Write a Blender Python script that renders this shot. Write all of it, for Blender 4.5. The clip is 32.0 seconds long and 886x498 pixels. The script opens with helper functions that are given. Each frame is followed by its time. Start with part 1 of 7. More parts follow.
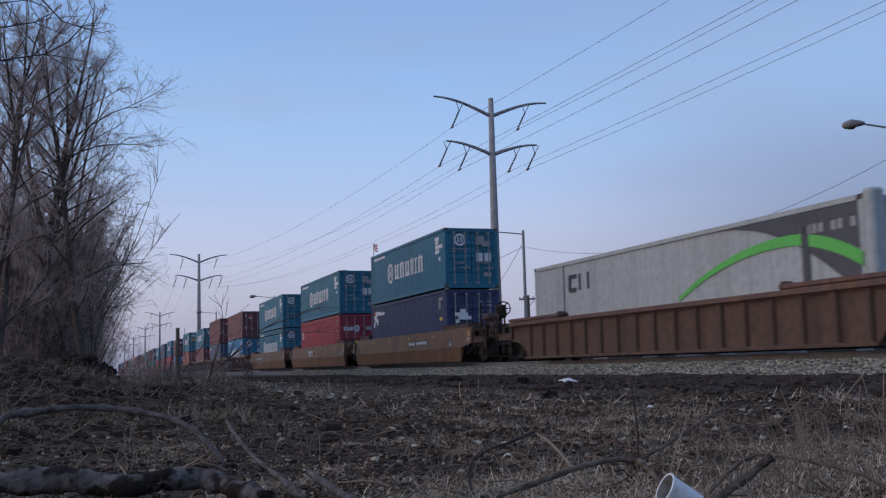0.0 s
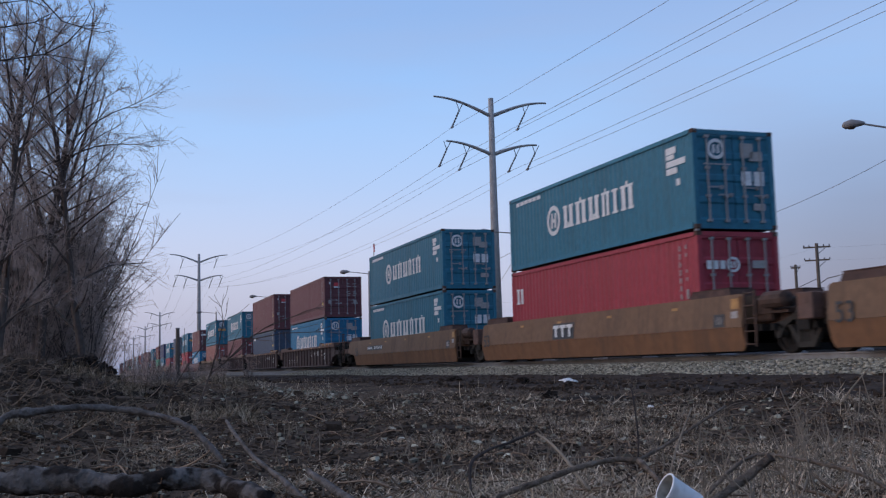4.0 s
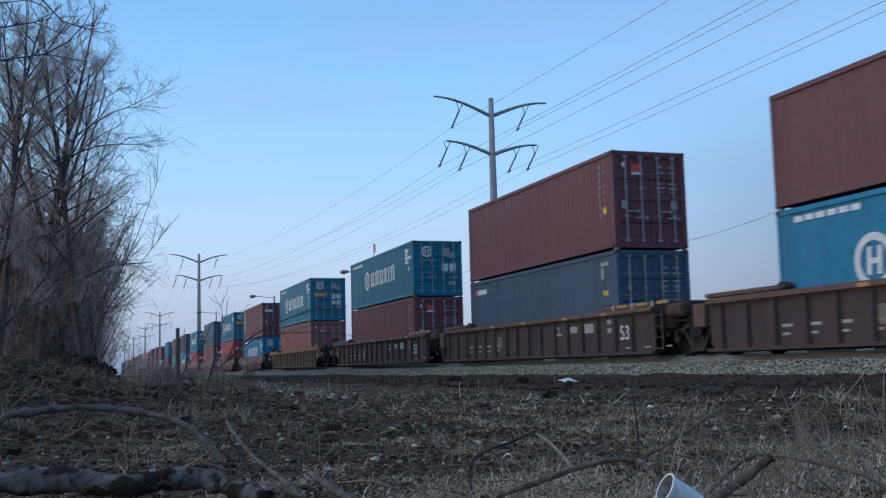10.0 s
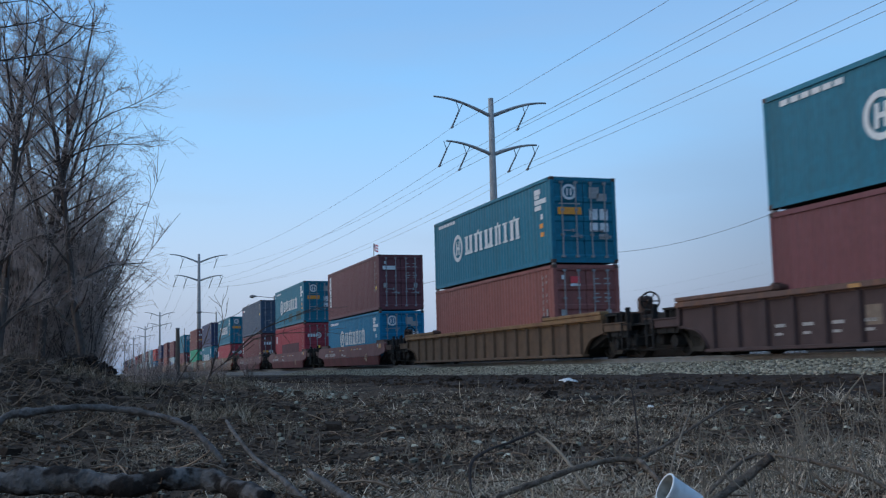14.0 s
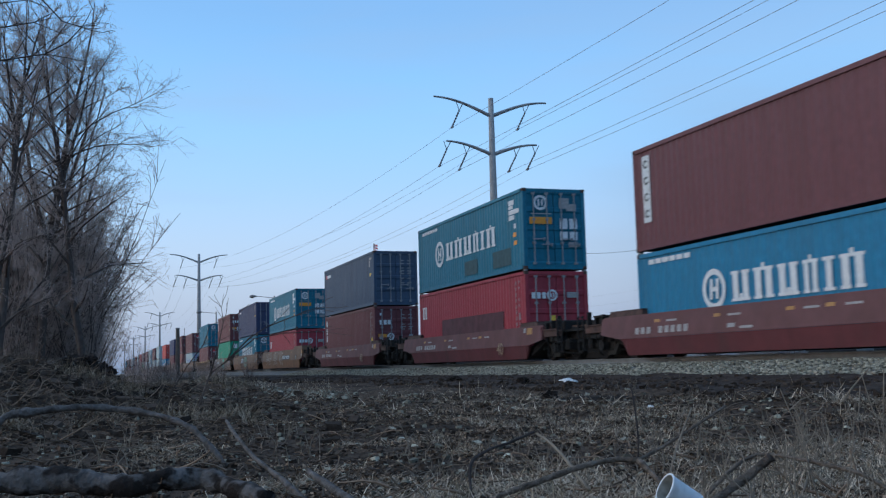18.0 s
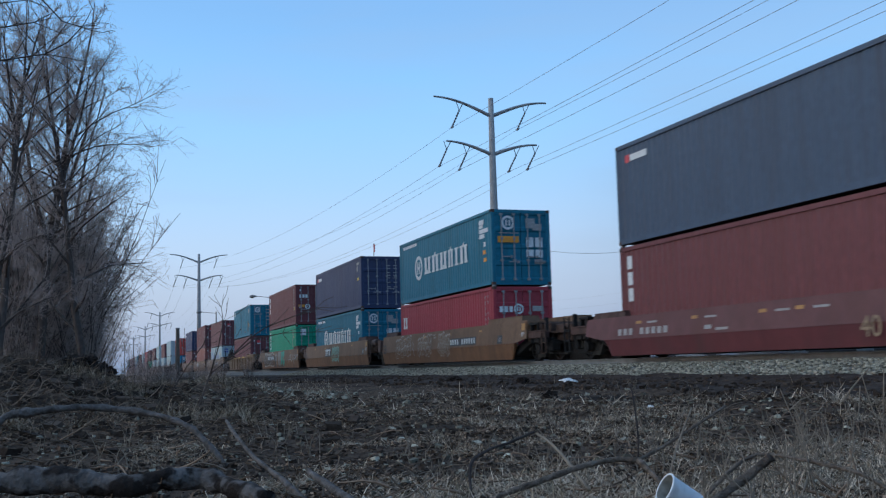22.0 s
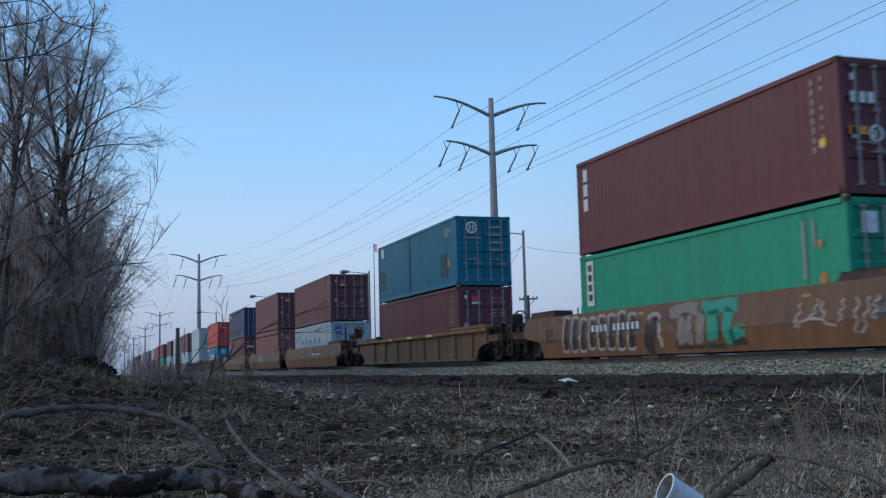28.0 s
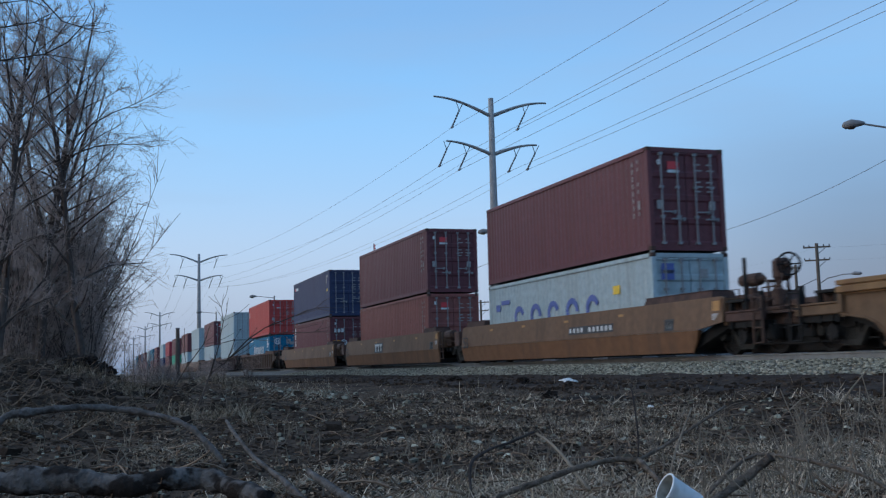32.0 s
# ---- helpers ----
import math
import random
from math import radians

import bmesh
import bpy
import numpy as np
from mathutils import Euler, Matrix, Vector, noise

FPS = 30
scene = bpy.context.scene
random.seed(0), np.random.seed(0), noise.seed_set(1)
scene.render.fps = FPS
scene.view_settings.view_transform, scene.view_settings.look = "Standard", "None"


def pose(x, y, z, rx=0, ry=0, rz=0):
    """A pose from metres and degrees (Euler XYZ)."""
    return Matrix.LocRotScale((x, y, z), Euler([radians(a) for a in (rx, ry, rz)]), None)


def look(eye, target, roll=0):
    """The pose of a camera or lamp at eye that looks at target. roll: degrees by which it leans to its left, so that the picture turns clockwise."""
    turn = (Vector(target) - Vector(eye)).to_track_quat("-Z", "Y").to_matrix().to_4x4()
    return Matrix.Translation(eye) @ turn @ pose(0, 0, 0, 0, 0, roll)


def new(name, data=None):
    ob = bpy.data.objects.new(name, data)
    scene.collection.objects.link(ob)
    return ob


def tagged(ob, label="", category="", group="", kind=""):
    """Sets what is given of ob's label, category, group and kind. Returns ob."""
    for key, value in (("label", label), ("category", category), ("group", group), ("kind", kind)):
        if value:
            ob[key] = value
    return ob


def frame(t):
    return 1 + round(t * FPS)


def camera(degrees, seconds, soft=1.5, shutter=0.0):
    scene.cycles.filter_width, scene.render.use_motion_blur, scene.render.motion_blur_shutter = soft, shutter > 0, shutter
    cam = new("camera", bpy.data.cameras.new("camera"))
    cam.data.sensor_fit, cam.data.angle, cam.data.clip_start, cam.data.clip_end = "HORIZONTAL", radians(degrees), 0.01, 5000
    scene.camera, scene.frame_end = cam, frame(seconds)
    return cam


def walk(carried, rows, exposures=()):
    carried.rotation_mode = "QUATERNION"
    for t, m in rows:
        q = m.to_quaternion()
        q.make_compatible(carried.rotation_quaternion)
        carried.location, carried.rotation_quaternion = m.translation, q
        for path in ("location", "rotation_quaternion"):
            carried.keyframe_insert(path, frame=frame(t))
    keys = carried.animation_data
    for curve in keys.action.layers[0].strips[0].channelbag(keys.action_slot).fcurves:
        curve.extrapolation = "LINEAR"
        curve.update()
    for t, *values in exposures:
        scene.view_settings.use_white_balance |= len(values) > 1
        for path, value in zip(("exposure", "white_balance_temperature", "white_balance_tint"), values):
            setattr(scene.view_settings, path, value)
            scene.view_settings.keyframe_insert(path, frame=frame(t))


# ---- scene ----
# The track runs along x; the train comes from -x. z = 0 is the rough ground beside the track.
FLIGHT = [9.81467, 0.01848]
NEAR = 14.848          # y of the containers' near side
MID = NEAR + 1.219     # y of the track's centre line
RAIL = 0.45            # top of the rails


def cam_pose():
    th, ph, ro = radians(19.1707), radians(6.3236), radians(-1.4410)
    f = Vector((-math.cos(th) * math.cos(ph), math.sin(th) * math.cos(ph), math.sin(ph)))
    r = Vector((math.sin(th), math.cos(th), 0))
    u = r.cross(f)
    r2 = r * math.cos(ro) + u * math.sin(ro)
    u2 = u * math.cos(ro) - r * math.sin(ro)
    m = Matrix((r2, u2, -f)).transposed().to_4x4()
    return Matrix.Translation((0, 0, 0.35)) @ m


cam = camera(45.418, 32.0, soft=1.25, shutter=0.4)
CAM = cam_pose()
walk(cam, [(0, CAM), (32, CAM)],
     exposures=[(0, -0.23, 6450, 18), (1, -0.14, 6450, 18), (2, -0.06, 6450, 18), (3.5, -0.06, 6450, 17), (6, -0.06, 6300, 14), (7, -0.06, 6050, 7), (8, -0.05, 5800, 0), (9, 0.02, 5800, 0), (12, 0.01, 5800, 0), (13, 0.0, 5800, 0), (14, -0.06, 5800, 0), (17, 0.0, 5800, 0),
                (20, 0.02, 5800, 0), (26, -0.04, 5800, 0), (28, -0.09, 5800, 0), (32, -0.10, 5800, 0)])

# ---------------------------------------------------------------- light
world = bpy.data.worlds.new("dusk_sky")
scene.world = world
world.use_nodes = True
wt = world.node_tree
wt.nodes.clear()


def wnode(kind, **kw):
    n = wt.nodes.new(kind)
    for k, v in kw.items():
        n.inputs[k].default_value = v
    return n


w_out = wnode("ShaderNodeOutputWorld")
w_bg = wnode("ShaderNodeBackground")
w_bg.inputs["Strength"].default_value = 1.04
sky = wt.nodes.new("ShaderNodeTexSky")
sky.sky_type = "NISHITA"
sky.sun_disc = False
sky.sun_elevation = radians(1.5)
sky.sun_rotation = radians(200)
w_co = wnode("ShaderNodeTexCoord")
w_sep = wnode("ShaderNodeSeparateXYZ")
w_ramp = wnode("ShaderNodeValToRGB")
cr = w_ramp.color_ramp
cr.interpolation = "B_SPLINE"
SKY = [(0.0, (0.214, 0.31, 0.48)), (0.025, (0.288, 0.40, 0.60)), (0.06, (0.395, 0.46, 0.66)), (0.11, (0.455, 0.55, 0.78)), (0.17, (0.360, 0.54, 0.84)),
       (0.25, (0.275, 0.52, 0.89)), (0.325, (0.222, 0.415, 0.76)), (0.60, (0.186, 0.36, 0.70)), (1.0, (0.158, 0.30, 0.60))]
while len(cr.elements) < len(SKY):
    cr.elements.new(0.5)
for el, (p, col) in zip(cr.elements, SKY):
    el.position, el.color = p, (*col, 1)
# thin high cloud, stretched along the horizon
w_map = wnode("ShaderNodeMapping")
w_map.inputs["Scale"].default_value = (1.6, 1.6, 9.0)
w_noise = wnode("ShaderNodeTexNoise", Scale=1.7, Detail=4.0, Roughness=0.5)
w_cr = wnode("ShaderNodeMapRange")
w_cr.inputs["From Min"].default_value, w_cr.inputs["From Max"].default_value = 0.46, 0.72
w_cr.inputs["To Min"].default_value, w_cr.inputs["To Max"].default_value = 0.0, 0.30
w_mix = wnode("ShaderNodeMix")
w_mix.data_type = "RGBA"
w_mix.inputs["B"].default_value = (0.34, 0.40, 0.58, 1)
w_add = wnode("ShaderNodeMix")
w_add.data_type, w_add.blend_type = "RGBA", "ADD"
w_add.inputs["Factor"].default_value = 0.10
link = wt.links.new
link(w_co.outputs["Generated"], w_sep.inputs[0])
link(w_sep.outputs["Z"], w_ramp.inputs[0])
link(w_co.outputs["Generated"], w_map.inputs[0])
link(w_map.outputs[0], w_noise.inputs["Vector"])
link(w_noise.outputs[0], w_cr.inputs[0])
link(w_cr.outputs[0], w_mix.inputs["Factor"])
link(w_ramp.outputs[0], w_mix.inputs["A"])
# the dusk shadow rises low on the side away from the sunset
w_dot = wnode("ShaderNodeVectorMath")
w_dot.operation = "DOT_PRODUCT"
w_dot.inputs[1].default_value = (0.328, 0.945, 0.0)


def eased(src, a, b, to):
    n = wnode("ShaderNodeMapRange")
    n.interpolation_type = "SMOOTHSTEP"
    n.inputs["From Min"].default_value, n.inputs["From Max"].default_value = a, b
    n.inputs["To Max"].default_value = to
    wt.links.new(src, n.inputs[0])
    return n.outputs[0]


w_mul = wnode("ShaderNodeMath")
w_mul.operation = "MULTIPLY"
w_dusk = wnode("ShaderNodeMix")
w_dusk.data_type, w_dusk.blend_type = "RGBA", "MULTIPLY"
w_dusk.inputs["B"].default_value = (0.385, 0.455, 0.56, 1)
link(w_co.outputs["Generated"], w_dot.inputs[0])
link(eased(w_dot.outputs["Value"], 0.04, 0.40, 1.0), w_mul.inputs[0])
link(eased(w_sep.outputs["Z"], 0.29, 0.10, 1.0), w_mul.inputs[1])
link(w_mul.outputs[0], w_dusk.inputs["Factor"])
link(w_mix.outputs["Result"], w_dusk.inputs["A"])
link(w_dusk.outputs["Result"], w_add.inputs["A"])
link(sky.outputs[0], w_add.inputs["B"])
link(w_add.outputs["Result"], w_bg.inputs[0])
link(w_bg.outputs[0], w_out.inputs[0])

sun = new("sun", bpy.data.lights.new("sun", "SUN"))
sun.data.energy, sun.data.angle, sun.data.color = 1.85, radians(95), (1.0, 0.88, 0.77)
sun.matrix_world = look((0, 0, 30), (9, 30, 20))

# ---------------------------------------------------------------- materials
MATS = {}


def mat(name, col, rough=0.7, metal=0.0, vary=0.25, grain=8.0, dirt=None, dirt_amt=0.0, dirt_scale=1.2, streak=0.0, bump=0.0, bump_scale=60.0,
        rnd=0.0, emit=0.0, spec=0.4):
    """Painted or natural surface: base colour, broad stains, fine grain, optional vertical streaks of dirt, fine relief."""
    if name in MATS:
        return MATS[name]
    m = bpy.data.materials.new(name)
    m.use_nodes = True
    t = m.node_tree
    b = t.nodes["Principled BSDF"]
    b.inputs["Roughness"].default_value = rough
    b.inputs["Metallic"].default_value = metal
    b.inputs["Specular IOR Level"].default_value = spec
    L = t.links.new
    co = t.nodes.new("ShaderNodeTexCoord")
    n1 = t.nodes.new("ShaderNodeTexNoise")
    n1.inputs["Scale"].default_value, n1.inputs["Detail"].default_value = grain, 6
    L(co.outputs["Object"], n1.inputs["Vector"])
    n2 = t.nodes.new("ShaderNodeTexNoise")
    n2.inputs["Scale"].default_value, n2.inputs["Detail"].default_value = dirt_scale, 5
    mp = t.nodes.new("ShaderNodeMapping")
    mp.inputs["Scale"].default_value = (1, 1, 0.12 if streak else 1)
    L(co.outputs["Object"], mp.inputs[0])
    L(mp.outputs[0], n2.inputs["Vector"])
    mr = t.nodes.new("ShaderNodeMapRange")
    mr.inputs["From Min"].default_value, mr.inputs["From Max"].default_value = 0.25, 0.75
    mr.inputs["To Min"].default_value, mr.inputs["To Max"].default_value = 1 - vary, 1 + vary
    L(n1.outputs[0], mr.inputs[0])
    last = mr.outputs[0]
    if rnd:
        oi = t.nodes.new("ShaderNodeObjectInfo")
        rr = t.nodes.new("ShaderNodeMapRange")
        rr.inputs["To Min"].default_value, rr.inputs["To Max"].default_value = 1 - rnd, 1 + rnd
        L(oi.outputs["Random"], rr.inputs[0])
        mm = t.nodes.new("ShaderNodeMath")
        mm.operation = "MULTIPLY"
        L(last, mm.inputs[0])
        L(rr.outputs[0], mm.inputs[1])
        last = mm.outputs[0]
    sc = t.nodes.new("ShaderNodeVectorMath")
    sc.operation = "SCALE"
    sc.inputs[0].default_value = col
    L(last, sc.inputs["Scale"])
    out = sc.outputs[0]
    if dirt:
        dr = t.nodes.new("ShaderNodeMapRange")
        dr.inputs["From Min"].default_value, dr.inputs["From Max"].default_value = 0.50, 0.72
        dr.inputs["To Max"].default_value = dirt_amt
        L(n2.outputs[0], dr.inputs[0])
        mx = t.nodes.new("ShaderNodeMix")
        mx.data_type = "RGBA"
        mx.inputs["B"].default_value = (*dirt, 1)
        L(dr.outputs[0], mx.inputs["Factor"])
        L(out, mx.inputs["A"])
        out = mx.outputs["Result"]
    L(out, b.inputs["Base Color"])
    rv = t.nodes.new("ShaderNodeMapRange")
    rv.inputs["To Min"].default_value, rv.inputs["To Max"].default_value = max(rough - 0.12, 0.05), min(rough + 0.12, 1)
    L(n2.outputs[0], rv.inputs[0])
    L(rv.outputs[0], b.inputs["Roughness"])
    if bump:
        n3 = t.nodes.new("ShaderNodeTexNoise")
        n3.inputs["Scale"].default_value, n3.inputs["Detail"].default_value = bump_scale, 4
        L(co.outputs["Object"], n3.inputs["Vector"])
        bp = t.nodes.new("ShaderNodeBump")
        bp.inputs["Strength"].default_value, bp.inputs["Distance"].default_value = bump, 0.02
        L(n3.outputs[0], bp.inputs["Height"])
        L(bp.outputs[0], b.inputs["Normal"])
    if emit:
        b.inputs["Emission Color"].default_value = (*col, 1)
        b.inputs["Emission Strength"].default_value = emit
    MATS[name] = m
    return m


RUST = (0.10, 0.045, 0.025)


def paint(name, col):
    return mat("paint_" + name, col, rough=0.55, vary=0.16, grain=5.5, dirt=(col[0] * 0.55 + 0.03, col[1] * 0.5 + 0.02, col[2] * 0.45 + 0.015),
               dirt_amt=0.38, dirt_scale=1.9, streak=1, bump=0.08, bump_scale=9, rnd=0.06, spec=0.3)


TEAL = paint("teal", (0.019, 0.142, 0.212))
BLUE = paint("blue", (0.018, 0.165, 0.295))
NAVY = paint("navy", (0.036, 0.046, 0.105))
RED = paint("red", (0.290, 0.036, 0.052))
CRIMSON = paint("scarlet", (0.420, 0.055, 0.048))
BROWN = paint("brown", (0.127, 0.043, 0.050))
SLATE = paint("slate_blue", (0.050, 0.078, 0.125))
MAROON = paint("maroon", (0.128, 0.038, 0.042))
ORANGE = paint("orange_brown", (0.225, 0.080, 0.068))
GREEN = paint("green", (0.030, 0.270, 0.155))
GREY = paint("pale_grey", (0.36, 0.43, 0.45))
WHITE = paint("white", (0.34, 0.375, 0.365))
CHAR = paint("charcoal", (0.06, 0.065, 0.075))
DECAL = mat("white_decal", (0.62, 0.64, 0.64), rough=0.6, vary=0.15, grain=14, dirt=(0.4, 0.4, 0.38), dirt_amt=0.5, dirt_scale=6)
DECAL_GREY = mat("faded_decal", (0.30, 0.29, 0.28), rough=0.65, vary=0.25, grain=14)
DECAL_ORANGE = mat("orange_decal", (0.65, 0.27, 0.03), rough=0.5, vary=0.15)
DECAL_DULL = mat("faded_orange_decal", (0.36, 0.19, 0.06), rough=0.6, vary=0.25, grain=10)
DECAL_YELLOW = mat("yellow_decal", (0.75, 0.50, 0.05), rough=0.5, vary=0.15)
DECAL_BLUE = mat("blue_decal", (0.09, 0.12, 0.33), rough=0.5, vary=0.15)
DECAL_GREEN = mat("green_decal", (0.08, 0.43, 0.07), rough=0.5, vary=0.1)
DECAL_DARK = mat("dark_decal", (0.035, 0.04, 0.045), rough=0.6, vary=0.2)
DECAL_RED = mat("red_decal", (0.55, 0.05, 0.06), rough=0.5, vary=0.15)
PATCH = mat("dull_patch", (0.045, 0.085, 0.095), rough=0.8, vary=0.25, grain=5)
PATCH_RED = mat("sooty_patch", (0.085, 0.035, 0.040), rough=0.85, vary=0.35, grain=2.5)
MINT = mat("mint_spray", (0.035, 0.25, 0.175), rough=0.6, vary=0.2)
TAN = mat("car_tan", (0.138, 0.079, 0.043), rough=0.7, vary=0.22, grain=5.0, dirt=(0.075, 0.049, 0.033), dirt_amt=0.65, dirt_scale=2.6, streak=1, bump=0.1,
          bump_scale=14, rnd=0.07)
TAN_DARK = mat("car_tan_lower", (0.150, 0.072, 0.032), rough=0.75, vary=0.2, grain=4.0, dirt=(0.085, 0.05, 0.032), dirt_amt=0.7, dirt_scale=2.4, streak=1,
               bump=0.1, bump_scale=14)
OLIVE = mat("car_ochre", (0.095, 0.060, 0.036), rough=0.8, vary=0.25, grain=4.0, dirt=(0.062, 0.040, 0.028), dirt_amt=0.8, dirt_scale=2.4, streak=1, bump=0.1)
OCHRE = mat("car_ochre_wide", (0.130, 0.078, 0.042), rough=0.78, vary=0.25, grain=4.0, dirt=(0.082, 0.050, 0.031), dirt_amt=0.75, dirt_scale=2.2, streak=1, bump=0.1)
OCHRE_TOP = mat("car_ochre_chord", (0.19, 0.108, 0.045), rough=0.7, vary=0.2, grain=3, dirt=RUST, dirt_amt=0.6, dirt_scale=2)
RUSTY = mat("car_rust", (0.084, 0.050, 0.034), rough=0.8, vary=0.28, grain=5, dirt=(0.052, 0.032, 0.025), dirt_amt=0.8, dirt_scale=2.4, streak=1, bump=0.12)
UMBER = mat("car_umber", (0.050, 0.030, 0.030), rough=0.75, vary=0.2, grain=2.5, dirt=(0.034, 0.022, 0.022), dirt_amt=0.8, dirt_scale=1.6, streak=1, bump=0.1)
DECK = mat("rusty_deck", (0.070, 0.038, 0.030), rough=0.85, vary=0.35, grain=5, dirt=(0.03, 0.022, 0.02), dirt_amt=0.7, dirt_scale=3)
UMBER_TOP = mat("car_umber_chord", (0.100, 0.058, 0.046), rough=0.75, vary=0.3, grain=5, dirt=(0.22, 0.10, 0.05), dirt_amt=0.5, dirt_scale=3)
OXBLOOD = mat("car_oxblood", (0.098, 0.022, 0.026), rough=0.7, vary=0.18, grain=2.5, dirt=(0.07, 0.03, 0.03), dirt_amt=0.7, dirt_scale=1.2, streak=1, bump=0.1)
OX_TOP = mat("car_oxblood_upper", (0.110, 0.047, 0.047), rough=0.75, vary=0.2, grain=2.5, dirt=(0.10, 0.045, 0.04), dirt_amt=0.7, dirt_scale=1.2, streak=1)
IRON = mat("dark_iron", (0.010, 0.009, 0.0085), rough=0.9, vary=0.4, grain=12, dirt=(0.026, 0.017, 0.012), dirt_amt=0.5, dirt_scale=4, bump=0.2)
IRON_RUST = mat("rusty_iron", (0.070, 0.040, 0.029), rough=0.85, vary=0.4, grain=10, dirt=(0.016, 0.013, 0.012), dirt_amt=0.7, dirt_scale=4, bump=0.2)
DUSTY_IRON = mat("dusty_cast_iron", (0.030, 0.027, 0.023), rough=0.9, vary=0.4, grain=9, dirt=(0.018, 0.015, 0.013), dirt_amt=0.7, dirt_scale=5, bump=0.2)
ZINC = mat("galvanised_rod", (0.25, 0.25, 0.255), rough=0.6, metal=0.2, vary=0.2, grain=20)
RUBBER = mat("black_gasket", (0.012, 0.012, 0.013), rough=0.85)
RAILSTEEL = mat("rail_steel", (0.205, 0.205, 0.20), rough=0.65, vary=0.2, grain=6, dirt=(0.12, 0.108, 0.096), dirt_amt=0.6, dirt_scale=3)
TIE = mat("creosoted_tie", (0.050, 0.042, 0.036), rough=0.9, vary=0.35, grain=9, bump=0.3, bump_scale=30)
POLE = mat("weathered_steel_pole", (0.29, 0.275, 0.265), rough=0.75, vary=0.2, grain=3, streak=1, dirt=(0.13, 0.11, 0.10), dirt_amt=0.6)
POLEWOOD = mat("weathered_pole_wood", (0.12, 0.095, 0.075), rough=0.9, vary=0.3, grain=5, streak=1, dirt=(0.06, 0.05, 0.04), dirt_amt=0.6, bump=0.3)
WIRE = mat("wire", (0.24, 0.25, 0.27), rough=0.6)
INSUL = mat("insulator", (0.10, 0.10, 0.115), rough=0.5)
LAMPGREY = mat("lamp_grey", (0.20, 0.19, 0.19), rough=0.6, vary=0.2)
LENS = mat("lamp_lens", (0.10, 0.08, 0.07), rough=0.25)

# ---------------------------------------------------------------- mesh helpers
MESHES = {}


def mesh_of(bm, name):
    me = bpy.data.meshes.new(name)
    bm.to_mesh(me)
    bm.free()
    return me


def part(name, bm, material, parent=None, label="", at=None, smooth=False):
    me = bm if isinstance(bm, bpy.types.Mesh) else mesh_of(bm, name)
    if material and not me.materials:
        me.materials.append(material)
    if smooth:
        for p in me.polygons:
            p.use_smooth = True
    ob = new(name, me)
    if parent:
        ob.parent = parent
    if at is not None:
        ob.matrix_basis = at
    if label:
        ob["label"] = label
    return ob


def shared(key, build, material, name):
    """One mesh for all alike pieces of one material."""
    k = (key, material.name)
    if k not in MESHES:
        me = mesh_of(build(), name)
        me.materials.append(material)
        MESHES[k] = me
    return MESHES[k]


def box(bm, x0, x1, y0, y1, z0, z1, bevel=0.0):
    r = bmesh.ops.create_cube(bm, size=1.0)
    vs = r["verts"]
    for v in vs:
        v.co = ((x0 + x1) / 2 + v.co.x * (x1 - x0), (y0 + y1) / 2 + v.co.y * (y1 - y0), (z0 + z1) / 2 + v.co.z * (z1 - z0))
    if bevel:
        es = list({e for v in vs for e in v.link_edges})
        bmesh.ops.bevel(bm, geom=es, offset=bevel, segments=1, affect="EDGES")
    return bm


def boxbm(*a, **k):
    return box(bmesh.new(), *a, **k)


def prism(bm, outline, axis, a, b):
    """Extrude a closed outline of 2D points along an axis from a to b."""
    def put(p, d):
        return {"x": (d, p[0], p[1]), "y": (p[0], d, p[1]), "z": (p[0], p[1], d)}[axis]
    lo = [bm.verts.new(put(p, a)) for p in outline]
    hi = [bm.verts.new(put(p, b)) for p in outline]
    n = len(outline)
    bm.faces.new(lo)
    bm.faces.new(hi[::-1])
    for i in range(n):
        j = (i + 1) % n
        bm.faces.new((lo[i], hi[i], hi[j], lo[j]))
    bmesh.ops.recalc_face_normals(bm, faces=bm.faces[:])
    return bm


def tube(bm, pts, radii, sides=8, cap=True):
    """A tapered tube along points."""
    pts = [Vector(p) for p in pts]
    rings = []
    for i, p in enumerate(pts):
        d = (pts[min(i + 1, len(pts) - 1)] - pts[max(i - 1, 0)]).normalized()
        a = d.orthogonal().normalized() if abs(d.z) > 0.9 else d.cross(Vector((0, 0, 1))).normalized()
        b = d.cross(a)
        r = radii[i] if isinstance(radii, (list, tuple)) else radii
        rings.append([bm.verts.new(p + a * math.cos(k * math.tau / sides) * r + b * math.sin(k * math.tau / sides) * r) for k in range(sides)])
    for r0, r1 in zip(rings, rings[1:]):
        for k in range(sides):
            bm.faces.new((r0[k], r0[(k + 1) % sides], r1[(k + 1) % sides], r1[k]))
    if cap:
        bm.faces.new(rings[0][::-1])
        bm.faces.new(rings[-1])
    return bm


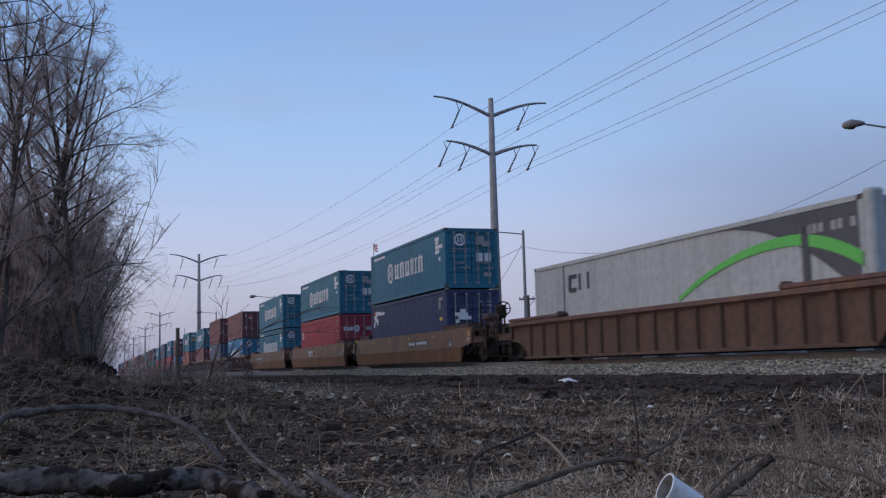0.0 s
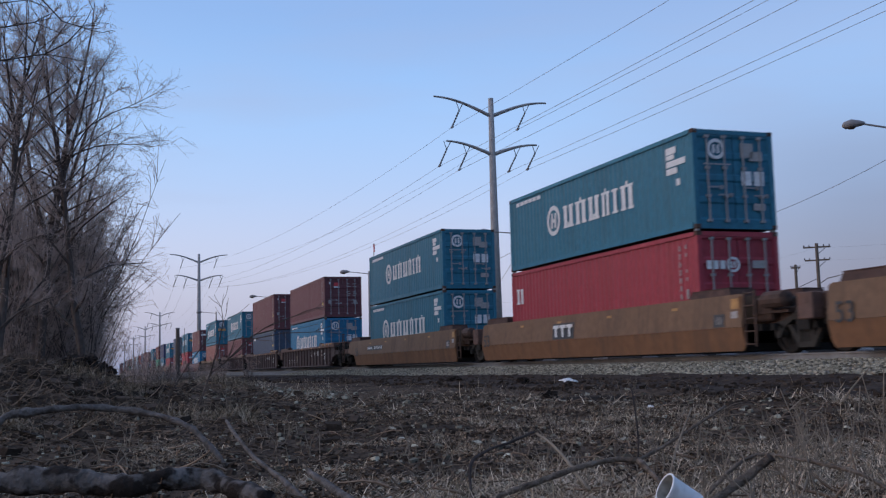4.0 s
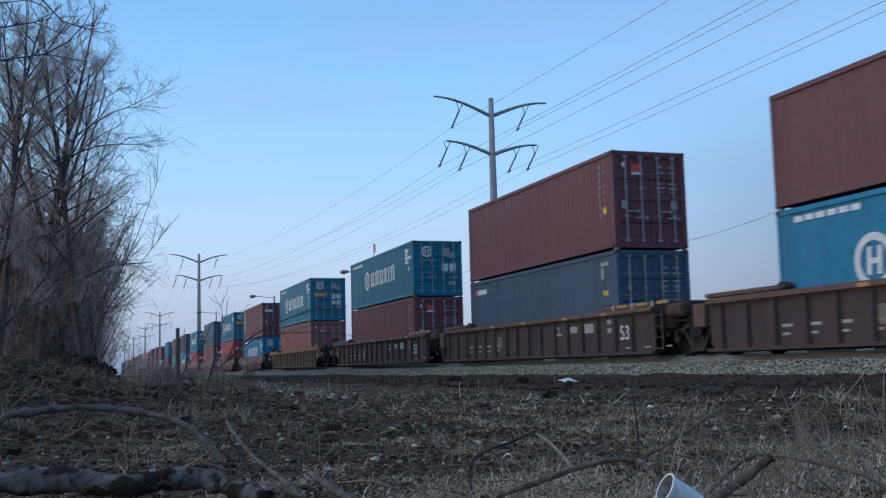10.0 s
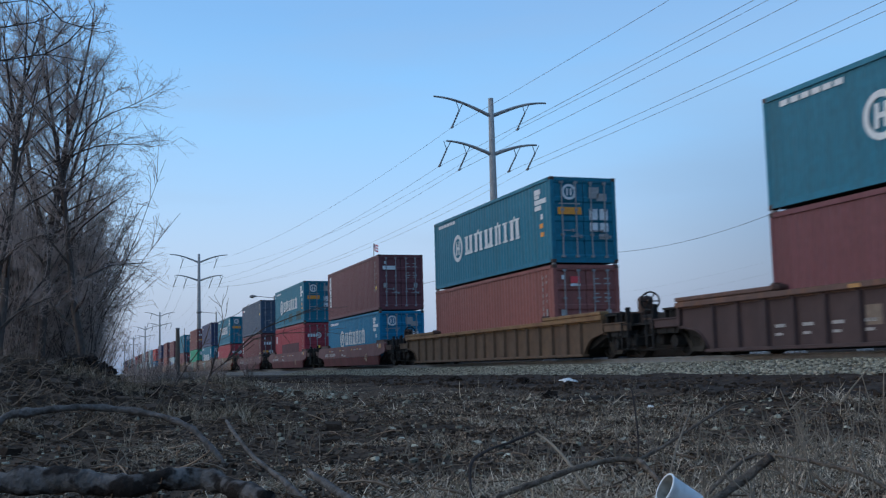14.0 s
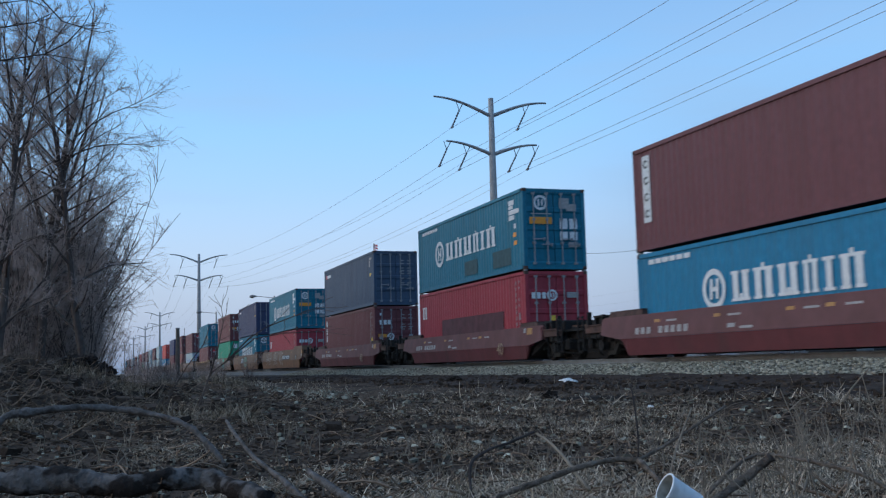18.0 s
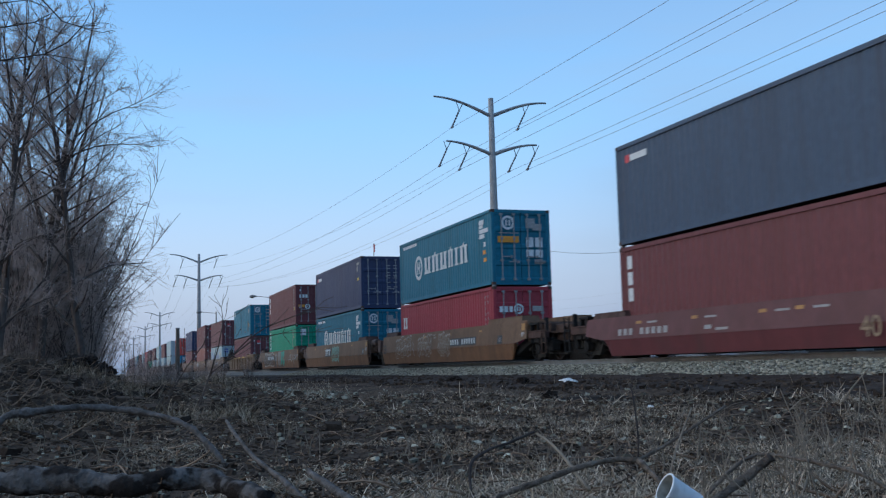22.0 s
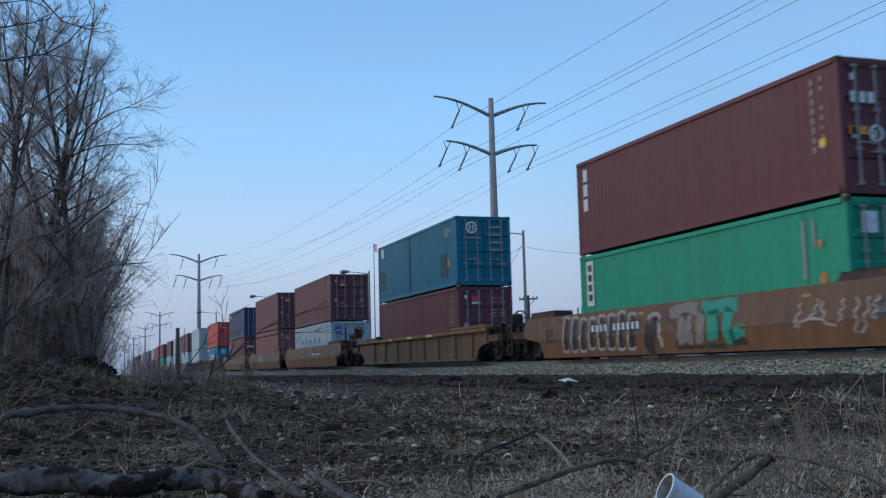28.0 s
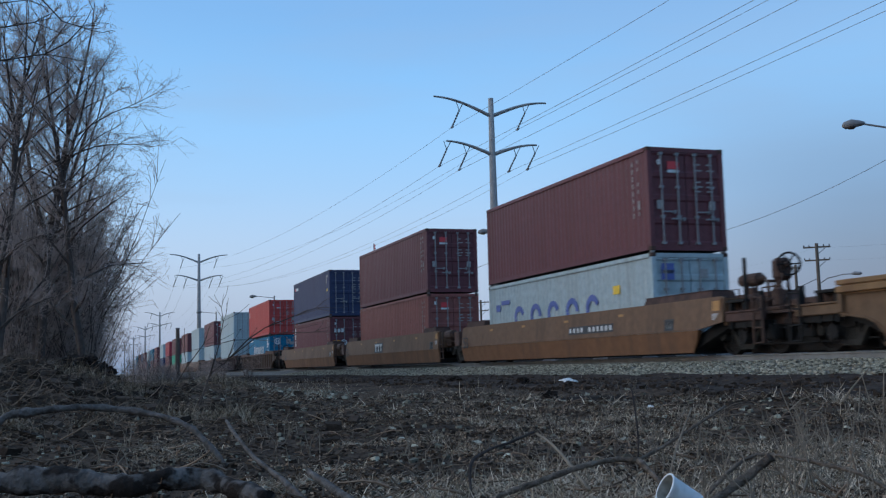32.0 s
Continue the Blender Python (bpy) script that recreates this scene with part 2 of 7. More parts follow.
def ring(bm, cx, cz, r0, r1, y0, y1, seg=24, a0=0.0, a1=math.tau):
    """A flat ring, or a piece of one, in the xz plane."""
    full = a1 - a0 > math.tau - 0.01
    n = seg if full else seg + 1
    rows = []
    for i in range(n):
        a = a0 + (a1 - a0) * i / seg
        ca, sa = math.cos(a), math.sin(a)
        rows.append([bm.verts.new((cx + ca * r, y, cz + sa * r)) for r, y in ((r0, y0), (r1, y0), (r1, y1), (r0, y1))])
    for i in range(n if full else n - 1):
        p, q = rows[i], rows[(i + 1) % n]
        for k in range(4):
            bm.faces.new((p[k], p[(k + 1) % 4], q[(k + 1) % 4], q[k]))
    if not full:
        bm.faces.new(rows[0])
        bm.faces.new(rows[-1][::-1])
    bmesh.ops.recalc_face_normals(bm, faces=bm.faces[:])
    return bm


def sway(x):
    """The track bends very gently away far down the line."""
    return 0.0165 * 12 * math.log1p(math.exp(min((-x - 65) / 12, 60)))


def lead(t):
    q = (t - 16) / 16
    return 16 * sum(v * q ** (k + 1) / (k + 1) for k, v in enumerate(FLIGHT))


def on_track(x, z=0.0, length=12.2):
    """Pose of a wagon or load whose front end is at x."""
    y0, y1 = sway(x), sway(x - length)
    return pose(x, NEAR + y0, z, 0, 0, math.degrees(math.atan2(y0 - y1, length)))


RIDERS = []            # (thing, u): all that rolls, with its place in the train
WHEELS = []            # (wheelset, u of its wagon, x on the wagon)

# ---------------------------------------------------------------- containers
def corrugated(length, height, x_in=0.11, z0=0.16, z1=0.11, pitch=0.278, depth=0.022):
    """A pressed side panel with trapezoid corrugations, in the plane y = 0 with its depth towards +y."""
    bm = bmesh.new()
    n = round((length - 2 * x_in) / pitch)
    p = (length - 2 * x_in) / n
    xs = []
    for i in range(n):
        b = -length + x_in + i * p
        xs += [(b, 0.018), (b + 0.26 * p, 0.018), (b + 0.5 * p, 0.018 + depth), (b + 0.76 * p, 0.018 + depth)]
    xs.append((-x_in, 0.018))
    lo = [bm.verts.new((x, y, z0)) for x, y in xs]
    hi = [bm.verts.new((x, y, height - z1)) for x, y in xs]
    for i in range(len(xs) - 1):
        bm.faces.new((lo[i], lo[i + 1], hi[i + 1], hi[i]))
    return bm


def door_leaf(width, height):
    """A steel door leaf in the plane x = 0 with pressed horizontal panels and a gasket rim."""
    bm = bmesh.new()
    n = 4
    for i in range(n):
        z0 = i * height / n
        z1 = (i + 1) * height / n
        ys = (0.0, width)
        prof = [(0.0, z0), (0.0, z0 + 0.08), (-0.03, z0 + 0.13), (-0.03, z1 - 0.09), (0.0, z1 - 0.04), (0.0, z1)]
        rows = [[bm.verts.new((x, y, z)) for y in ys] for x, z in prof]
        for a, b in zip(rows, rows[1:]):
            bm.faces.new((a[0], a[1], b[1], b[0]))
    bmesh.ops.remove_doubles(bm, verts=bm.verts, dist=0.001)
    return bm


def lock_rod(height):
    bm = bmesh.new()
    tube(bm, [(0.05, 0, 0.03), (0.05, 0, height - 0.03)], 0.024, 8)
    for z in (0.05, 0.3 * height, 0.62 * height, height - 0.06):
        box(bm, 0.0, 0.085, -0.055, 0.055, z - 0.035, z + 0.035)
    return bm


def lock_handle():
    bm = bmesh.new()
    box(bm, 0.055, 0.08, 0.0, 0.42, -0.018, 0.018)
    box(bm, 0.0, 0.07, 0.36, 0.42, -0.05, 0.05)
    return bm


def slab(x0, x1, z0, z1):
    """A painted mark on a near side."""
    return boxbm(x0, x1, 0.006, 0.016, z0, z1)


def stems(x0, x1, z0, z1, seed=0):
    """A plain mark of two stems with feet: a stand-in for one sign of a big word mark."""
    bm = bmesh.new()
    w, t = x1 - x0, (z1 - z0)
    a = 0.30 * w if w > 0.5 else 0.5 * w
    if w > 0.5:
        for p, q in ((x0 + 0.08 * w, x0 + 0.08 * w + a), (x1 - 0.08 * w - a, x1 - 0.08 * w)):
            box(bm, p, q, 0.002, 0.009, z0, z1)
        for zf in (z0, z1 - 0.10 * t):
            if (seed % 2 == 0) == (zf == z0):
                box(bm, x0 + 0.12 * w + a, x1 - 0.12 * w - a, 0.003, 0.0085, zf, zf + 0.24 * t)
            box(bm, x0, x0 + 0.12 * w + a, 0.003, 0.0085, zf, zf + 0.10 * t)
            box(bm, x1 - 0.12 * w - a, x1, 0.003, 0.0085, zf, zf + 0.10 * t)
    else:
        box(bm, x0 + 0.25 * w, x1 - 0.25 * w, 0.002, 0.009, z0, z1)
        for zf in (z0, z1 - 0.10 * t):
            box(bm, x0, x1, 0.003, 0.0085, zf, zf + 0.10 * t)
    return bm


def house_mark(c, h, L, dm):
    """Ring sign and six block signs across the side."""
    tall = h > 2.7
    cz, r = (1.50, 0.56) if tall else (1.36, 0.50)
    cx = -9.2 if tall else -8.48
    part("emblem", ring(bmesh.new(), cx, cz, r * 0.72, r, 0.002, 0.009), dm, c, "white ring emblem")
    for s in (-1, 1):
        part("emblem_bar", prism(bmesh.new(), [(cx + s * r * 0.26 - 0.07, cz - r * 0.5), (cx + s * r * 0.26 + 0.05, cz - r * 0.5), (cx + s * r * 0.26 + 0.09, cz + r * 0.5), (cx + s * r * 0.26 - 0.03, cz + r * 0.5)],
                                 "y", 0.002, 0.009), dm, c)
    part("emblem_bar", boxbm(cx - r * 0.2, cx + r * 0.2, 0.003, 0.008, cz - 0.06, cz + 0.05), dm, c)
    x, k, hh = (-8.35, 1.0, 0.37) if tall else (-7.73, 0.81, 0.36)
    for i, w in enumerate((0.90, 0.92, 0.90, 0.62, 0.46, 0.92)):
        part("word_mark", stems(x, x + w * k, cz - hh, cz + hh, i), dm, c, "white block mark")
        x += (w + 0.19) * k


def plates(c, h, spec):
    """Small data marks: (x0, x1, z0, z1, material) measured from the front top corner."""
    for x0, x1, z0, z1, m in spec:
        part("data_mark", slab(x0, x1, h - z1, h - z0), m, c)


def end_mark(c, y0, y1, z0, z1, m, name="data_mark", x=0.012):
    part(name, boxbm(x, x + 0.006, y0, y1, z0, z1), m, c)


def end_ring(c, y, z, r, m):
    bm = ring(bmesh.new(), 0, 0, r * 0.68, r, -0.003, 0.003, 20)
    for v in bm.verts:
        v.co = Vector((0.022 + v.co.y, y + v.co.x, z + v.co.z))
    box(bm, 0.019, 0.025, y - r * 0.38, y - r * 0.12, z - r * 0.42, z + r * 0.42)
    box(bm, 0.019, 0.025, y + r * 0.12, y + r * 0.38, z - r * 0.42, z + r * 0.42)
    part("door_emblem", bm, m, c, "white ring emblem on a door")


def container(paint_, h=2.896, L=12.192, W=2.438, label="", upper=False, rods=4, detail=True):
    c = new("shipping_container")
    if upper:
        for x0 in (-L + 0.02, -0.16):
            for y0 in (0.02, W - 0.14):
                part("stacking_cone", shared(("cone", x0, y0), lambda: boxbm(x0, x0 + 0.14, y0, y0 + 0.12, -0.066, 0.001, bevel=0.015), ZINC, "stacking_cone"), None, c)
    tagged(c, label, "container", "containers on the train")
    k = (round(h, 2), round(L, 2))
    end = -L
    sp = part("side_panel", shared(("side", k), lambda: corrugated(L, h), paint_, "side_panel"), None, c)

    def far_side():
        bm = corrugated(L, h)
        for v in bm.verts:
            v.co.y = W - v.co.y
        bmesh.ops.reverse_faces(bm, faces=bm.faces)
        return bm
    part("side_panel", shared(("side2", k), far_side, paint_, "side_panel"), None, c)
    part("top_panel", shared(("roof", k), lambda: boxbm(end + 0.05, -0.05, 0.02, W - 0.02, h - 0.045, h - 0.012), paint_, "top_panel"), None, c)
    part("underframe", shared(("under", k), lambda: boxbm(end + 0.05, -0.05, 0.05, W - 0.05, 0.03, 0.15), IRON, "underframe"), None, c)
    part("end_wall", shared(("endw", k), lambda: boxbm(end + 0.02, end + 0.06, 0.1, W - 0.1, 0.12, h - 0.1), paint_, "end_wall"), None, c)
    for y0, y1 in ((-0.012, 0.07), (W - 0.07, W + 0.012)):
        part("top_rail", shared(("trail", k, y0), lambda: boxbm(end + 0.15, -0.15, y0, y1, h - 0.12, h - 0.008), paint_, "top_rail"), None, c)
        part("bottom_rail", shared(("brail", k, y0), lambda: boxbm(end + 0.15, -0.15, y0, y1, 0.02, 0.17), paint_, "bottom_rail"), None, c)
    for x0, x1 in ((end, end + 0.12), (-0.12, 0)):
        for y0, y1 in ((0, 0.15), (W - 0.15, W)):
            part("corner_post", shared(("post", k, x0, y0), lambda: boxbm(x0, x1, y0, y1, 0.1, h - 0.1, bevel=0.012), paint_, "corner_post"), None, c)
            if detail:
                for z0 in (0, h - 0.118):
                    part("corner_casting", shared(("cast", k, x0, y0, z0), lambda: boxbm(x0 - 0.004, x1 + 0.05 * (x0 < -1) + 0.004, y0 - 0.004, y1 + 0.004, z0,
                                                                                        z0 + 0.118, bevel=0.012), IRON_RUST, "corner_casting"), None, c)
    part("door_header", shared(("head", k), lambda: boxbm(-0.1, -0.004, 0.15, W - 0.15, h - 0.13, h - 0.01), paint_, "door_header"), None, c)
    part("door_sill", shared(("sill", k), lambda: boxbm(-0.1, -0.004, 0.15, W - 0.15, 0.0, 0.15), paint_, "door_sill"), None, c)
    hw = (W - 0.30) / 2
    dh = h - 0.29
    for i in range(2):
        d = part("door", shared(("leaf", k), lambda: door_leaf(hw - 0.012, dh), paint_, "door"), None, c, "closed steel door", at=pose(-0.02, 0.15 + i * (hw + 0.012), 0.153))
        if detail:
            for yy in (0.24 * hw, 0.72 * hw) if rods == 4 else (0.5 * hw,):
                part("lock_rod", shared(("rod", k), lambda: lock_rod(dh), ZINC if rods == 4 else paint_, "lock_rod"), None, d, "galvanised lock rod", at=pose(0, yy, 0))
            for yy, zz in ((0.24 * hw, 0.92), (0.50 * hw, 0.72)):
                part("lock_handle", shared("handle", lock_handle, ZINC, "lock_handle"), None, d, at=pose(0, yy, zz))
    return c


# ---------------------------------------------------------------- well wagons
def wheelset_mesh():
    bm = bmesh.new()
    r = 0.4826

    def disc(y0, y1, prof):
        n = 28
        rows = []
        for rr, yy in prof:
            rows.append([bm.verts.new((math.cos(a * math.tau / n) * rr, y0 + (y1 - y0) * yy, math.sin(a * math.tau / n) * rr)) for a in range(n)])
        for p, q in zip(rows, rows[1:]):
            for a in range(n):
                bm.faces.new((p[a], p[(a + 1) % n], q[(a + 1) % n], q[a]))
        bm.faces.new(rows[0])
        bm.faces.new(rows[-1][::-1])
    for s in (-1, 1):
        disc(s * 0.80, s * 0.66, [(0.10, 0), (0.14, 0.1), (0.30, 0.45), (r - 0.09, 0.4), (r - 0.08, 0), (r - 0.005, 0), (r, 0.5), (r + 0.0, 0.75), (r + 0.026, 0.85), (r + 0.026, 1.0), (0.12, 1.0)])
        for a in range(3):
            an = a * math.tau / 3
            tube(bm, [(math.cos(an) * 0.22, s * 0.755, math.sin(an) * 0.22), (math.cos(an) * 0.22, s * 0.775, math.sin(an) * 0.22)], 0.035, 6)
    tube(bm, [(0, -0.98, 0), (0, 0.98, 0)], 0.085, 10)
    bmesh.ops.recalc_face_normals(bm, faces=bm.faces[:])
    return bm


def side_frame_mesh():
    """A cast truck side frame with its window, spring nest, and two bearing pedestals."""
    bm = bmesh.new()
    prism(bm, [(-1.10, 0.06), (-0.72, 0.10), (-0.42, 0.26), (0.42, 0.26), (0.72, 0.10), (1.10, 0.06), (1.10, 0.20), (0.70, 0.26), (0.40, 0.40), (-0.40, 0.40), (-0.70, 0.26),
               (-1.10, 0.20)], "y", -0.07, 0.07)
    prism(bm, [(-0.62, 0.15), (-0.26, -0.36), (0.26, -0.36), (0.62, 0.15), (0.50, 0.15), (0.20, -0.24), (-0.20, -0.24), (-0.50, 0.15)], "y", -0.06, 0.06)
    for s in (-1, 1):
        box(bm, s * 0.24 - 0.05, s * 0.24 + 0.05, -0.06, 0.06, -0.25, 0.27)
        tube(bm, [(s * 0.915, -0.10, 0.0), (s * 0.915, 0.10, 0.0)], 0.13, 12)
        box(bm, s * 0.915 - 0.17, s * 0.915 + 0.17, -0.07, 0.07, 0.02, 0.16)
    for x in (-0.12, 0.0, 0.12):
        tube(bm, [(x, 0, -0.24), (x, 0, 0.06)], 0.055, 8)
    return bm


def truck(parent, x, u):
    z = RAIL + 0.4826
    b = part("truck", shared("bolster", lambda: box(boxbm(-0.22, 0.22, -1.12, 1.12, 0.02, 0.28), -0.9, 0.9, -0.12, 0.12, -0.06, 0.04), IRON, "truck"), None, parent,
             "dark four-wheel freight truck", at=pose(x, 1.219, z))
    def beams():
        bm = bmesh.new()
        for s in (-1, 1):
            box(bm, s * 0.36 - 0.05, s * 0.36 + 0.05, -0.8, 0.8, -0.14, 0.06)
            tube(bm, [(s * 0.4, -0.62, -0.05), (s * 0.4, 0.62, -0.05)], 0.05, 6)
            tube(bm, [(s * 0.36, 0.1, 0.0), (0.0, 0.15, 0.26)], 0.03, 6)
            box(bm, s * 0.42 - 0.02, s * 0.42 + 0.05, -0.86, -0.66, -0.12, 0.16)
        tube(bm, [(-0.4, 0.12, -0.12), (0.4, 0.12, -0.12)], 0.03, 6)
        box(bm, -0.75, 0.75, -0.42, 0.42, 0.22, 0.31)
        return bm
    part("brake_beam", shared("beams", beams, IRON, "brake_beam"), None, b)
    for s in (-1, 1):
        part("side_frame", shared("sideframe", side_frame_mesh, DUSTY_IRON, "side_frame"), None, b, at=pose(0, s * 0.99, 0))
        w = part("wheelset", shared("wheelset", wheelset_mesh, IRON, "wheelset"), None, b, at=pose(s * 0.915, 0, 0), smooth=False)
        WHEELS.append((w, u, x + s * 0.915))
    return b


def brake_wheel(r=0.28):
    """A spoked hand-brake wheel facing along the wagon, with its gear housing."""
    bm = ring(bmesh.new(), 0, 0, r - 0.045, r, -0.02, 0.02, 24)
    for i in range(6):
        a = i * math.tau / 6
        tube(bm, [(0, 0, 0), (math.cos(a) * (r - 0.01), 0, math.sin(a) * (r - 0.01))], 0.018, 5)
    tube(bm, [(0, -0.05, 0), (0, 0.05, 0)], 0.05, 8)
    for v in bm.verts:
        v.co = Vector((v.co.y, v.co.x, v.co.z))
    return bm


def brake_stand(drop):
    """Gear box on two thin legs with a slanting brace and a foot rail."""
    bm = bmesh.new()
    box(bm, -0.24, 0.10, -0.20, 0.20, -0.30, 0.22, bevel=0.08)
    tube(bm, [(0.05, 0, 0.06), (0.22, -0.02, 0.06)], 0.06, 8)
    for y in (-0.13, 0.13):
        box(bm, -0.07, -0.02, y - 0.025, y + 0.025, -drop, -0.18)
    tube(bm, [(-0.05, 0, -0.2), (-0.55, 0.05, -drop + 0.1)], 0.035, 6)
    tube(bm, [(0.0, 0.1, -0.2), (0.06, 0.1, -0.55 * drop), (-0.3, 0.3, -drop + 0.02)], 0.02, 6)
    box(bm, -0.09, 0.0, -0.15, 0.15, -0.6 * drop, -0.55 * drop)
    tube(bm, [(-0.3, -0.4, -drop), (-0.3, -0.4, -0.45 * drop), (0.42, -0.4, -0.45 * drop), (0.42, -0.4, -drop)], 0.022, 6)
    return bm


def rack():
    """Low sill, two bracket frames, small valves and pipes."""
    bm = boxbm(0.0, 1.9, 0.06, 0.9, 1.42, 1.52, bevel=0.02)
    for x in (0.42, 1.22):
        for y in (0.30, 0.54):
            box(bm, x - 0.03, x + 0.03, y - 0.025, y + 0.025, 1.5, 2.14)
        box(bm, x - 0.04, x + 0.04, 0.26, 0.58, 2.10, 2.16)
        tube(bm, [(x, 0.42, 2.1), (x + 0.3, 0.42, 1.5)], 0.025, 6)
    box(bm, 0.62, 0.92, 0.08, 0.34, 1.52, 1.86, bevel=0.05)
    tube(bm, [(0.77, 0.2, 1.8), (0.77, 0.2, 2.0)], 0.09, 10)
    box(bm, 1.62, 1.86, 0.06, 0.30, 1.50, 1.94, bevel=0.05)
    tube(bm, [(0.1, 0.12, 1.62), (0.62, 0.16, 1.66), (1.1, 0.12, 1.60), (1.62, 0.16, 1.70)], 0.025, 6)
    tube(bm, [(0.1, 0.7, 1.75), (0.9, 0.7, 1.85), (1.8, 0.7, 1.6)], 0.025, 6)
    tube(bm, [(1.74, 0.18, 1.9), (1.78, 0.3, 2.25), (1.5, 0.42, 2.28)], 0.022, 6)
    tube(bm, [(0.05, 0.06, 1.4), (0.05, 0.06, 2.0), (0.40, 0.06, 2.0), (0.40, 0.06, 1.4)], 0.02, 6)
    return bm


# how far the sides reach past the load: (front, rear) where a wagon ends and where it shares a truck
REACH_OF = {"tan": {"end": (3.62, 3.95), "joint": (2.10, 2.45)}, "ox": {"end": (1.84, 1.84), "joint": (1.84, 1.84)}, "rib": {"end": (3.78, 3.76), "joint": (2.30, 2.60)}}
STYLE = {
    # paint, lower paint, top chord, ribs: pitch or 0, wagon body front/rear reach past the load, truck reach, top, raised top
    "tan": dict(a=TAN, b=TAN_DARK, chord=TAN, rib=0, reach=3.1, truck=3.9, top=1.86, high=2.08, low=0.53, label="ochre-tan smooth-sided double-stack well wagon, scuffed and dirty"),
    "ox": dict(a=OX_TOP, b=OXBLOOD, chord=OX_TOP, rib=0, reach=2.0, truck=2.05, top=1.63, high=1.80, low=0.525, label="dark red smooth-sided short well wagon with dusty upper sides"),
    "umber": dict(a=UMBER, b=UMBER, chord=UMBER_TOP, rib=1.03, reach=3.2, truck=3.5, top=1.82, high=2.02, low=0.53, label="dark brown rib-sided well wagon with white stencil marks"),
    "rust": dict(a=RUSTY, b=RUSTY, chord=UMBER_TOP, rib=1.03, reach=3.2, truck=3.9, top=1.82, high=2.02, low=0.53, label="rust-brown rib-sided well wagon"),
    "ochre": dict(a=OLIVE, b=OLIVE, chord=OCHRE_TOP, rib=1.03, reach=3.2, truck=3.9, top=1.72, high=1.86, low=0.53, label="dull ochre rib-sided well wagon with a rusty top chord"),
    "ochre_wide": dict(a=OCHRE, b=OCHRE, chord=OCHRE_TOP, rib=2.09, reach=4.1, truck=3.9, top=1.76, high=1.90, low=0.53, label="dull ochre well wagon with widely spaced ribs and yellow marks"),
}


def face_strip(bm, a, b, ya, yb):
    """A thin plate between an upper and a lower line, each a list of (x, z)."""
    xs = sorted({p[0] for p in a} | {p[0] for p in b})

    def z_at(line, x):
        for (x0, z0), (x1, z1) in zip(line, line[1:]):
            if x0 <= x <= x1:
                return z0 + (z1 - z0) * ((x - x0) / (x1 - x0) if x1 > x0 else 0)
        return line[-1][1]
    for y_off, flip in ((0.0, False), (0.05, True)):
        va = [bm.verts.new((x, ya + y_off, z_at(a, x))) for x in xs]
        vb = [bm.verts.new((x, yb + y_off, z_at(b, x))) for x in xs]
        for i in range(len(xs) - 1):
            q = (vb[i], vb[i + 1], va[i + 1], va[i])
            bm.faces.new(q[::-1] if flip else q)
        if not flip:
            first = va, vb
    n = len(xs)
    for i in range(n - 1):
        bm.faces.new((first[0][i], first[0][i + 1], va[i + 1], va[i]))
        bm.faces.new((first[1][i + 1], first[1][i], vb[i], vb[i + 1]))
    for i in (0, n - 1):
        bm.faces.new((first[0][i], va[i], vb[i], first[1][i]))
    bmesh.ops.recalc_face_normals(bm, faces=bm.faces[:])
    return bm


def smooth_side(s, f, r, front, rear):
    """Folded plate side in two planes, arched over the trucks at free ends; two meshes: upper and lower."""
    low, fold = s["low"], s["low"] + (s["top"] - s["low"]) * 0.42
    top = [(r, s["top"] - 0.05), (r + 0.12, s["top"]), (f - 0.15, s["top"]), (f, s["top"] - 0.03)]
    ez = fold + 0.15
    tail = [(r, ez), (r + 0.5, fold + 0.08), (r + 1.08, fold)] if rear == "end" else [(r, fold)]
    nose = [(f - 1.08, fold), (f - 0.5, fold + 0.08), (f, ez)] if front == "end" else [(f, fold)]
    up = face_strip(bmesh.new(), top, tail + nose, -0.20, -0.28)
    a, b = tail[-1][0], nose[0][0]
    under = [(a, fold - 0.02), (a + 0.22, 0.76), (a + 0.40, low)] if rear == "end" else [(a, low + 0.12), (a + 0.12, low)]
    under += [(b - 0.40, low), (b - 0.22, 0.76), (b, fold - 0.02)] if front == "end" else [(b - 0.12, low), (b, low + 0.12)]
    lo = face_strip(bmesh.new(), [(a, fold - 0.006), (b, fold - 0.006)], under, -0.278, -0.19)
    return up, lo


def raised_plate(s, f, r, end):
    """An inclined cover plate above the side at one end, set a little back from its face."""
    bm = bmesh.new()
    h = s["high"] - s["top"]
    for x0, x1, k in ((-0.25, f - 0.55, 0.80), (r + 0.3, r + 2.3, 0.9))[end:end + 1]:
        lo = [bm.verts.new(p) for p in ((x0, -0.17, s["top"] - 0.03), (x1, -0.17, s["top"] - 0.03), (x1, 0.55, s["top"] - 0.03), (x0, 0.55, s["top"] - 0.03))]
        hi = [bm.verts.new(p) for p in ((x0 + 0.10, -0.13, s["top"] + h * k), (x1 - 0.05, -0.13, s["top"] + h * k * 0.92), (x1 - 0.05, 0.5, s["top"] + h * k * 0.92), (x0 + 0.10, 0.5, s["top"] + h * k))]
        bm.faces.new(lo)
        bm.faces.new(hi)
        for i in range(4):
            bm.faces.new((lo[i], lo[(i + 1) % 4], hi[(i + 1) % 4], hi[i]))
        box(bm, x0 + 0.09, x1 - 0.04, -0.145, 0.5, s["top"] + h * k * 0.97, s["top"] + h * k * 0.97 + 0.02)
    bmesh.ops.recalc_face_normals(bm, faces=bm.faces[:])
    return bm


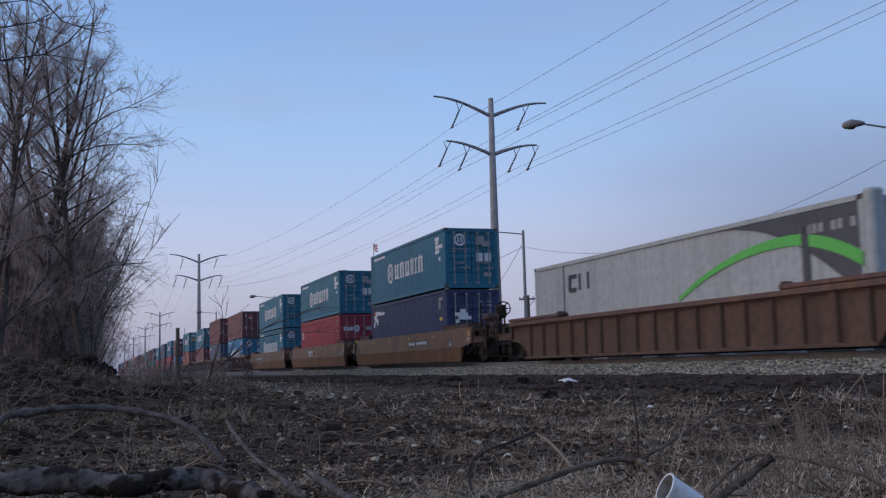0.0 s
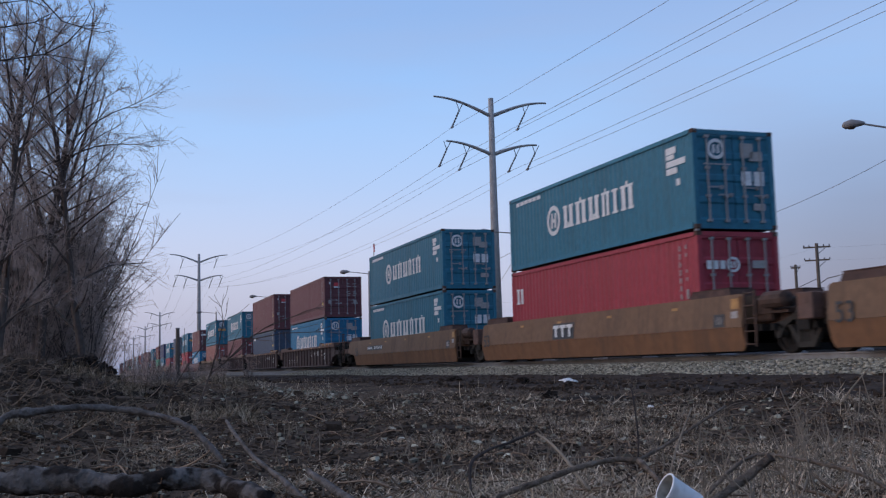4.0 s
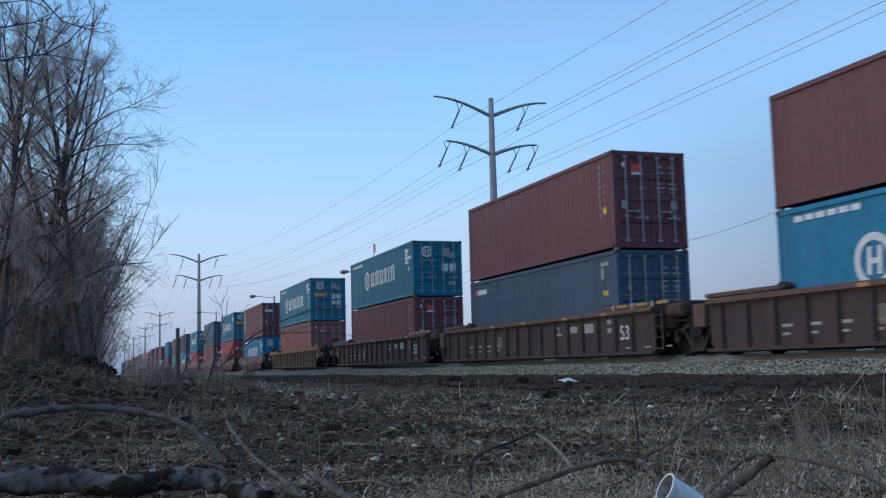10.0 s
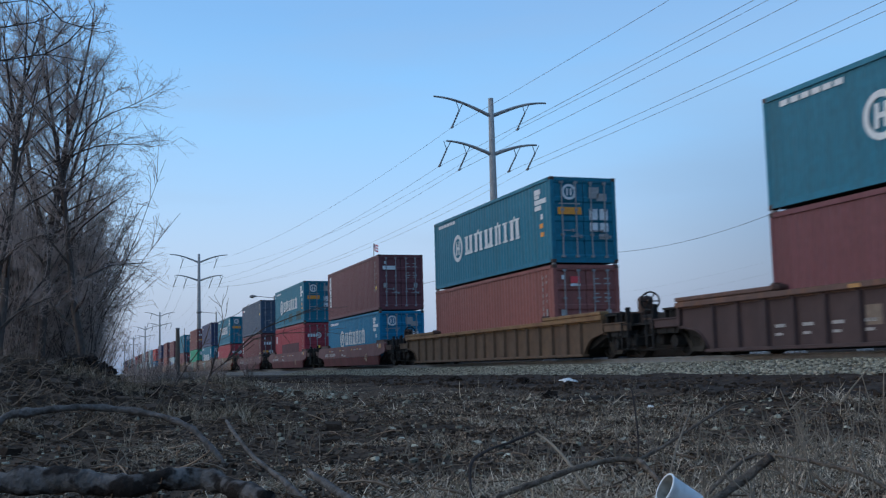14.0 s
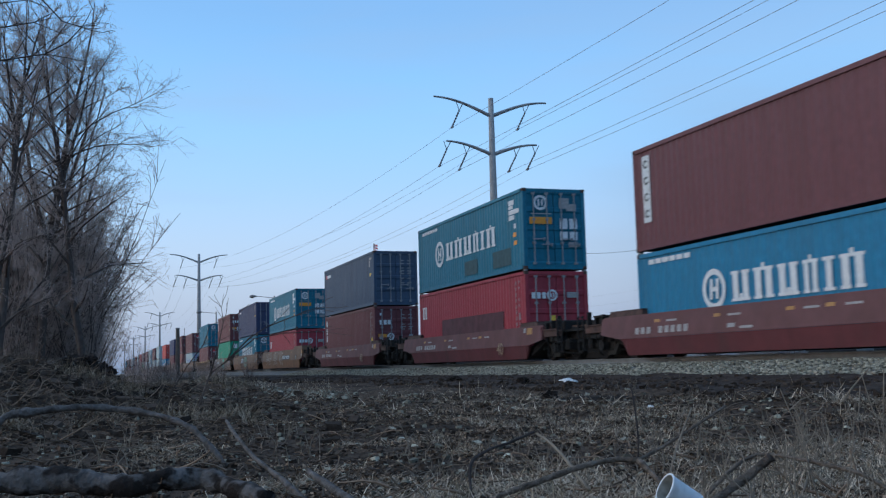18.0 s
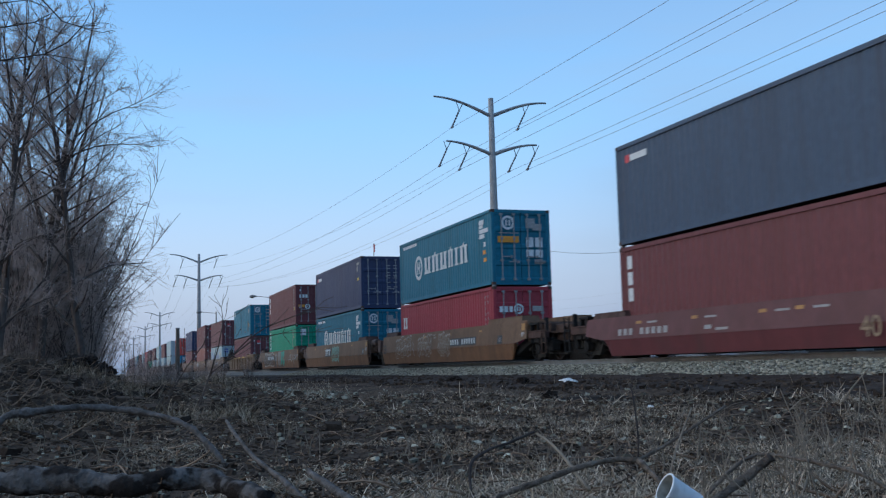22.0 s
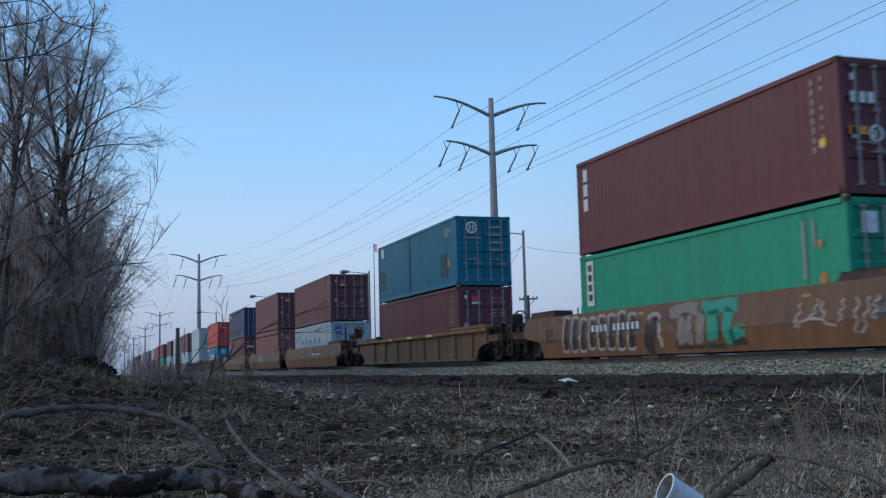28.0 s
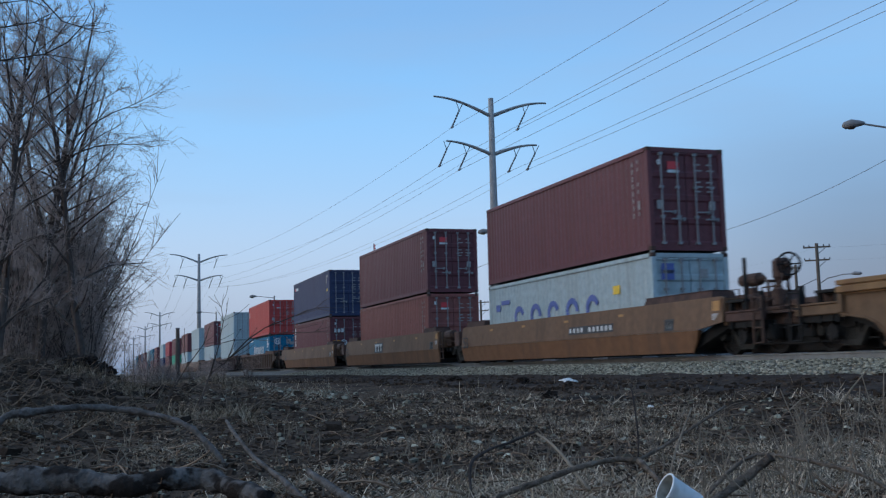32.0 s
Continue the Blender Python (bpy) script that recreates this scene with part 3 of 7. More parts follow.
def ribbed_side(s, f, r, front, rear):
    """Recessed web sheet arched over the trucks, overhanging top chord, bottom chord, and the places of the ribs."""
    low, top = s["low"], s["top"]
    under = [(r, 1.20), (r + 0.42, 1.13), (r + 0.75, 1.08), (r + 1.0, 0.97), (r + 1.20, 0.78), (r + 1.32, low + 0.08)] if rear == "end" else [(r, low + 0.2), (r + 0.15, low + 0.08)]
    under += [(f - 1.32, low + 0.08), (f - 1.20, 0.78), (f - 1.0, 0.97), (f - 0.75, 1.08), (f - 0.42, 1.13), (f, 1.20)] if front == "end" else [(f - 0.15, low + 0.08), (f, low + 0.2)]
    web = prism(bmesh.new(), under + [(f, top - 0.1), (r, top - 0.1)], "y", -0.145, -0.10)
    for e, sg, kind in ((f, -1, front), (r, 1, rear)):
        if kind == "end":
            arch = [(e, 1.20), (e + sg * 0.42, 1.13), (e + sg * 0.75, 1.08), (e + sg * 1.0, 0.97), (e + sg * 1.20, 0.78), (e + sg * 1.32, low + 0.08)]
            for p, q in zip(arch, arch[1:]):
                prism(web, [p, q, (q[0], q[1] + 0.035), (p[0], p[1] + 0.035)], "y", -0.20, -0.145)
            box(web, *sorted((e, e + sg * 0.12)), -0.235, -0.145, 1.25, top - 0.13)
    chord = boxbm(r, f, -0.285, -0.02, top - 0.13, top, bevel=0.012)
    box(chord, r + 0.1, f - 0.1, -0.19, -0.10, top - 0.17, top - 0.125)
    lo_x, hi_x = (r + 1.3 if rear == "end" else r), (f - 1.3 if front == "end" else f)
    bottom = boxbm(lo_x, hi_x, -0.275, -0.05, low, low + 0.085, bevel=0.01)
    ribs = []
    p = s["rib"]
    x = (f - 1.55 if front == "end" else f - 1.22) if p < 2 else f - 1.70
    while x > r + (1.45 if rear == "end" else 0.3):
        ribs.append(x)
        x -= p
    return web, chord, bottom, ribs


def chord_cap(s, x0, x1):
    """The raised cap over the top chord beside a wagon's end, with rounded inner stop."""
    z = s["top"] + 0.004
    bm = boxbm(x0, x1, -0.29, 0.02, z + 0.02, z + 0.125, bevel=0.015)
    box(bm, x0 + 0.1, x1 - 0.03, -0.25, -0.02, z, z + 0.03)
    return bm


def cap_stop():
    return box(boxbm(-0.20, 0.16, -0.26, 0.06, 0.0, 0.15, bevel=0.05), -0.10, 0.06, -0.285, 0.0, 0.02, 0.19, bevel=0.04)


def end_sill(sgn, long_):
    """Side sill of the end platform with a worn lip."""
    bm = boxbm(*sorted((0.0, sgn * long_)), -0.20, -0.04, 1.22, 1.44, bevel=0.02)
    box(bm, *sorted((sgn * 0.05, sgn * long_ * 0.95)), -0.23, -0.05, 1.44, 1.475)
    return bm


def sill_posts(sgn, long_):
    """Posts, a low grab rail and a step over the end sill."""
    bm = bmesh.new()
    for q, z in ((0.10, 1.76), (0.50, 1.70), (0.92, 1.88)):
        box(bm, sgn * long_ * q - 0.045, sgn * long_ * q + 0.045, -0.15, -0.03, 1.06, z)
    box(bm, *sorted((0.02, sgn * long_ * 0.55)), -0.17, 0.3, 1.68, 1.74)
    box(bm, *sorted((sgn * 0.3, sgn * long_ * 0.9)), -0.12, 0.5, 1.08, 1.22)
    tube(bm, [(sgn * long_ * 0.95, -0.12, 1.2), (sgn * long_ * 1.05, -0.12, 0.72), (sgn * long_ * 1.25, -0.12, 0.72), (sgn * long_ * 1.3, -0.12, 1.2)], 0.02, 6)
    return bm


def flipped(build):
    def go():
        bm = build()
        for v in bm.verts:
            v.co.y = 2.438 - v.co.y
        bmesh.ops.reverse_faces(bm, faces=bm.faces)
        return bm
    return go


def rungs(wide, z0, z1):
    """A short ladder of two stiles and round rungs."""
    bm = bmesh.new()
    for q in (0, wide):
        box(bm, q - 0.025, q + 0.025, -0.02, 0.02, z0, z1)
    k = int((z1 - z0) / 0.3)
    for i in range(k + 1):
        z = z0 + 0.06 + i * (z1 - z0 - 0.12) / k
        tube(bm, [(0, 0, z), (wide, 0, z)], 0.018, 6)
    return bm


def end_structure(w, style, sgn, kind, e, R, detail):
    """Slope sheet below the load's end, stub sill over the truck, cross sill, brake rigging and a black block for the
    shaded gap; built for +x and mirrored by sgn.
    """
    run = min(1.95, R - 0.08)

    def slope():
        return prism(bmesh.new(), [(e - sgn * run, 0.53), (e - sgn * (run - 0.12), 0.53), (e - sgn * 0.02, 1.13), (e - sgn * 0.02, 1.30), (e - sgn * 0.4, 1.30), (e - sgn * run, 0.80)], "y", -0.025, 2.463)
    part("slope_sheet", shared(("slope", style, sgn, round(e, 2)), slope, IRON, "slope_sheet"), None, w)
    out = {"end": 2.1, "joint": 1.2}[kind] if style != "ox" else 1.9

    def sill():
        bm = bmesh.new()
        a, b = sorted((e - sgn * 0.3, e + sgn * out))
        box(bm, a, b, 0.80, 1.64, 0.78, 1.14, bevel=0.02)
        for q in (0.25, 0.62):
            c = e + sgn * out * q
            box(bm, c - 0.06, c + 0.06, 0.02, 2.42, 0.98, 1.13)
        return bm
    part("stub_sill", shared(("sill", style, sgn, kind, round(e, 2)), sill, IRON, "stub_sill"), None, w)
    if kind == "end" or style == "ox":
        def rig():
            bm = bmesh.new()
            # added solid block: stands in for the darkness between the trucks
            box(bm, *sorted((e - sgn * 0.2, e + sgn * (out + 0.3))), 0.62, 1.82, 0.47, 1.12, bevel=0.03)
            tube(bm, [(e + sgn * 0.45, -0.05, 0.86), (e + sgn * 0.45, 1.0, 0.86)], 0.17, 10)
            box(bm, *sorted((e + sgn * 1.15, e + sgn * 1.5)), 0.02, 0.34, 0.78, 1.12, bevel=0.03)
            for y in (0.3, 2.1):
                tube(bm, [(e - sgn * 0.5, y, 0.72), (e + sgn * out, y, 0.66)], 0.025, 6)
            tube(bm, [(e + sgn * out, -0.1, 1.02), (e + sgn * out, 0.9, 1.08), (e + sgn * out, 1.5, 1.08), (e + sgn * out, 2.5, 1.02)], 0.018, 6)
            for y in (-0.05, 2.49):
                tube(bm, [(e + sgn * 0.06, y, 1.25), (e + sgn * 0.06, y, 0.62), (e + sgn * 0.42, y, 0.62), (e + sgn * 0.42, y, 1.25)], 0.018, 6)
            return bm
        part("brake_rigging", shared(("rig", style, sgn, round(e, 2)), rig, IRON, "brake_rigging"), None, w, "black brake tank, rods and sill step, with a block for the shaded gap")


def well_wagon(style, u, front="joint", rear="joint", detail=True, brake=True):
    s = STYLE[style]
    L = 12.192
    way = REACH_OF["rib" if s["rib"] else style]
    R = way[front][0]
    f, r = R, -L - way[rear][1]
    kf, kr = ("end", "end") if style == "ox" else (front, rear)
    k2 = (style, kf, kr)
    w = new("well_wagon")
    tagged(w, s["label"], "rail wagon", "well wagons of the train")
    if s["rib"]:
        ribs = ribbed_side(s, f, r, kf, kr)[3]
        for side, wrap in ((0, lambda b: b), (1, flipped)):
            part("side_sheet", shared(("rs", k2, side), wrap(lambda: ribbed_side(s, f, r, kf, kr)[0]), s["a"], "side_sheet"), None, w)
            part("top_chord", shared(("rc", k2, side), wrap(lambda: ribbed_side(s, f, r, kf, kr)[1]), s["chord"], "top_chord"), None, w)
            part("bottom_chord", shared(("rl", k2, side), wrap(lambda: ribbed_side(s, f, r, kf, kr)[2]), s["a"], "bottom_chord"), None, w)
            for x0, x1 in ((-0.35, f - 0.02), (r + 0.02, -L + 0.35)):
                part("chord_cap", shared(("cap", k2, side, x0), wrap(lambda: chord_cap(s, x0, x1)), s["chord"], "chord_cap"), None, w, "raised rusty cap on the top chord")
                part("cap_stop", shared(("stop", style), cap_stop, DECK, "cap_stop"), None, w, at=pose(x0 if x0 > -1 else x1, 0 if side == 0 else 2.668, s["top"] + 0.004))
        for x0, x1 in ((0.12, f - 0.08), (r + 0.08, -L - 0.12)):
            part("raised_deck", shared(("deck", k2, x0), lambda: box(prism(bmesh.new(), [(0.05, s["top"] - 0.1), (0.08, s["top"] + 0.08), (2.36, s["top"] + 0.08), (2.39, s["top"] - 0.1)], "x", x0, x1),
                                                                    x0 + 0.2, x1 - 0.2, 0.5, 1.9, s["top"] + 0.07, s["high"] - 0.02, bevel=0.03), DECK, "raised_deck"), None, w)
        if detail:
            for i, x in enumerate(ribs):
                wide = (0.20 if i % 4 == 1 else 0.09) if s["rib"] < 2 else (0.26 if i % 2 else 0.13)
                part("rib", shared(("rib", style, wide), lambda: prism(bmesh.new(), [(-wide / 2 - 0.035, -0.145), (-wide / 2, -0.232), (wide / 2, -0.232), (wide / 2 + 0.035, -0.145)], "z",
                                                                      s["low"] + 0.085, s["top"] - 0.13), s["a"], "rib"), None, w, at=pose(x, 0, 0))
    else:
        for side, wrap in ((0, lambda b: b), (1, flipped)):
            part("upper_side_plate", shared(("su", k2, side), wrap(lambda: smooth_side(s, f, r, kf, kr)[0]), s["a"], "upper_side_plate"), None, w)
            for k in (0, 1):
                part("raised_plate", shared(("sr", k2, side, k), wrap(lambda: raised_plate(s, f, r, k)), s["a"] if k == 0 and not brake else DECK, "raised_plate"), None, w)
            part("lower_side_plate", shared(("sl", k2, side), wrap(lambda: smooth_side(s, f, r, kf, kr)[1]), s["b"], "lower_side_plate"), None, w)
        if detail:
            part("side_seam", shared(("seam", k2), lambda: boxbm(f - 0.12, f - 0.06, -0.25, -0.16, 1.24, s["top"] - 0.06), s["b"], "side_seam"), None, w)
    for sgn, kind, e in ((1, kf, f), (-1, kr, r)):
        if kind == "end":
            long_ = 1.42 if style != "ox" else 1.15
            for side, wrap in ((0, lambda b: b), (1, flipped)):
                part("end_sill", shared(("esill", style, sgn, side), wrap(lambda: end_sill(sgn, long_)), s["a"] if s["rib"] else DECK, "end_sill"), None, w, "side sill of the end platform", at=pose(e, 0, 0))
                part("sill_post", shared(("spost", style, sgn, side), wrap(lambda: sill_posts(sgn, long_)), IRON, "sill_post"), None, w, "dark posts and grab rail", at=pose(e, 0, 0))
    part("well_floor", shared(("floor", k2), lambda: boxbm(r + (1.5 if kr == "end" else 0.2), f - (1.5 if kf == "end" else 0.2), *((-0.025, 2.463) if s["rib"] else (-0.14, 2.578)), 0.52, 0.705), IRON, "well_floor"), None, w)
    for x0, x1 in ((r, r + 0.1), (f - 0.1, f)):
        part("end_bulkhead", shared(("bulk", k2, x0), lambda: boxbm(x0, x1, -0.16, 2.60, 1.15, s["top"] - 0.05), s["a"], "end_bulkhead"), None, w)
    for sgn, kind, e in ((1, front, f), (-1, rear, r)):
        end_structure(w, style, sgn, kind, e, R, detail)
        deck_end = {"end": 2.4, "joint": 1.3}[kind] if style != "ox" else 2.1
        if style == "ochre_wide" and kind == "end":
            deck_end = 2.0
        a, b = sorted((e, e + sgn * deck_end))
        part("end_platform", shared(("plat", style, kind, sgn, round(e, 2)), lambda: box(box(box(boxbm(a, b, 0.30, 2.14, 1.10, 1.66 if kind == "end" else 1.5, bevel=0.03), a, b, 0.05, 2.39, 1.36, 1.42), *((a, a + 0.5 * (b - a)) if sgn > 0 else (b - 0.5 * (b - a), b)), 0.1, 2.34, 1.2, 1.74, bevel=0.04), a + 0.1, b - 0.05, 0.95, 1.5,
                                                                           0.95, 1.15), IRON_RUST if style in ("tan", "ochre_wide") else IRON, "end_platform"), None, w, "dark end platform over the truck")
        if kind == "end" or style == "ox":
            truck(w, (s["truck"] if sgn > 0 else -L - s["truck"]), u)
            cx = e + sgn * deck_end
            part("coupler", shared(("coup", sgn), lambda: box(box(bmesh.new(), -0.15, 0.75, 1.10, 1.34, 0.95, 1.18, bevel=0.03), 0.55, 0.8, 1.02, 1.42, 0.90, 1.2, bevel=0.04), IRON,
                                   "coupler"), None, w, at=pose(cx - sgn * 0.15, 0 if sgn > 0 else 2.438, 0, 0, 0, 0 if sgn > 0 else 180))
            if detail:
                for yy in (-0.02, 2.40):
                    tall = 2.36 if style == "tan" and sgn < 0 else 1.78

                    def ladder():
                        bm = bmesh.new()
                        for q in (0, 0.34):
                            box(bm, q - 0.025, q + 0.025, -0.02, 0.02, 0.70, tall)
                        for k in range(4):
                            tube(bm, [(0, 0, 0.68 + k * 0.36), (0.34, 0, 0.72 + k * 0.33)], 0.018, 6)
                        return bm
                    part("grab_ladder", shared(("ladder", tall), ladder, IRON_RUST if style == "tan" else IRON, "grab_ladder"), None, w, at=pose(e + sgn * 1.15 + (0 if sgn > 0 else -0.42), yy - 0.2 if yy < 0 else yy + 0.2, 0))
                part("cross_step", shared(("step", sgn), lambda: boxbm(-0.2, 0.2, 0.1, 2.33, 1.50, 1.54), IRON_RUST, "cross_step"), None, w, at=pose(e + sgn * (deck_end - 0.3), 0, 0))
                part("brake_pipe", shared(("hose", sgn), lambda: tube(bmesh.new(), [(0, 1.6, 1.0), (0.3, 1.62, 0.78), (0.62, 1.6, 0.72), (0.8, 1.55, 0.85)], 0.028, 7), RUBBER, "brake_pipe"),
                     None, w, at=pose(cx, 0 if sgn > 0 else 2.438, 0, 0, 0, 0 if sgn > 0 else 180))
        elif sgn > 0:
            truck(w, 3.81, u)
            if detail:
                part("grab_ladder", shared("joint_ladder", lambda: rungs(0.40, 0.62, 1.92), IRON_RUST, "grab_ladder"), None, w, at=pose(f + 0.03, -0.19, 0))
                part("air_tank", shared("airtank", lambda: tube(bmesh.new(), [(-0.42, 0, 0), (-0.36, 0, 0), (0.36, 0, 0), (0.42, 0, 0)], [0.08, 0.19, 0.19, 0.08], 12), IRON_RUST, "air_tank"), None, w,
                     "rust-brown air tank", at=pose(f + 1.0, -0.02, 1.66))
                part("end_bracket", shared("jbracket", lambda: box(boxbm(-0.02, 0.5, -0.2, 0.1, 1.16, 1.74, bevel=0.02), 0.1, 0.34, -0.215, -0.19, 1.5, 1.66), UMBER_TOP, "end_bracket"), None, w, at=pose(f + 1.95, 0, 0))
            part("articulation", shared("artic", lambda: box(box(box(bmesh.new(), f, 5.0, 0.85, 1.6, 1.0, 1.4, bevel=0.04), 3.6, 4.05, 0.05, 2.39, 1.25, 1.5, bevel=0.03), 2.9, 4.9, 0.35, 2.1, 1.35, 1.72, bevel=0.05), IRON, "articulation"), None, w)
    if detail and brake and front == "end" and style != "umber":
        hi = style == "tan"
        bx, bz = f + (1.40 if hi else 1.75 if style == "ox" else 1.35), (2.42 if hi else 1.98)
        part("brake_gear", shared(("bgear", hi, style), lambda: brake_stand(bz - 1.42), IRON_RUST, "brake_gear"), None, w, "rusty hand-brake gear housing on a slim stand", at=pose(bx, 0.5, bz))
        part("brake_wheel", shared("bwheel", brake_wheel, IRON, "brake_wheel"), None, w, "round spoked hand-brake wheel", at=pose(bx + 0.2, 0.5, bz + 0.06, 0, 0, -24))
        if hi:
            part("brake_cylinder", shared("valve", lambda: tube(bmesh.new(), [(-0.46, 0, 0), (-0.42, 0, 0), (-0.3, 0, 0), (0.30, 0, 0), (0.34, 0, 0), (0.52, 0, 0)], [0.05, 0.13, 0.155, 0.155, 0.10, 0.035], 12),
                                          IRON_RUST, "brake_cylinder"), None, w, "rust-coloured brake cylinder", at=pose(f + 0.30, 0.42, 2.22))
            part("equipment_rack", shared("rack", rack, IRON_RUST, "equipment_rack"), None, w, "rusty rack of brake valves and brackets", at=pose(f - 0.15, 0, 0))
        for k, (px, py, pz) in enumerate(((0.95, 0.12, 1.62),) if not hi else ((0.75, -0.1, 2.45),)):
            part("stanchion", tube(bmesh.new(), [(f + px, py, 1.1), (f + px, py, pz + 0.25)], 0.045, 6), IRON, w)
    RIDERS.append((w, u, 0.0))
    return w


def lettering(body, size, m, parent, at, label=""):
    cu = bpy.data.curves.new("stencil", "FONT")
    cu.body, cu.size, cu.extrude, cu.align_x, cu.align_y = body, size, 0.002, "CENTER", "CENTER"
    tmp = bpy.data.objects.new("stencil", cu)
    scene.collection.objects.link(tmp)
    me = bpy.data.meshes.new_from_object(tmp.evaluated_get(bpy.context.evaluated_depsgraph_get()))
    bpy.data.objects.remove(tmp)
    return part("stencil_number", me, m, parent, label, at=at)

# ---------------------------------------------------------------- ground, ballast, rails
def rise(x, y):
    """Height of the ground: rough, with a brush mound on one side and a low cutting beside the ballast."""
    p = Vector((x, y, 0))
    d = math.hypot(x, y)
    fine = min(1.0, max(0.0, (60 - d) / 40))
    calm = min(1.0, max(0.12, (d - 2.0) / 5.0))
    h = calm * 0.045 * noise.noise(p * 0.55) + fine * calm * (0.05 * noise.noise(p * 1.7) + 0.022 * noise.noise(p * 5.0))
    far = y - (MID + sway(x))
    # mound of grubbed-out brush
    h += 0.52 * math.exp(-((x + 12.0) / 3.4) ** 2 - ((y + 0.8) / 1.25) ** 2) + 0.20 * math.exp(-((x + 15.5) / 3.0) ** 2 - ((y - 1.7) / 1.0) ** 2)
    # shallow ditch in front of the ballast
    h -= 0.10 * math.exp(-((far + 6.2) / 1.2) ** 2)
    if far > 4.0:
        h += min(0.40, 0.075 * (far - 4.0))
    return h


def spread(lo, hi, near_lo, near_hi, fine, grow=1.18):
    v = list(np.arange(near_lo, near_hi + 1e-6, fine))
    s, a = fine, near_hi
    while a < hi:
        s *= grow
        a += s
        v.append(min(a, hi))
    s, a = fine, near_lo
    while a > lo:
        s *= grow
        a -= s
        v.insert(0, max(a, lo))
    return v


def sheet(name, xs, ys, height, material):
    verts = [(x, y, height(x, y)) for x in xs for y in ys]
    n = len(ys)
    faces = [(i * n + j, (i + 1) * n + j, (i + 1) * n + j + 1, i * n + j + 1) for i in range(len(xs) - 1) for j in range(n - 1)]
    me = bpy.data.meshes.new(name)
    me.from_pydata(verts, [], faces)
    me.materials.append(material)
    me.update()
    for p in me.polygons:
        p.use_smooth = True
    return new(name, me)


def soil_material():
    m = mat("winter_soil", (0.070, 0.048, 0.033), rough=0.95, vary=0.75, grain=14, dirt=(0.020, 0.015, 0.012), dirt_amt=1.0, dirt_scale=0.9, bump=1.0, bump_scale=45, spec=0.06)
    return m


SOIL = soil_material()
CINDER = mat("dark_cinder_soil", (0.040, 0.029, 0.023), rough=0.98, vary=0.75, grain=12.0, dirt=(0.080, 0.060, 0.045), dirt_amt=0.6, dirt_scale=2.2, bump=1.0, bump_scale=18, spec=0.06)
BALLAST = mat("ballast_bed", (0.150, 0.143, 0.128), rough=0.95, vary=0.5, grain=16, dirt=(0.09, 0.085, 0.08), dirt_amt=0.6, dirt_scale=0.8, bump=1.0, bump_scale=30, spec=0.06)
STONE = mat("ballast_stone", (0.220, 0.202, 0.155), rough=0.9, vary=0.35, grain=9, rnd=0.0, bump=0.4, bump_scale=40, spec=0.06)


def per_piece(m, lo, hi):
    """Vary the brightness from piece to piece of a joined heap."""
    t = m.node_tree
    b = t.nodes["Principled BSDF"]
    src = b.inputs["Base Color"].links[0].from_socket
    g = t.nodes.new("ShaderNodeNewGeometry")
    r = t.nodes.new("ShaderNodeMapRange")
    r.inputs["To Min"].default_value, r.inputs["To Max"].default_value = lo, hi
    s = t.nodes.new("ShaderNodeVectorMath")
    s.operation = "SCALE"
    t.links.new(g.outputs["Random Per Island"], r.inputs[0])
    t.links.new(src, s.inputs[0])
    t.links.new(r.outputs[0], s.inputs["Scale"])
    t.links.new(s.outputs[0], b.inputs["Base Color"])
    return m


per_piece(STONE, 0.35, 2.0)

ground = sheet("ground", spread(-2600, 2600, -24, 3, 0.16, 1.16), spread(-1800, 2600, -5, 12, 0.16, 1.16), rise, SOIL)
tagged(ground, "rough winter ground of bare soil and dead grass", "ground", kind="structure")


def shoulder(x, y):
    d = abs(y - (MID + sway(x)))
    h = 0.275 if d < 1.9 else max(-0.25, 0.275 - (d - 1.9) * 0.155)
    return h + 0.018 * noise.noise(Vector((x * 3, y * 3, 4)))


def strip(name, offsets, height, material, x0=-700.0, x1=160.0):
    xs = spread(x0, x1, -60, 0, 0.4, 1.12)
    verts, faces = [], []
    n = len(offsets)
    for x in xs:
        for o in offsets:
            y = MID + sway(x) + o
            verts.append((x, y, height(x, y)))
    for i in range(len(xs) - 1):
        for j in range(n - 1):
            faces.append((i * n + j, (i + 1) * n + j, (i + 1) * n + j + 1, i * n + j + 1))
    me = bpy.data.meshes.new(name)
    me.from_pydata(verts, [], faces)
    me.materials.append(material)
    for p in me.polygons:
        p.use_smooth = True
    return new(name, me)


ballast = strip("ballast", list(np.arange(-4.4, 4.41, 0.2)), shoulder, BALLAST)
tagged(ballast, "grey crushed-stone ballast bed of the railway", "ballast", kind="structure")
verge = strip("verge", list(np.arange(-10.2, -3.2, 0.14)), lambda x, y: rise(x, y) + 0.03 + 0.05 * noise.noise(Vector((x * 0.22, y * 2.4, 1.0))) - 0.05 * max(0, abs(y - (MID + sway(x)) + 6.6) - 3.0), CINDER, -160, 60)
tagged(verge, "dark cinder verge beside the ballast", "verge", kind="structure")


def bank_height(x, y):
    o = y - (MID + sway(x))
    return 0.05 + 0.55 * min(1.0, max(0.0, (o - 2.6) / 1.4)) + 0.03 * noise.noise(Vector((x * 1.5, y * 1.5, 8)))


bank = strip("bank", list(np.arange(2.6, 9.1, 0.25)), bank_height, CINDER, -300, 60)
tagged(bank, "dark cinder bank beyond the track", "bank", kind="structure")


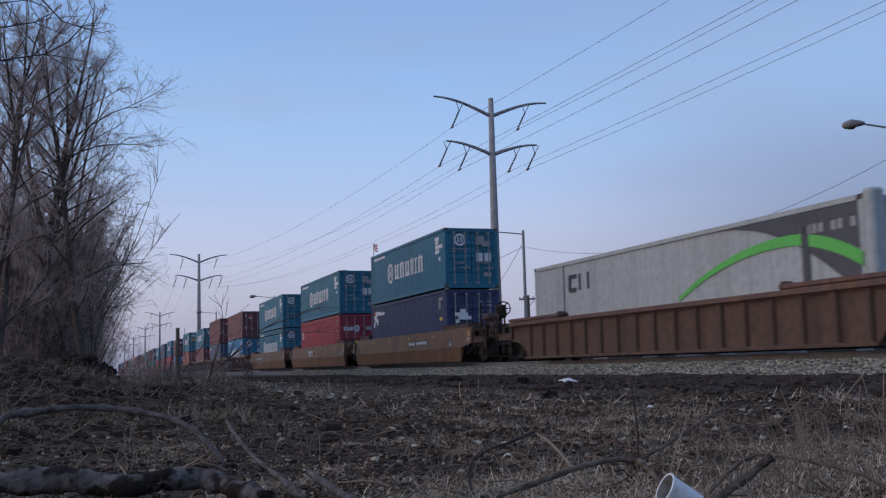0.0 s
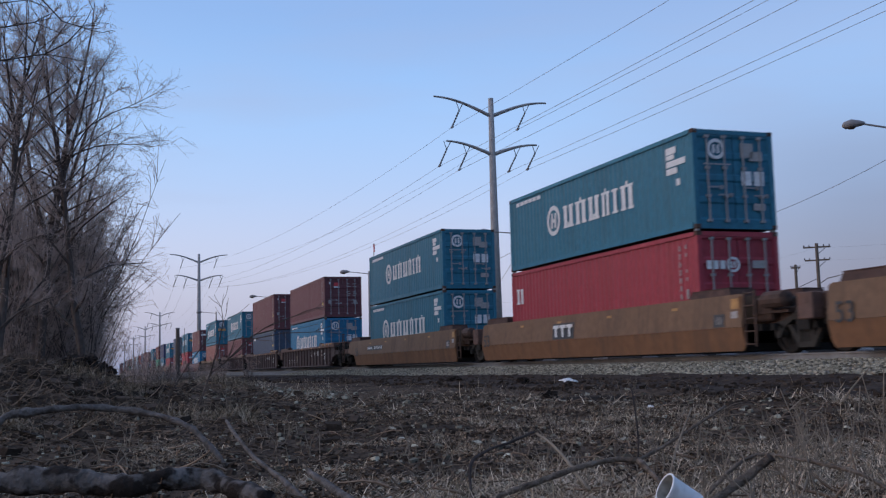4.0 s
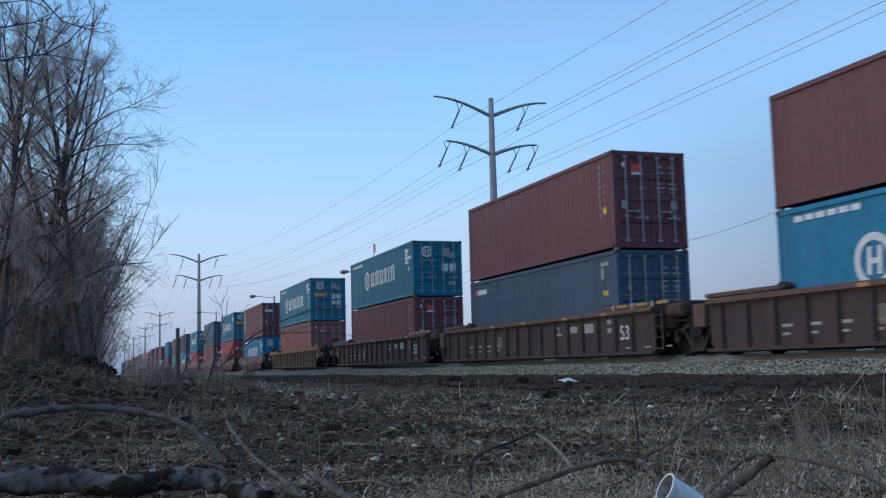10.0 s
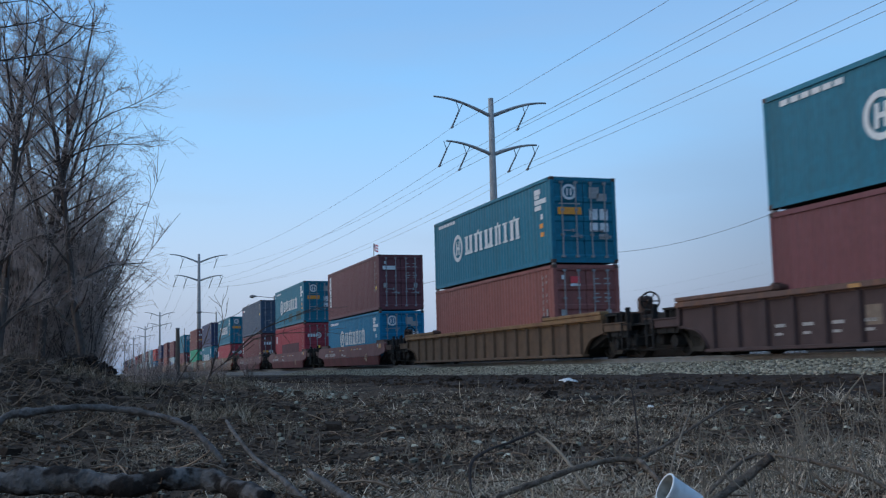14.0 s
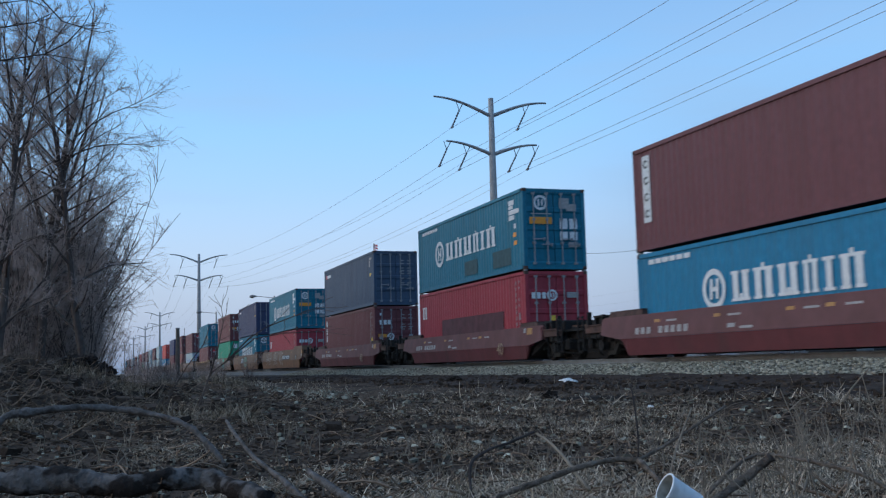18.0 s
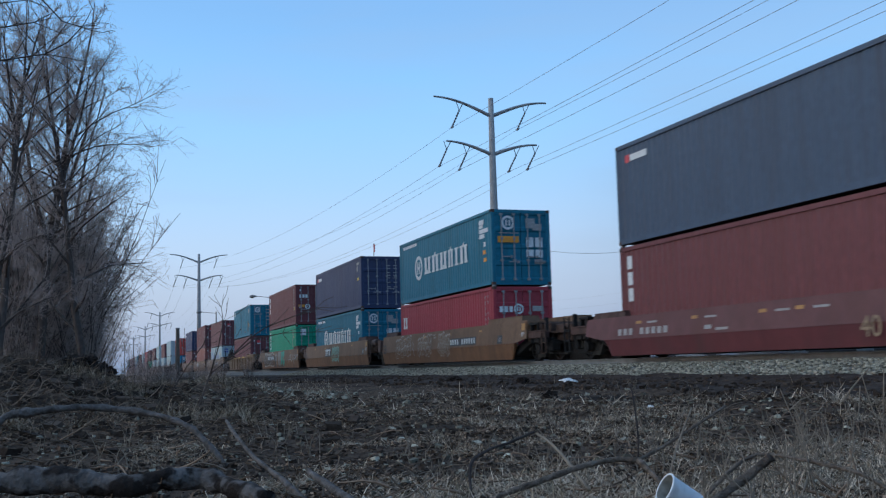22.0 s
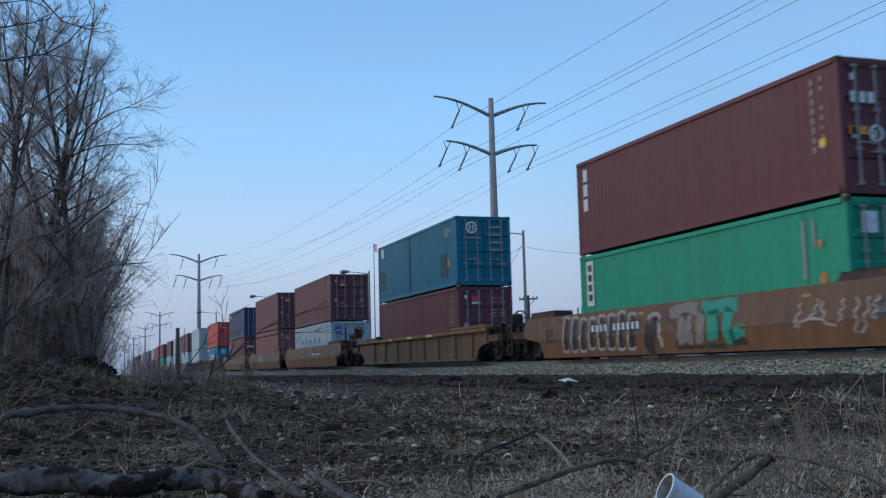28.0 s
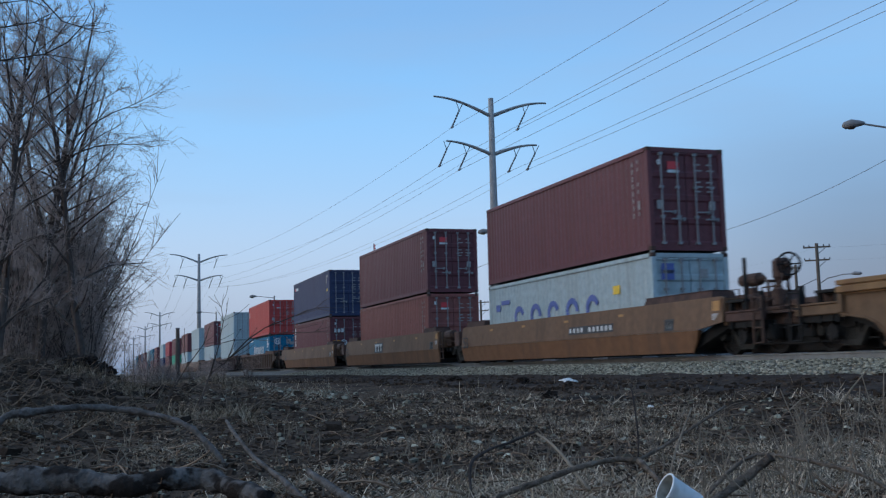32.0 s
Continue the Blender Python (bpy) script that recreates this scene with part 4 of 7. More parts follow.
def rail_mesh(y_off):
    prof = [(-0.075, 0), (0.075, 0), (0.075, 0.012), (0.012, 0.03), (0.010, 0.135), (0.036, 0.145), (0.036, 0.178), (0.026, 0.184), (-0.026, 0.184), (-0.036, 0.178), (-0.036, 0.145),
            (-0.010, 0.135), (-0.012, 0.03), (-0.075, 0.012)]
    xs = spread(-700, 160, -160, 0, 4.0, 1.2)
    verts, faces = [], []
    n = len(prof)
    for x in xs:
        for y, z in prof:
            verts.append((x, MID + sway(x) + y_off + y, RAIL - 0.184 + z))
    for i in range(len(xs) - 1):
        for j in range(n):
            faces.append((i * n + j, i * n + (j + 1) % n, (i + 1) * n + (j + 1) % n, (i + 1) * n + j))
    me = bpy.data.meshes.new("rail")
    me.from_pydata(verts, [], faces)
    me.materials.append(RAILSTEEL)
    return me


track = tagged(new("railway_track"), "single railway track of steel rails on dark ties", "railway track", kind="structure")
for o in (-0.7535, 0.7535):
    part("rail", rail_mesh(o), None, track)


def tie_mesh():
    return boxbm(-0.115, 0.115, -1.3, 1.3, -0.16, 0.0, bevel=0.012)


for i in range(150):
    x = 4 - i * 0.5
    part("tie", shared("tie", tie_mesh, TIE, "tie"), None, track, at=pose(x, MID + sway(x), RAIL - 0.186))


def pebble(rng):
    """A lump of crushed stone: a cube with its corners knocked about."""
    pts = np.array([(x, y, z) for x in (-1, 1) for y in (-1, 1) for z in (-1, 1)], float)
    return pts * (0.75 + 0.5 * rng.random((8, 3)))


CUBE = np.array([(0, 1, 3, 2), (4, 6, 7, 5), (0, 4, 5, 1), (2, 3, 7, 6), (0, 2, 6, 4), (1, 5, 7, 3)])


def heap(name, places, sizes, material, rng, flat=0.7):
    """Many small stones in one mesh."""
    n = len(places)
    V = np.zeros((n * 8, 3))
    for i, (p, s) in enumerate(zip(places, sizes)):
        q = pebble(rng) * s * np.array((1, 0.8, flat)) * 0.5
        a, b = rng.random() * math.tau, rng.random() * 0.8 - 0.4
        ca, sa, cb, sb = math.cos(a), math.sin(a), math.cos(b), math.sin(b)
        q = q @ np.array(((cb, 0, sb), (0, 1, 0), (-sb, 0, cb))) @ np.array(((ca, -sa, 0), (sa, ca, 0), (0, 0, 1)))
        V[i * 8:i * 8 + 8] = q + p
    F = (np.arange(n)[:, None, None] * 8 + CUBE[None]).reshape(-1, 4)
    me = bpy.data.meshes.new(name)
    me.from_pydata(V.tolist(), [], F.tolist())
    me.materials.append(material)
    return new(name, me)


rng = np.random.default_rng(5)
pl, sz = [], []
for i in range(26000):
    x = -8 - 62 * rng.random() ** 1.6
    o = -1.35 - 2.75 * rng.random()
    y = MID + sway(x) + o
    pl.append((x, y, shoulder(x, y) + 0.008))
    sz.append(0.028 + 0.042 * rng.random() ** 1.3)
stones = heap("ballast_stones", pl, sz, STONE, rng)
tagged(stones, "loose grey crushed stones of the ballast shoulder", "ballast stones", kind="stuff")

CRUMB = per_piece(mat("soil_crumbs", (0.052, 0.038, 0.029), rough=1.0, vary=0.4, grain=12, bump=0.8, bump_scale=40, spec=0.05), 0.5, 1.7)
pl, sz = [], []
for i in range(22000):
    x = -5 - 60 * rng.random() ** 1.7
    o = -4.2 - 6.3 * rng.random()
    y = MID + sway(x) + o + 0.3 * math.sin(x * 1.7)
    pl.append((x, y, rise(x, y) + 0.03))
    sz.append(0.012 + 0.075 * rng.random() ** 4)
crumbs = heap("verge_crumbs", pl, sz, CRUMB, rng, 0.6)
tagged(crumbs, "dark crumbled clods and cinders on the verge", "clods", kind="stuff")

# ---------------------------------------------------------------- the train
HC, STD = 2.896, 2.591


def house(c, h, L, door=True, extra=False, dm=None):
    dm = dm or DECAL
    house_mark(c, h, L, dm)
    plates(c, h, [(-1.32, -0.82, 0.30, 0.48, dm), (-1.32, -0.92, 0.50, 0.62, dm), (-1.32, -0.38, 0.66, 0.82, dm), (-1.32, -0.80, 0.86, 1.02, dm), (-0.85, -0.68, 1.18, 1.36, dm)])
    for i in range(6):
        plates(c, h, [(-L + 0.62 + i * 0.36, -L + 0.90 + i * 0.36, 0.20, 0.33, DECAL)])
    if door:
        end_ring(c, 0.68, h - 0.52, 0.27, dm)
        end_mark(c, 0.30, 1.10, h - 0.93, h - 0.90, DECAL_GREY)
        end_mark(c, 1.42, 1.80, h - 0.72, h - 0.34, DECAL_GREY)
        end_mark(c, 1.70, 2.08, h - 0.80, h - 0.55, DECAL_GREY)
        for y in (1.42, 1.80):
            end_mark(c, y, y + 0.30, h - 1.45, h - 1.08, DECAL)
            if extra:
                end_mark(c, y, y + 0.30, h - 1.85, h - 1.55, DECAL)
        end_mark(c, 1.75, 2.1, h - 2.1, h - 1.92, DECAL_GREY)
        if extra:
            end_mark(c, 0.25, 1.12, h - 1.28, h - 1.04, DECAL_ORANGE, "hazard_plate")
            plates(c, h, [(-0.95, -0.68, 1.5, 1.66, DECAL_ORANGE), (-0.9, -0.62, 1.8, 1.95, DECAL_ORANGE)])


def brown_door(c, h, tag=True):
    if tag:
        end_mark(c, 0.62, 0.98, h - 0.62, h - 0.40, DECAL_RED, "door_label")
        end_mark(c, 0.62, 0.98, h - 0.72, h - 0.64, DECAL)
    for i, z in enumerate((0.45, 0.62, 0.95, 1.08, 1.21)):
        end_mark(c, 1.46, 1.66 + 0.06 * (i % 2), h - z - 0.04, h - z, DECAL_GREY)
        end_mark(c, 1.86, 2.06 + 0.05 * (i % 2), h - z - 0.04, h - z, DECAL_GREY)
    end_mark(c, 0.25, 0.45, h - 1.75, h - 1.5, DECAL_GREY)
    end_mark(c, 1.9, 2.1, h - 1.75, h - 1.5, DECAL_GREY)
    end_mark(c, 0.3, 0.42, h - 0.5, h - 0.36, DECAL)


def brown_side(c, h, L, yellow=True):
    for i in range(8):
        plates(c, h, [(-0.90, -0.84, 0.30 + 0.21 * i, 0.44 + 0.21 * i, DECAL_GREY)])
        if i % 3 != 2:
            plates(c, h, [(-0.60, -0.55, 0.30 + 0.21 * i, 0.40 + 0.21 * i, DECAL_GREY)])
    if yellow:
        plates(c, h, [(-0.70, -0.50, 1.64, 1.82, DECAL_YELLOW), (-0.64, -0.57, 1.37, 1.44, DECAL_DULL)])
    else:
        plates(c, h, [(-0.62, -0.52, 1.45, 1.7, DECAL_GREY)])


def navy_side(c, h, L):
    plates(c, h, [(-L + 0.55, -L + 0.78, 0.34, 0.56, DECAL_RED), (-L + 0.82, -L + 1.75, 0.36, 0.54, DECAL), (-1.0, -0.5, 0.30, 0.42, DECAL_GREY), (-1.0, -0.82, 0.46, 0.80, DECAL_GREY), (-0.9, -0.78, 1.15, 1.3, DECAL_YELLOW), (-0.72, -0.6, 1.15, 1.3, DECAL_YELLOW)])
    for i, z in enumerate((0.5, 0.66, 0.9, 1.05, 1.2, 1.45, 1.7)):
        end_mark(c, 1.46, 1.68, h - z - 0.045, h - z, DECAL_GREY)
        end_mark(c, 1.86, 2.08, h - z - 0.045, h - z, DECAL_GREY)


def red_side(c, h, L, patch=False):
    part("word_mark", stems(-L + 0.42, -L + 0.72, h - 1.15, h - 0.62, 2), DECAL, c)
    part("word_mark", slab(-L + 0.80, -L + 0.98, h - 1.15, h - 0.62), DECAL, c)
    brown_side(c, h, L, False)
    for i in range(3):
        end_mark(c, 0.24 + 0.2 * i, 0.38 + 0.2 * i, h - 0.98, h - 0.76, DECAL)
    end_ring(c, 1.02, h - 0.86, 0.2, DECAL)
    end_mark(c, 1.6, 2.05, h - 0.95, h - 0.75, DECAL_GREY)
    end_mark(c, 0.95, 1.12, h - 1.75, h - 1.58, DECAL_YELLOW)
    if patch:
        part("sooty_patch", slab(-9.1, -2.1, h - 2.15, h - 1.30), PATCH_RED, c, "rubbed-out dark patch")


def tail_panel(c, h, L):
    """A white upright panel near the tail with dark plain marks one under another."""
    part("tail_panel", slab(-L + 0.50, -L + 0.88, h - 2.12, h - 0.26), DECAL, c, "white upright tail panel with dark marks")
    for i in range(4):
        part("print_mark", ring(bmesh.new(), -L + 0.69, h - 0.5 - 0.46 * i, 0.07, 0.12, -0.002, 0.004, 12, 0.6, 5.8), DECAL_DARK, c)


def tall_mark(c, h, L, n=6, m=None, x=0.45, wide=0.26, z0=0.35, dz=0.36):
    """A word mark that reads downwards: a column of plain blocks near the tail."""
    for i in range(n):
        part("word_mark", slab(-L + x, -L + x + wide, h - z0 - dz * (i + 0.8), h - z0 - dz * i), m or DECAL, c)


def load_up(u, bottom, top):
    """Put one or two containers on the wagon at u. Each: paint, height, marks, label."""
    z = 0.72
    for spec in (bottom, top):
        if not spec:
            continue
        p, h, marks, lab = spec
        c = container(p, h, label=lab, upper=z > 1)
        if marks:
            marks(c, h, 12.192)
        RIDERS.append((c, u, z))
        z += h + 0.065


LAB = {
    "teal": "teal corrugated steel container with white ring emblem and block marks", "blue": "bright blue corrugated container with white ring emblem and block marks",
    "navy": "dark navy corrugated steel container with small white tail mark", "red": "red corrugated steel container with white tail mark",
    "brown": "red-brown corrugated steel container with white door rods", "green": "green corrugated steel container with white tail plate",
    "grey": "pale grey corrugated steel container with blue marks", "maroon": "dark maroon corrugated container with white downward mark",
    "scarlet": "bright red corrugated steel container", "plain": "plain pale grey corrugated steel container",
}


def T(h=STD, extra=False):
    return (TEAL, h, lambda c, hh, L: house(c, hh, L, True, extra), LAB["teal"])


def Bl(h=HC):
    return (BLUE, h, lambda c, hh, L: house(c, hh, L), LAB["blue"])


def Br(h=HC, yellow=True, p=BROWN):
    return (p, h, lambda c, hh, L: (brown_side(c, hh, L, yellow), brown_door(c, hh)), LAB["brown"])


def Nv(h=HC):
    return (NAVY, h, navy_side, LAB["navy"])


def Rd(h=HC, patch=False):
    return (RED, h, lambda c, hh, L: red_side(c, hh, L, patch), LAB["red"])


def tail_maroon(c, h, L):
    tall_mark(c, h, L, 3, DECAL, 0.42, 0.26, 0.28, 0.46)
    brown_side(c, h, L)
    brown_door(c, h, False)
    for i in range(3):
        end_mark(c, 0.28 + 0.22 * i, 0.44 + 0.22 * i, h - 0.98, h - 0.74, DECAL)
    end_ring(c, 0.88, h - 1.62, 0.19, DECAL)
    end_mark(c, 0.2, 0.66, h - 1.66, h - 1.48, DECAL_ORANGE, "hazard_plate")


def tail_green(c, h, L):
    part("tail_plate", slab(-L + 0.42, -L + 0.86, h - 1.55, h - 0.18), DECAL, c, "white tail plate with dark print")
    for i in range(4):
        part("print_mark", boxbm(-L + 0.52, -L + 0.76, -0.003, 0.003, h - 0.5 - 0.3 * i, h - 0.3 - 0.3 * i), DECAL_DARK, c)
    plates(c, h, [(-1.46, -1.38, 0.35, 1.6, DECAL_GREY), (-1.12, -1.05, 0.35, 0.9, DECAL_GREY), (-0.98, -0.80, 0.80, 0.96, DECAL_DULL), (-0.95, -0.72, 1.5, 1.72, DECAL_DULL)])
    end_mark(c, 0.35, 0.75, h - 0.75, h - 0.3, DECAL)


RUST_RUN = mat("rust_run", (0.085, 0.060, 0.040), rough=0.85, vary=0.35, grain=9)


def old_teal(c, h, L):
    for x, z, w, d in ((-6.55, 2.3, 0.05, 2.1), (-4.1, 0.62, 0.16, 0.30), (-3.55, 0.55, 0.22, 0.22), (-8.9, 0.5, 0.10, 0.24), (-2.5, 2.5, 0.04, 0.8), (-7.4, 2.45, 0.35, 0.10), (-5.2, 2.5, 0.25, 0.07), (-9.8, 0.4, 0.30, 0.10)):
        part("rust_run", prism(bmesh.new(), [(x, z), (x + w, z - 0.02), (x + w * 0.9, z - d * 0.6), (x + w * 0.55, z - d), (x + w * 0.15, z - d * 0.7)], "y", 0.010, 0.0165), RUST_RUN, c, "brown rust run on the paint")
    part("tail_plate", slab(-L + 0.6, -L + 1.05, h - 0.62, h - 0.16), DECAL, c, "white square tail plate")
    part("dull_patch", slab(-L + 0.32, -L + 1.2, h - 2.35, h - 1.35), PATCH, c)
    part("dull_patch", slab(-2.1, -1.3, h - 2.45, h - 1.45), PATCH, c)
    part("side_seam", slab(-L + 5.45, -L + 5.52, 0.17, h - 0.12), PATCH, c)
    plates(c, h, [(-1.22, -0.92, 1.7, 2.02, DECAL_DULL), (-1.45, -1.3, 0.35, 0.75, DECAL_GREY), (-1.2, -1.08, 0.35, 0.75, DECAL_GREY), (-0.95, -0.82, 0.4, 0.6, DECAL_GREY)])
    end_ring(c, 0.68, h - 0.48, 0.26, DECAL)
    end_mark(c, 0.3, 1.1, h - 0.93, h - 0.88, DECAL_GREY)
    for i in range(4):
        end_mark(c, 1.45, 2.05, h - 0.5 - 0.32 * i, h - 0.42 - 0.32 * i, DECAL_GREY)


def lower_word(c, h, L):
    """Five blue arches, the upper part of a word mark cut off by the wagon side."""
    x = -L + 2.45
    for i in range(5):
        part("word_mark", ring(bmesh.new(), x + 0.42, h - 1.35, 0.26, 0.45, 0.002, 0.009, 16, 0.0 if i % 2 else 0.4, math.pi), DECAL_BLUE, c, "blue arched mark")
        part("word_mark", slab(x - 0.02, x + 0.17, h - 2.1, h - 1.36), DECAL_BLUE, c)
        x += 1.42
    plates(c, h, [(-L + 0.7, -L + 1.1, 0.75, 1.0, DECAL_BLUE), (-L + 1.2, -L + 2.0, 0.62, 0.78, DECAL_BLUE), (-2.3, -1.9, 0.75, 1.0, DECAL_YELLOW)])
    end_mark(c, 0.28, 0.68, h - 0.75, h - 0.30, DECAL_BLUE, "door_label")
    end_mark(c, 0.30, 0.66, h - 0.58, h - 0.48, DECAL)
    end_mark(c, 1.5, 1.75, h - 0.7, h - 0.45, DECAL_GREY)


def plain_red(c, h, L):
    brown_door(c, h)
    plates(c, h, [(-L + 0.35, -L + 0.6, 0.5, 1.0, DECAL)])


def bare(c, h, L):
    end_mark(c, 1.5, 2.0, h - 0.7, h - 0.5, DECAL_GREY)


def rubbed(c, h, L):
    house(c, h, L, True, True)
    part("dull_patch", slab(-6.1, -4.65, h - 2.62, h - 2.05), PATCH, c)
    part("dull_patch", slab(-3.0, -1.2, h - 2.62, h - 2.0), PATCH, c)


def long_side(c, h, L):
    """Grey container with a dark swoosh, a green bow and a dark line sign."""
    W = 2.59
    # dark top swoosh towards the front, above an arc
    bm = bmesh.new()
    va, vb = [], []
    for i in range(25):
        q = i / 24
        x = -5.4 + 5.38 * q
        zl = max(h - 0.128 - 0.05 * max(0.0, x + 5.4) ** 2.2, 0.2)
        va.append(bm.verts.new((x, 0.004, h - 0.125)))
        vb.append(bm.verts.new((x, 0.004, zl)))
    for i in range(24):
        bm.faces.new((vb[i], vb[i + 1], va[i + 1], va[i]))
    part("dark_swoosh", bm, CHAR, c, "charcoal painted swoosh")
    bm = bmesh.new()
    va, vb = [], []
    for i in range(29):
        x = -7.0 + i * 6.98 / 28
        q = x + 2.5
        z = h - 0.68 - (0.049 * q * q if q < 0 else 0.106 * q * q)
        th = 0.055 + 0.10 * i / 28
        va.append(bm.verts.new((x, 0.0, z + th)))
        vb.append(bm.verts.new((x, 0.0, z - th)))
    for i in range(28):
        bm.faces.new((vb[i], vb[i + 1], va[i + 1], va[i]))
    part("green_bow", bm, DECAL_GREEN, c, "bright green painted bow")
    for x0, x1, z0, z1 in ((-L + 2.60, -L + 2.76, 0.50, 0.96), (-L + 2.66, -L + 3.22, 0.46, 0.59), (-L + 2.66, -L + 3.18, 0.88, 1.01), (-L + 3.34, -L + 3.48, 0.46, 0.98), (-L + 3.92, -L + 4.06, 0.46, 0.98)):
        part("line_sign", slab(x0, x1, h - z1, h - z0), DECAL_DARK, c, "dark thick line mark")
    for i in range(9):
        if i not in (4, 7):
            part("data_mark", boxbm(-1.95 + i * 0.2, -1.82 + i * 0.2, -0.004, 0.0, h - 0.62, h - 0.42), DECAL_GREY, c)
    for x in (-L + 2.14, -1.82):
        part("stacking_post", boxbm(x - 0.12, x + 0.12, -0.004, 0.012, 0.1, h - 0.1), WHITE if x < -5 else CHAR, c, "stacking post")
    part("nose_post", boxbm(0.0, 0.30, -0.03, 0.34, 0.05, h + 0.09, bevel=0.06), WHITE, c, "white rounded nose post")


# places of the loads along the train, front to back
U = [-137.82, -114.33, -94.61, -74.80, -51.21, -31.50, -11.72, 12.11, 33.61, 53.71, 73.87, 96.03, 115.85, 135.40, 158.94, 182.55, 202.24, 222.20, 245.90, 269.90, 289.40]

w0 = well_wagon("rust", U[0], "end", "end")
c0 = container(WHITE, HC, 16.154, 2.59, "long white container with a charcoal swoosh and a green bow")
long_side(c0, HC, 16.154)
RIDERS.append((c0, U[0] - 1.98, 0.70))

wagons = [w0]
wagons += [well_wagon("tan", U[1], "end", "joint"), well_wagon("tan", U[2]), well_wagon("tan", U[3], "joint", "end")]
wagons += [well_wagon("umber", U[4], "end", "joint"), well_wagon("umber", U[5]), well_wagon("umber", U[6], "joint", "end")]
wagons += [well_wagon("ochre", U[7], "end", "end")]
wagons += [well_wagon("ox", U[8], "end", "end"), well_wagon("ox", U[9], "joint", "end"), well_wagon("ox", U[10], "joint", "end")]
wagons += [well_wagon("tan", U[11], "end", "joint", brake=False), well_wagon("tan", U[12]), well_wagon("tan", U[13], "joint", "end")]
wagons += [well_wagon("ochre_wide", U[14], "end", "end")]
wagons += [well_wagon("tan", U[15], "end", "joint"), well_wagon("tan", U[16]), well_wagon("tan", U[17], "joint", "end")]
wagons += [well_wagon("rust", U[18], "end", "end"), well_wagon("umber", U[19], "end", "joint"), well_wagon("umber", U[20], "joint", "end", False)]

def horse(c, h, L):
    navy_side(c, h, L)
    for x0, x1, z0, z1 in ((0.45, 1.0, 0.55, 0.72), (0.6, 1.25, 0.72, 0.9), (0.75, 1.05, 0.35, 0.55), (0.4, 0.6, 0.9, 1.15), (1.0, 1.2, 0.9, 1.05), (1.35, 2.4, 0.42, 0.56)):
        part("emblem", slab(-L + x0, -L + x1, h - z1, h - z0), DECAL, c)
    for y0, y1, z0, z1 in ((0.35, 0.95, 1.0, 1.15), (0.5, 1.1, 1.15, 1.3), (0.6, 0.85, 0.85, 1.0), (0.4, 0.55, 1.3, 1.45)):
        end_mark(c, y0, y1, h - z1, h - z0, DECAL, "emblem", 0.075)


load_up(U[1], (NAVY, HC, horse, "dark navy corrugated container with a white winged emblem"), T(STD))
load_up(U[2], Rd(HC), T(STD))
load_up(U[3], T(HC), T(STD))
load_up(U[4], Bl(HC), Br(STD, p=BROWN))
load_up(U[5], (SLATE, HC, navy_side, "slate-blue corrugated steel container with small white tail mark"), Br(HC))
load_up(U[6], Br(HC, False), T(STD))
load_up(U[7], Br(HC, False, ORANGE), T(HC, True))
load_up(U[8], Bl(STD), (BROWN, HC, lambda c, h, L: (tail_panel(c, h, L), brown_side(c, h, L), brown_door(c, h, False), end_mark(c, 0.22, 0.9, h - 0.8, h - 0.6, DECAL)), LAB["brown"]))
load_up(U[9], Rd(HC, True), (TEAL, HC, rubbed, "teal corrugated container with white marks and dull repainted patches"))
load_up(U[10], (MAROON, HC, tail_maroon, LAB["maroon"]), (SLATE, HC, navy_side, "slate-blue corrugated steel container with small white tail mark"))
load_up(U[11], Rd(STD), T(HC, True))
load_up(U[12], T(HC), Nv(HC))
load_up(U[13], (GREEN, HC, tail_green, LAB["green"]), (MAROON, HC, tail_maroon, LAB["maroon"]))
load_up(U[14], Br(HC), (TEAL, HC, old_teal, "faded teal corrugated container with dull patches and white plate"))
load_up(U[15], (GREY, STD, lower_word, LAB["grey"]), Br(HC, False))
load_up(U[16], Br(HC, False, ORANGE), Br(HC, False, BROWN))
load_up(U[17], (BROWN, HC, tail_maroon, LAB["brown"]), Nv(HC))
load_up(U[18], Bl(STD), (CRIMSON, HC, plain_red, LAB["scarlet"]))
load_up(U[19], (GREY, HC, bare, LAB["plain"]), (GREY, HC, bare, LAB["plain"]))
load_up(U[20], (GREY, HC, bare, LAB["plain"]), (BROWN, HC, plain_red, LAB["brown"]))

# far wagons: seen only as a row of colours down the line
FAR = [(GREY, GREY), (BROWN, GREY), (BROWN, GREEN), (RED, BROWN), (GREY, NAVY), (BROWN, BROWN), (TEAL, BROWN), (GREY, TEAL), (BROWN, RED), (NAVY, BROWN), (BROWN, BROWN), (TEAL, NAVY)]
FAR_LAB = {GREY: LAB["plain"], BROWN: LAB["brown"], GREEN: LAB["green"], RED: LAB["red"], NAVY: LAB["navy"], TEAL: LAB["teal"]}
uu = U[20]
for i, (hi, lo) in enumerate(FAR):
    uu += (19.8, 19.8, 23.85)[i % 3]
    well_wagon(("tan", "umber", "rust", "ox")[(i // 3) % 4], uu, "joint" if i % 3 != 2 else "end", "joint" if i % 3 != 1 else "end", False)
    z = 0.72
    for p in (lo, hi):
        c = container(p, HC, label=FAR_LAB[p], upper=z > 1, detail=False)
        RIDERS.append((c, uu, z))
        z += HC + 0.065

# ---------------------------------------------------------------- poles, wires and lamps beyond the track
def arm_curve(side, y_tip, z_tip, z0):
    """A davit arm that sweeps up and out from the pole to a flat tip."""
    pts = []
    for i in range(9):
        q = i / 8
        pts.append((0, side * (0.2 + (y_tip - 0.2) * q), z0 + z_tip * math.sin(q * math.pi * 0.5)))
    return tube(bmesh.new(), pts, [0.15 - 0.085 * i / 8 for i in range(9)], 8)


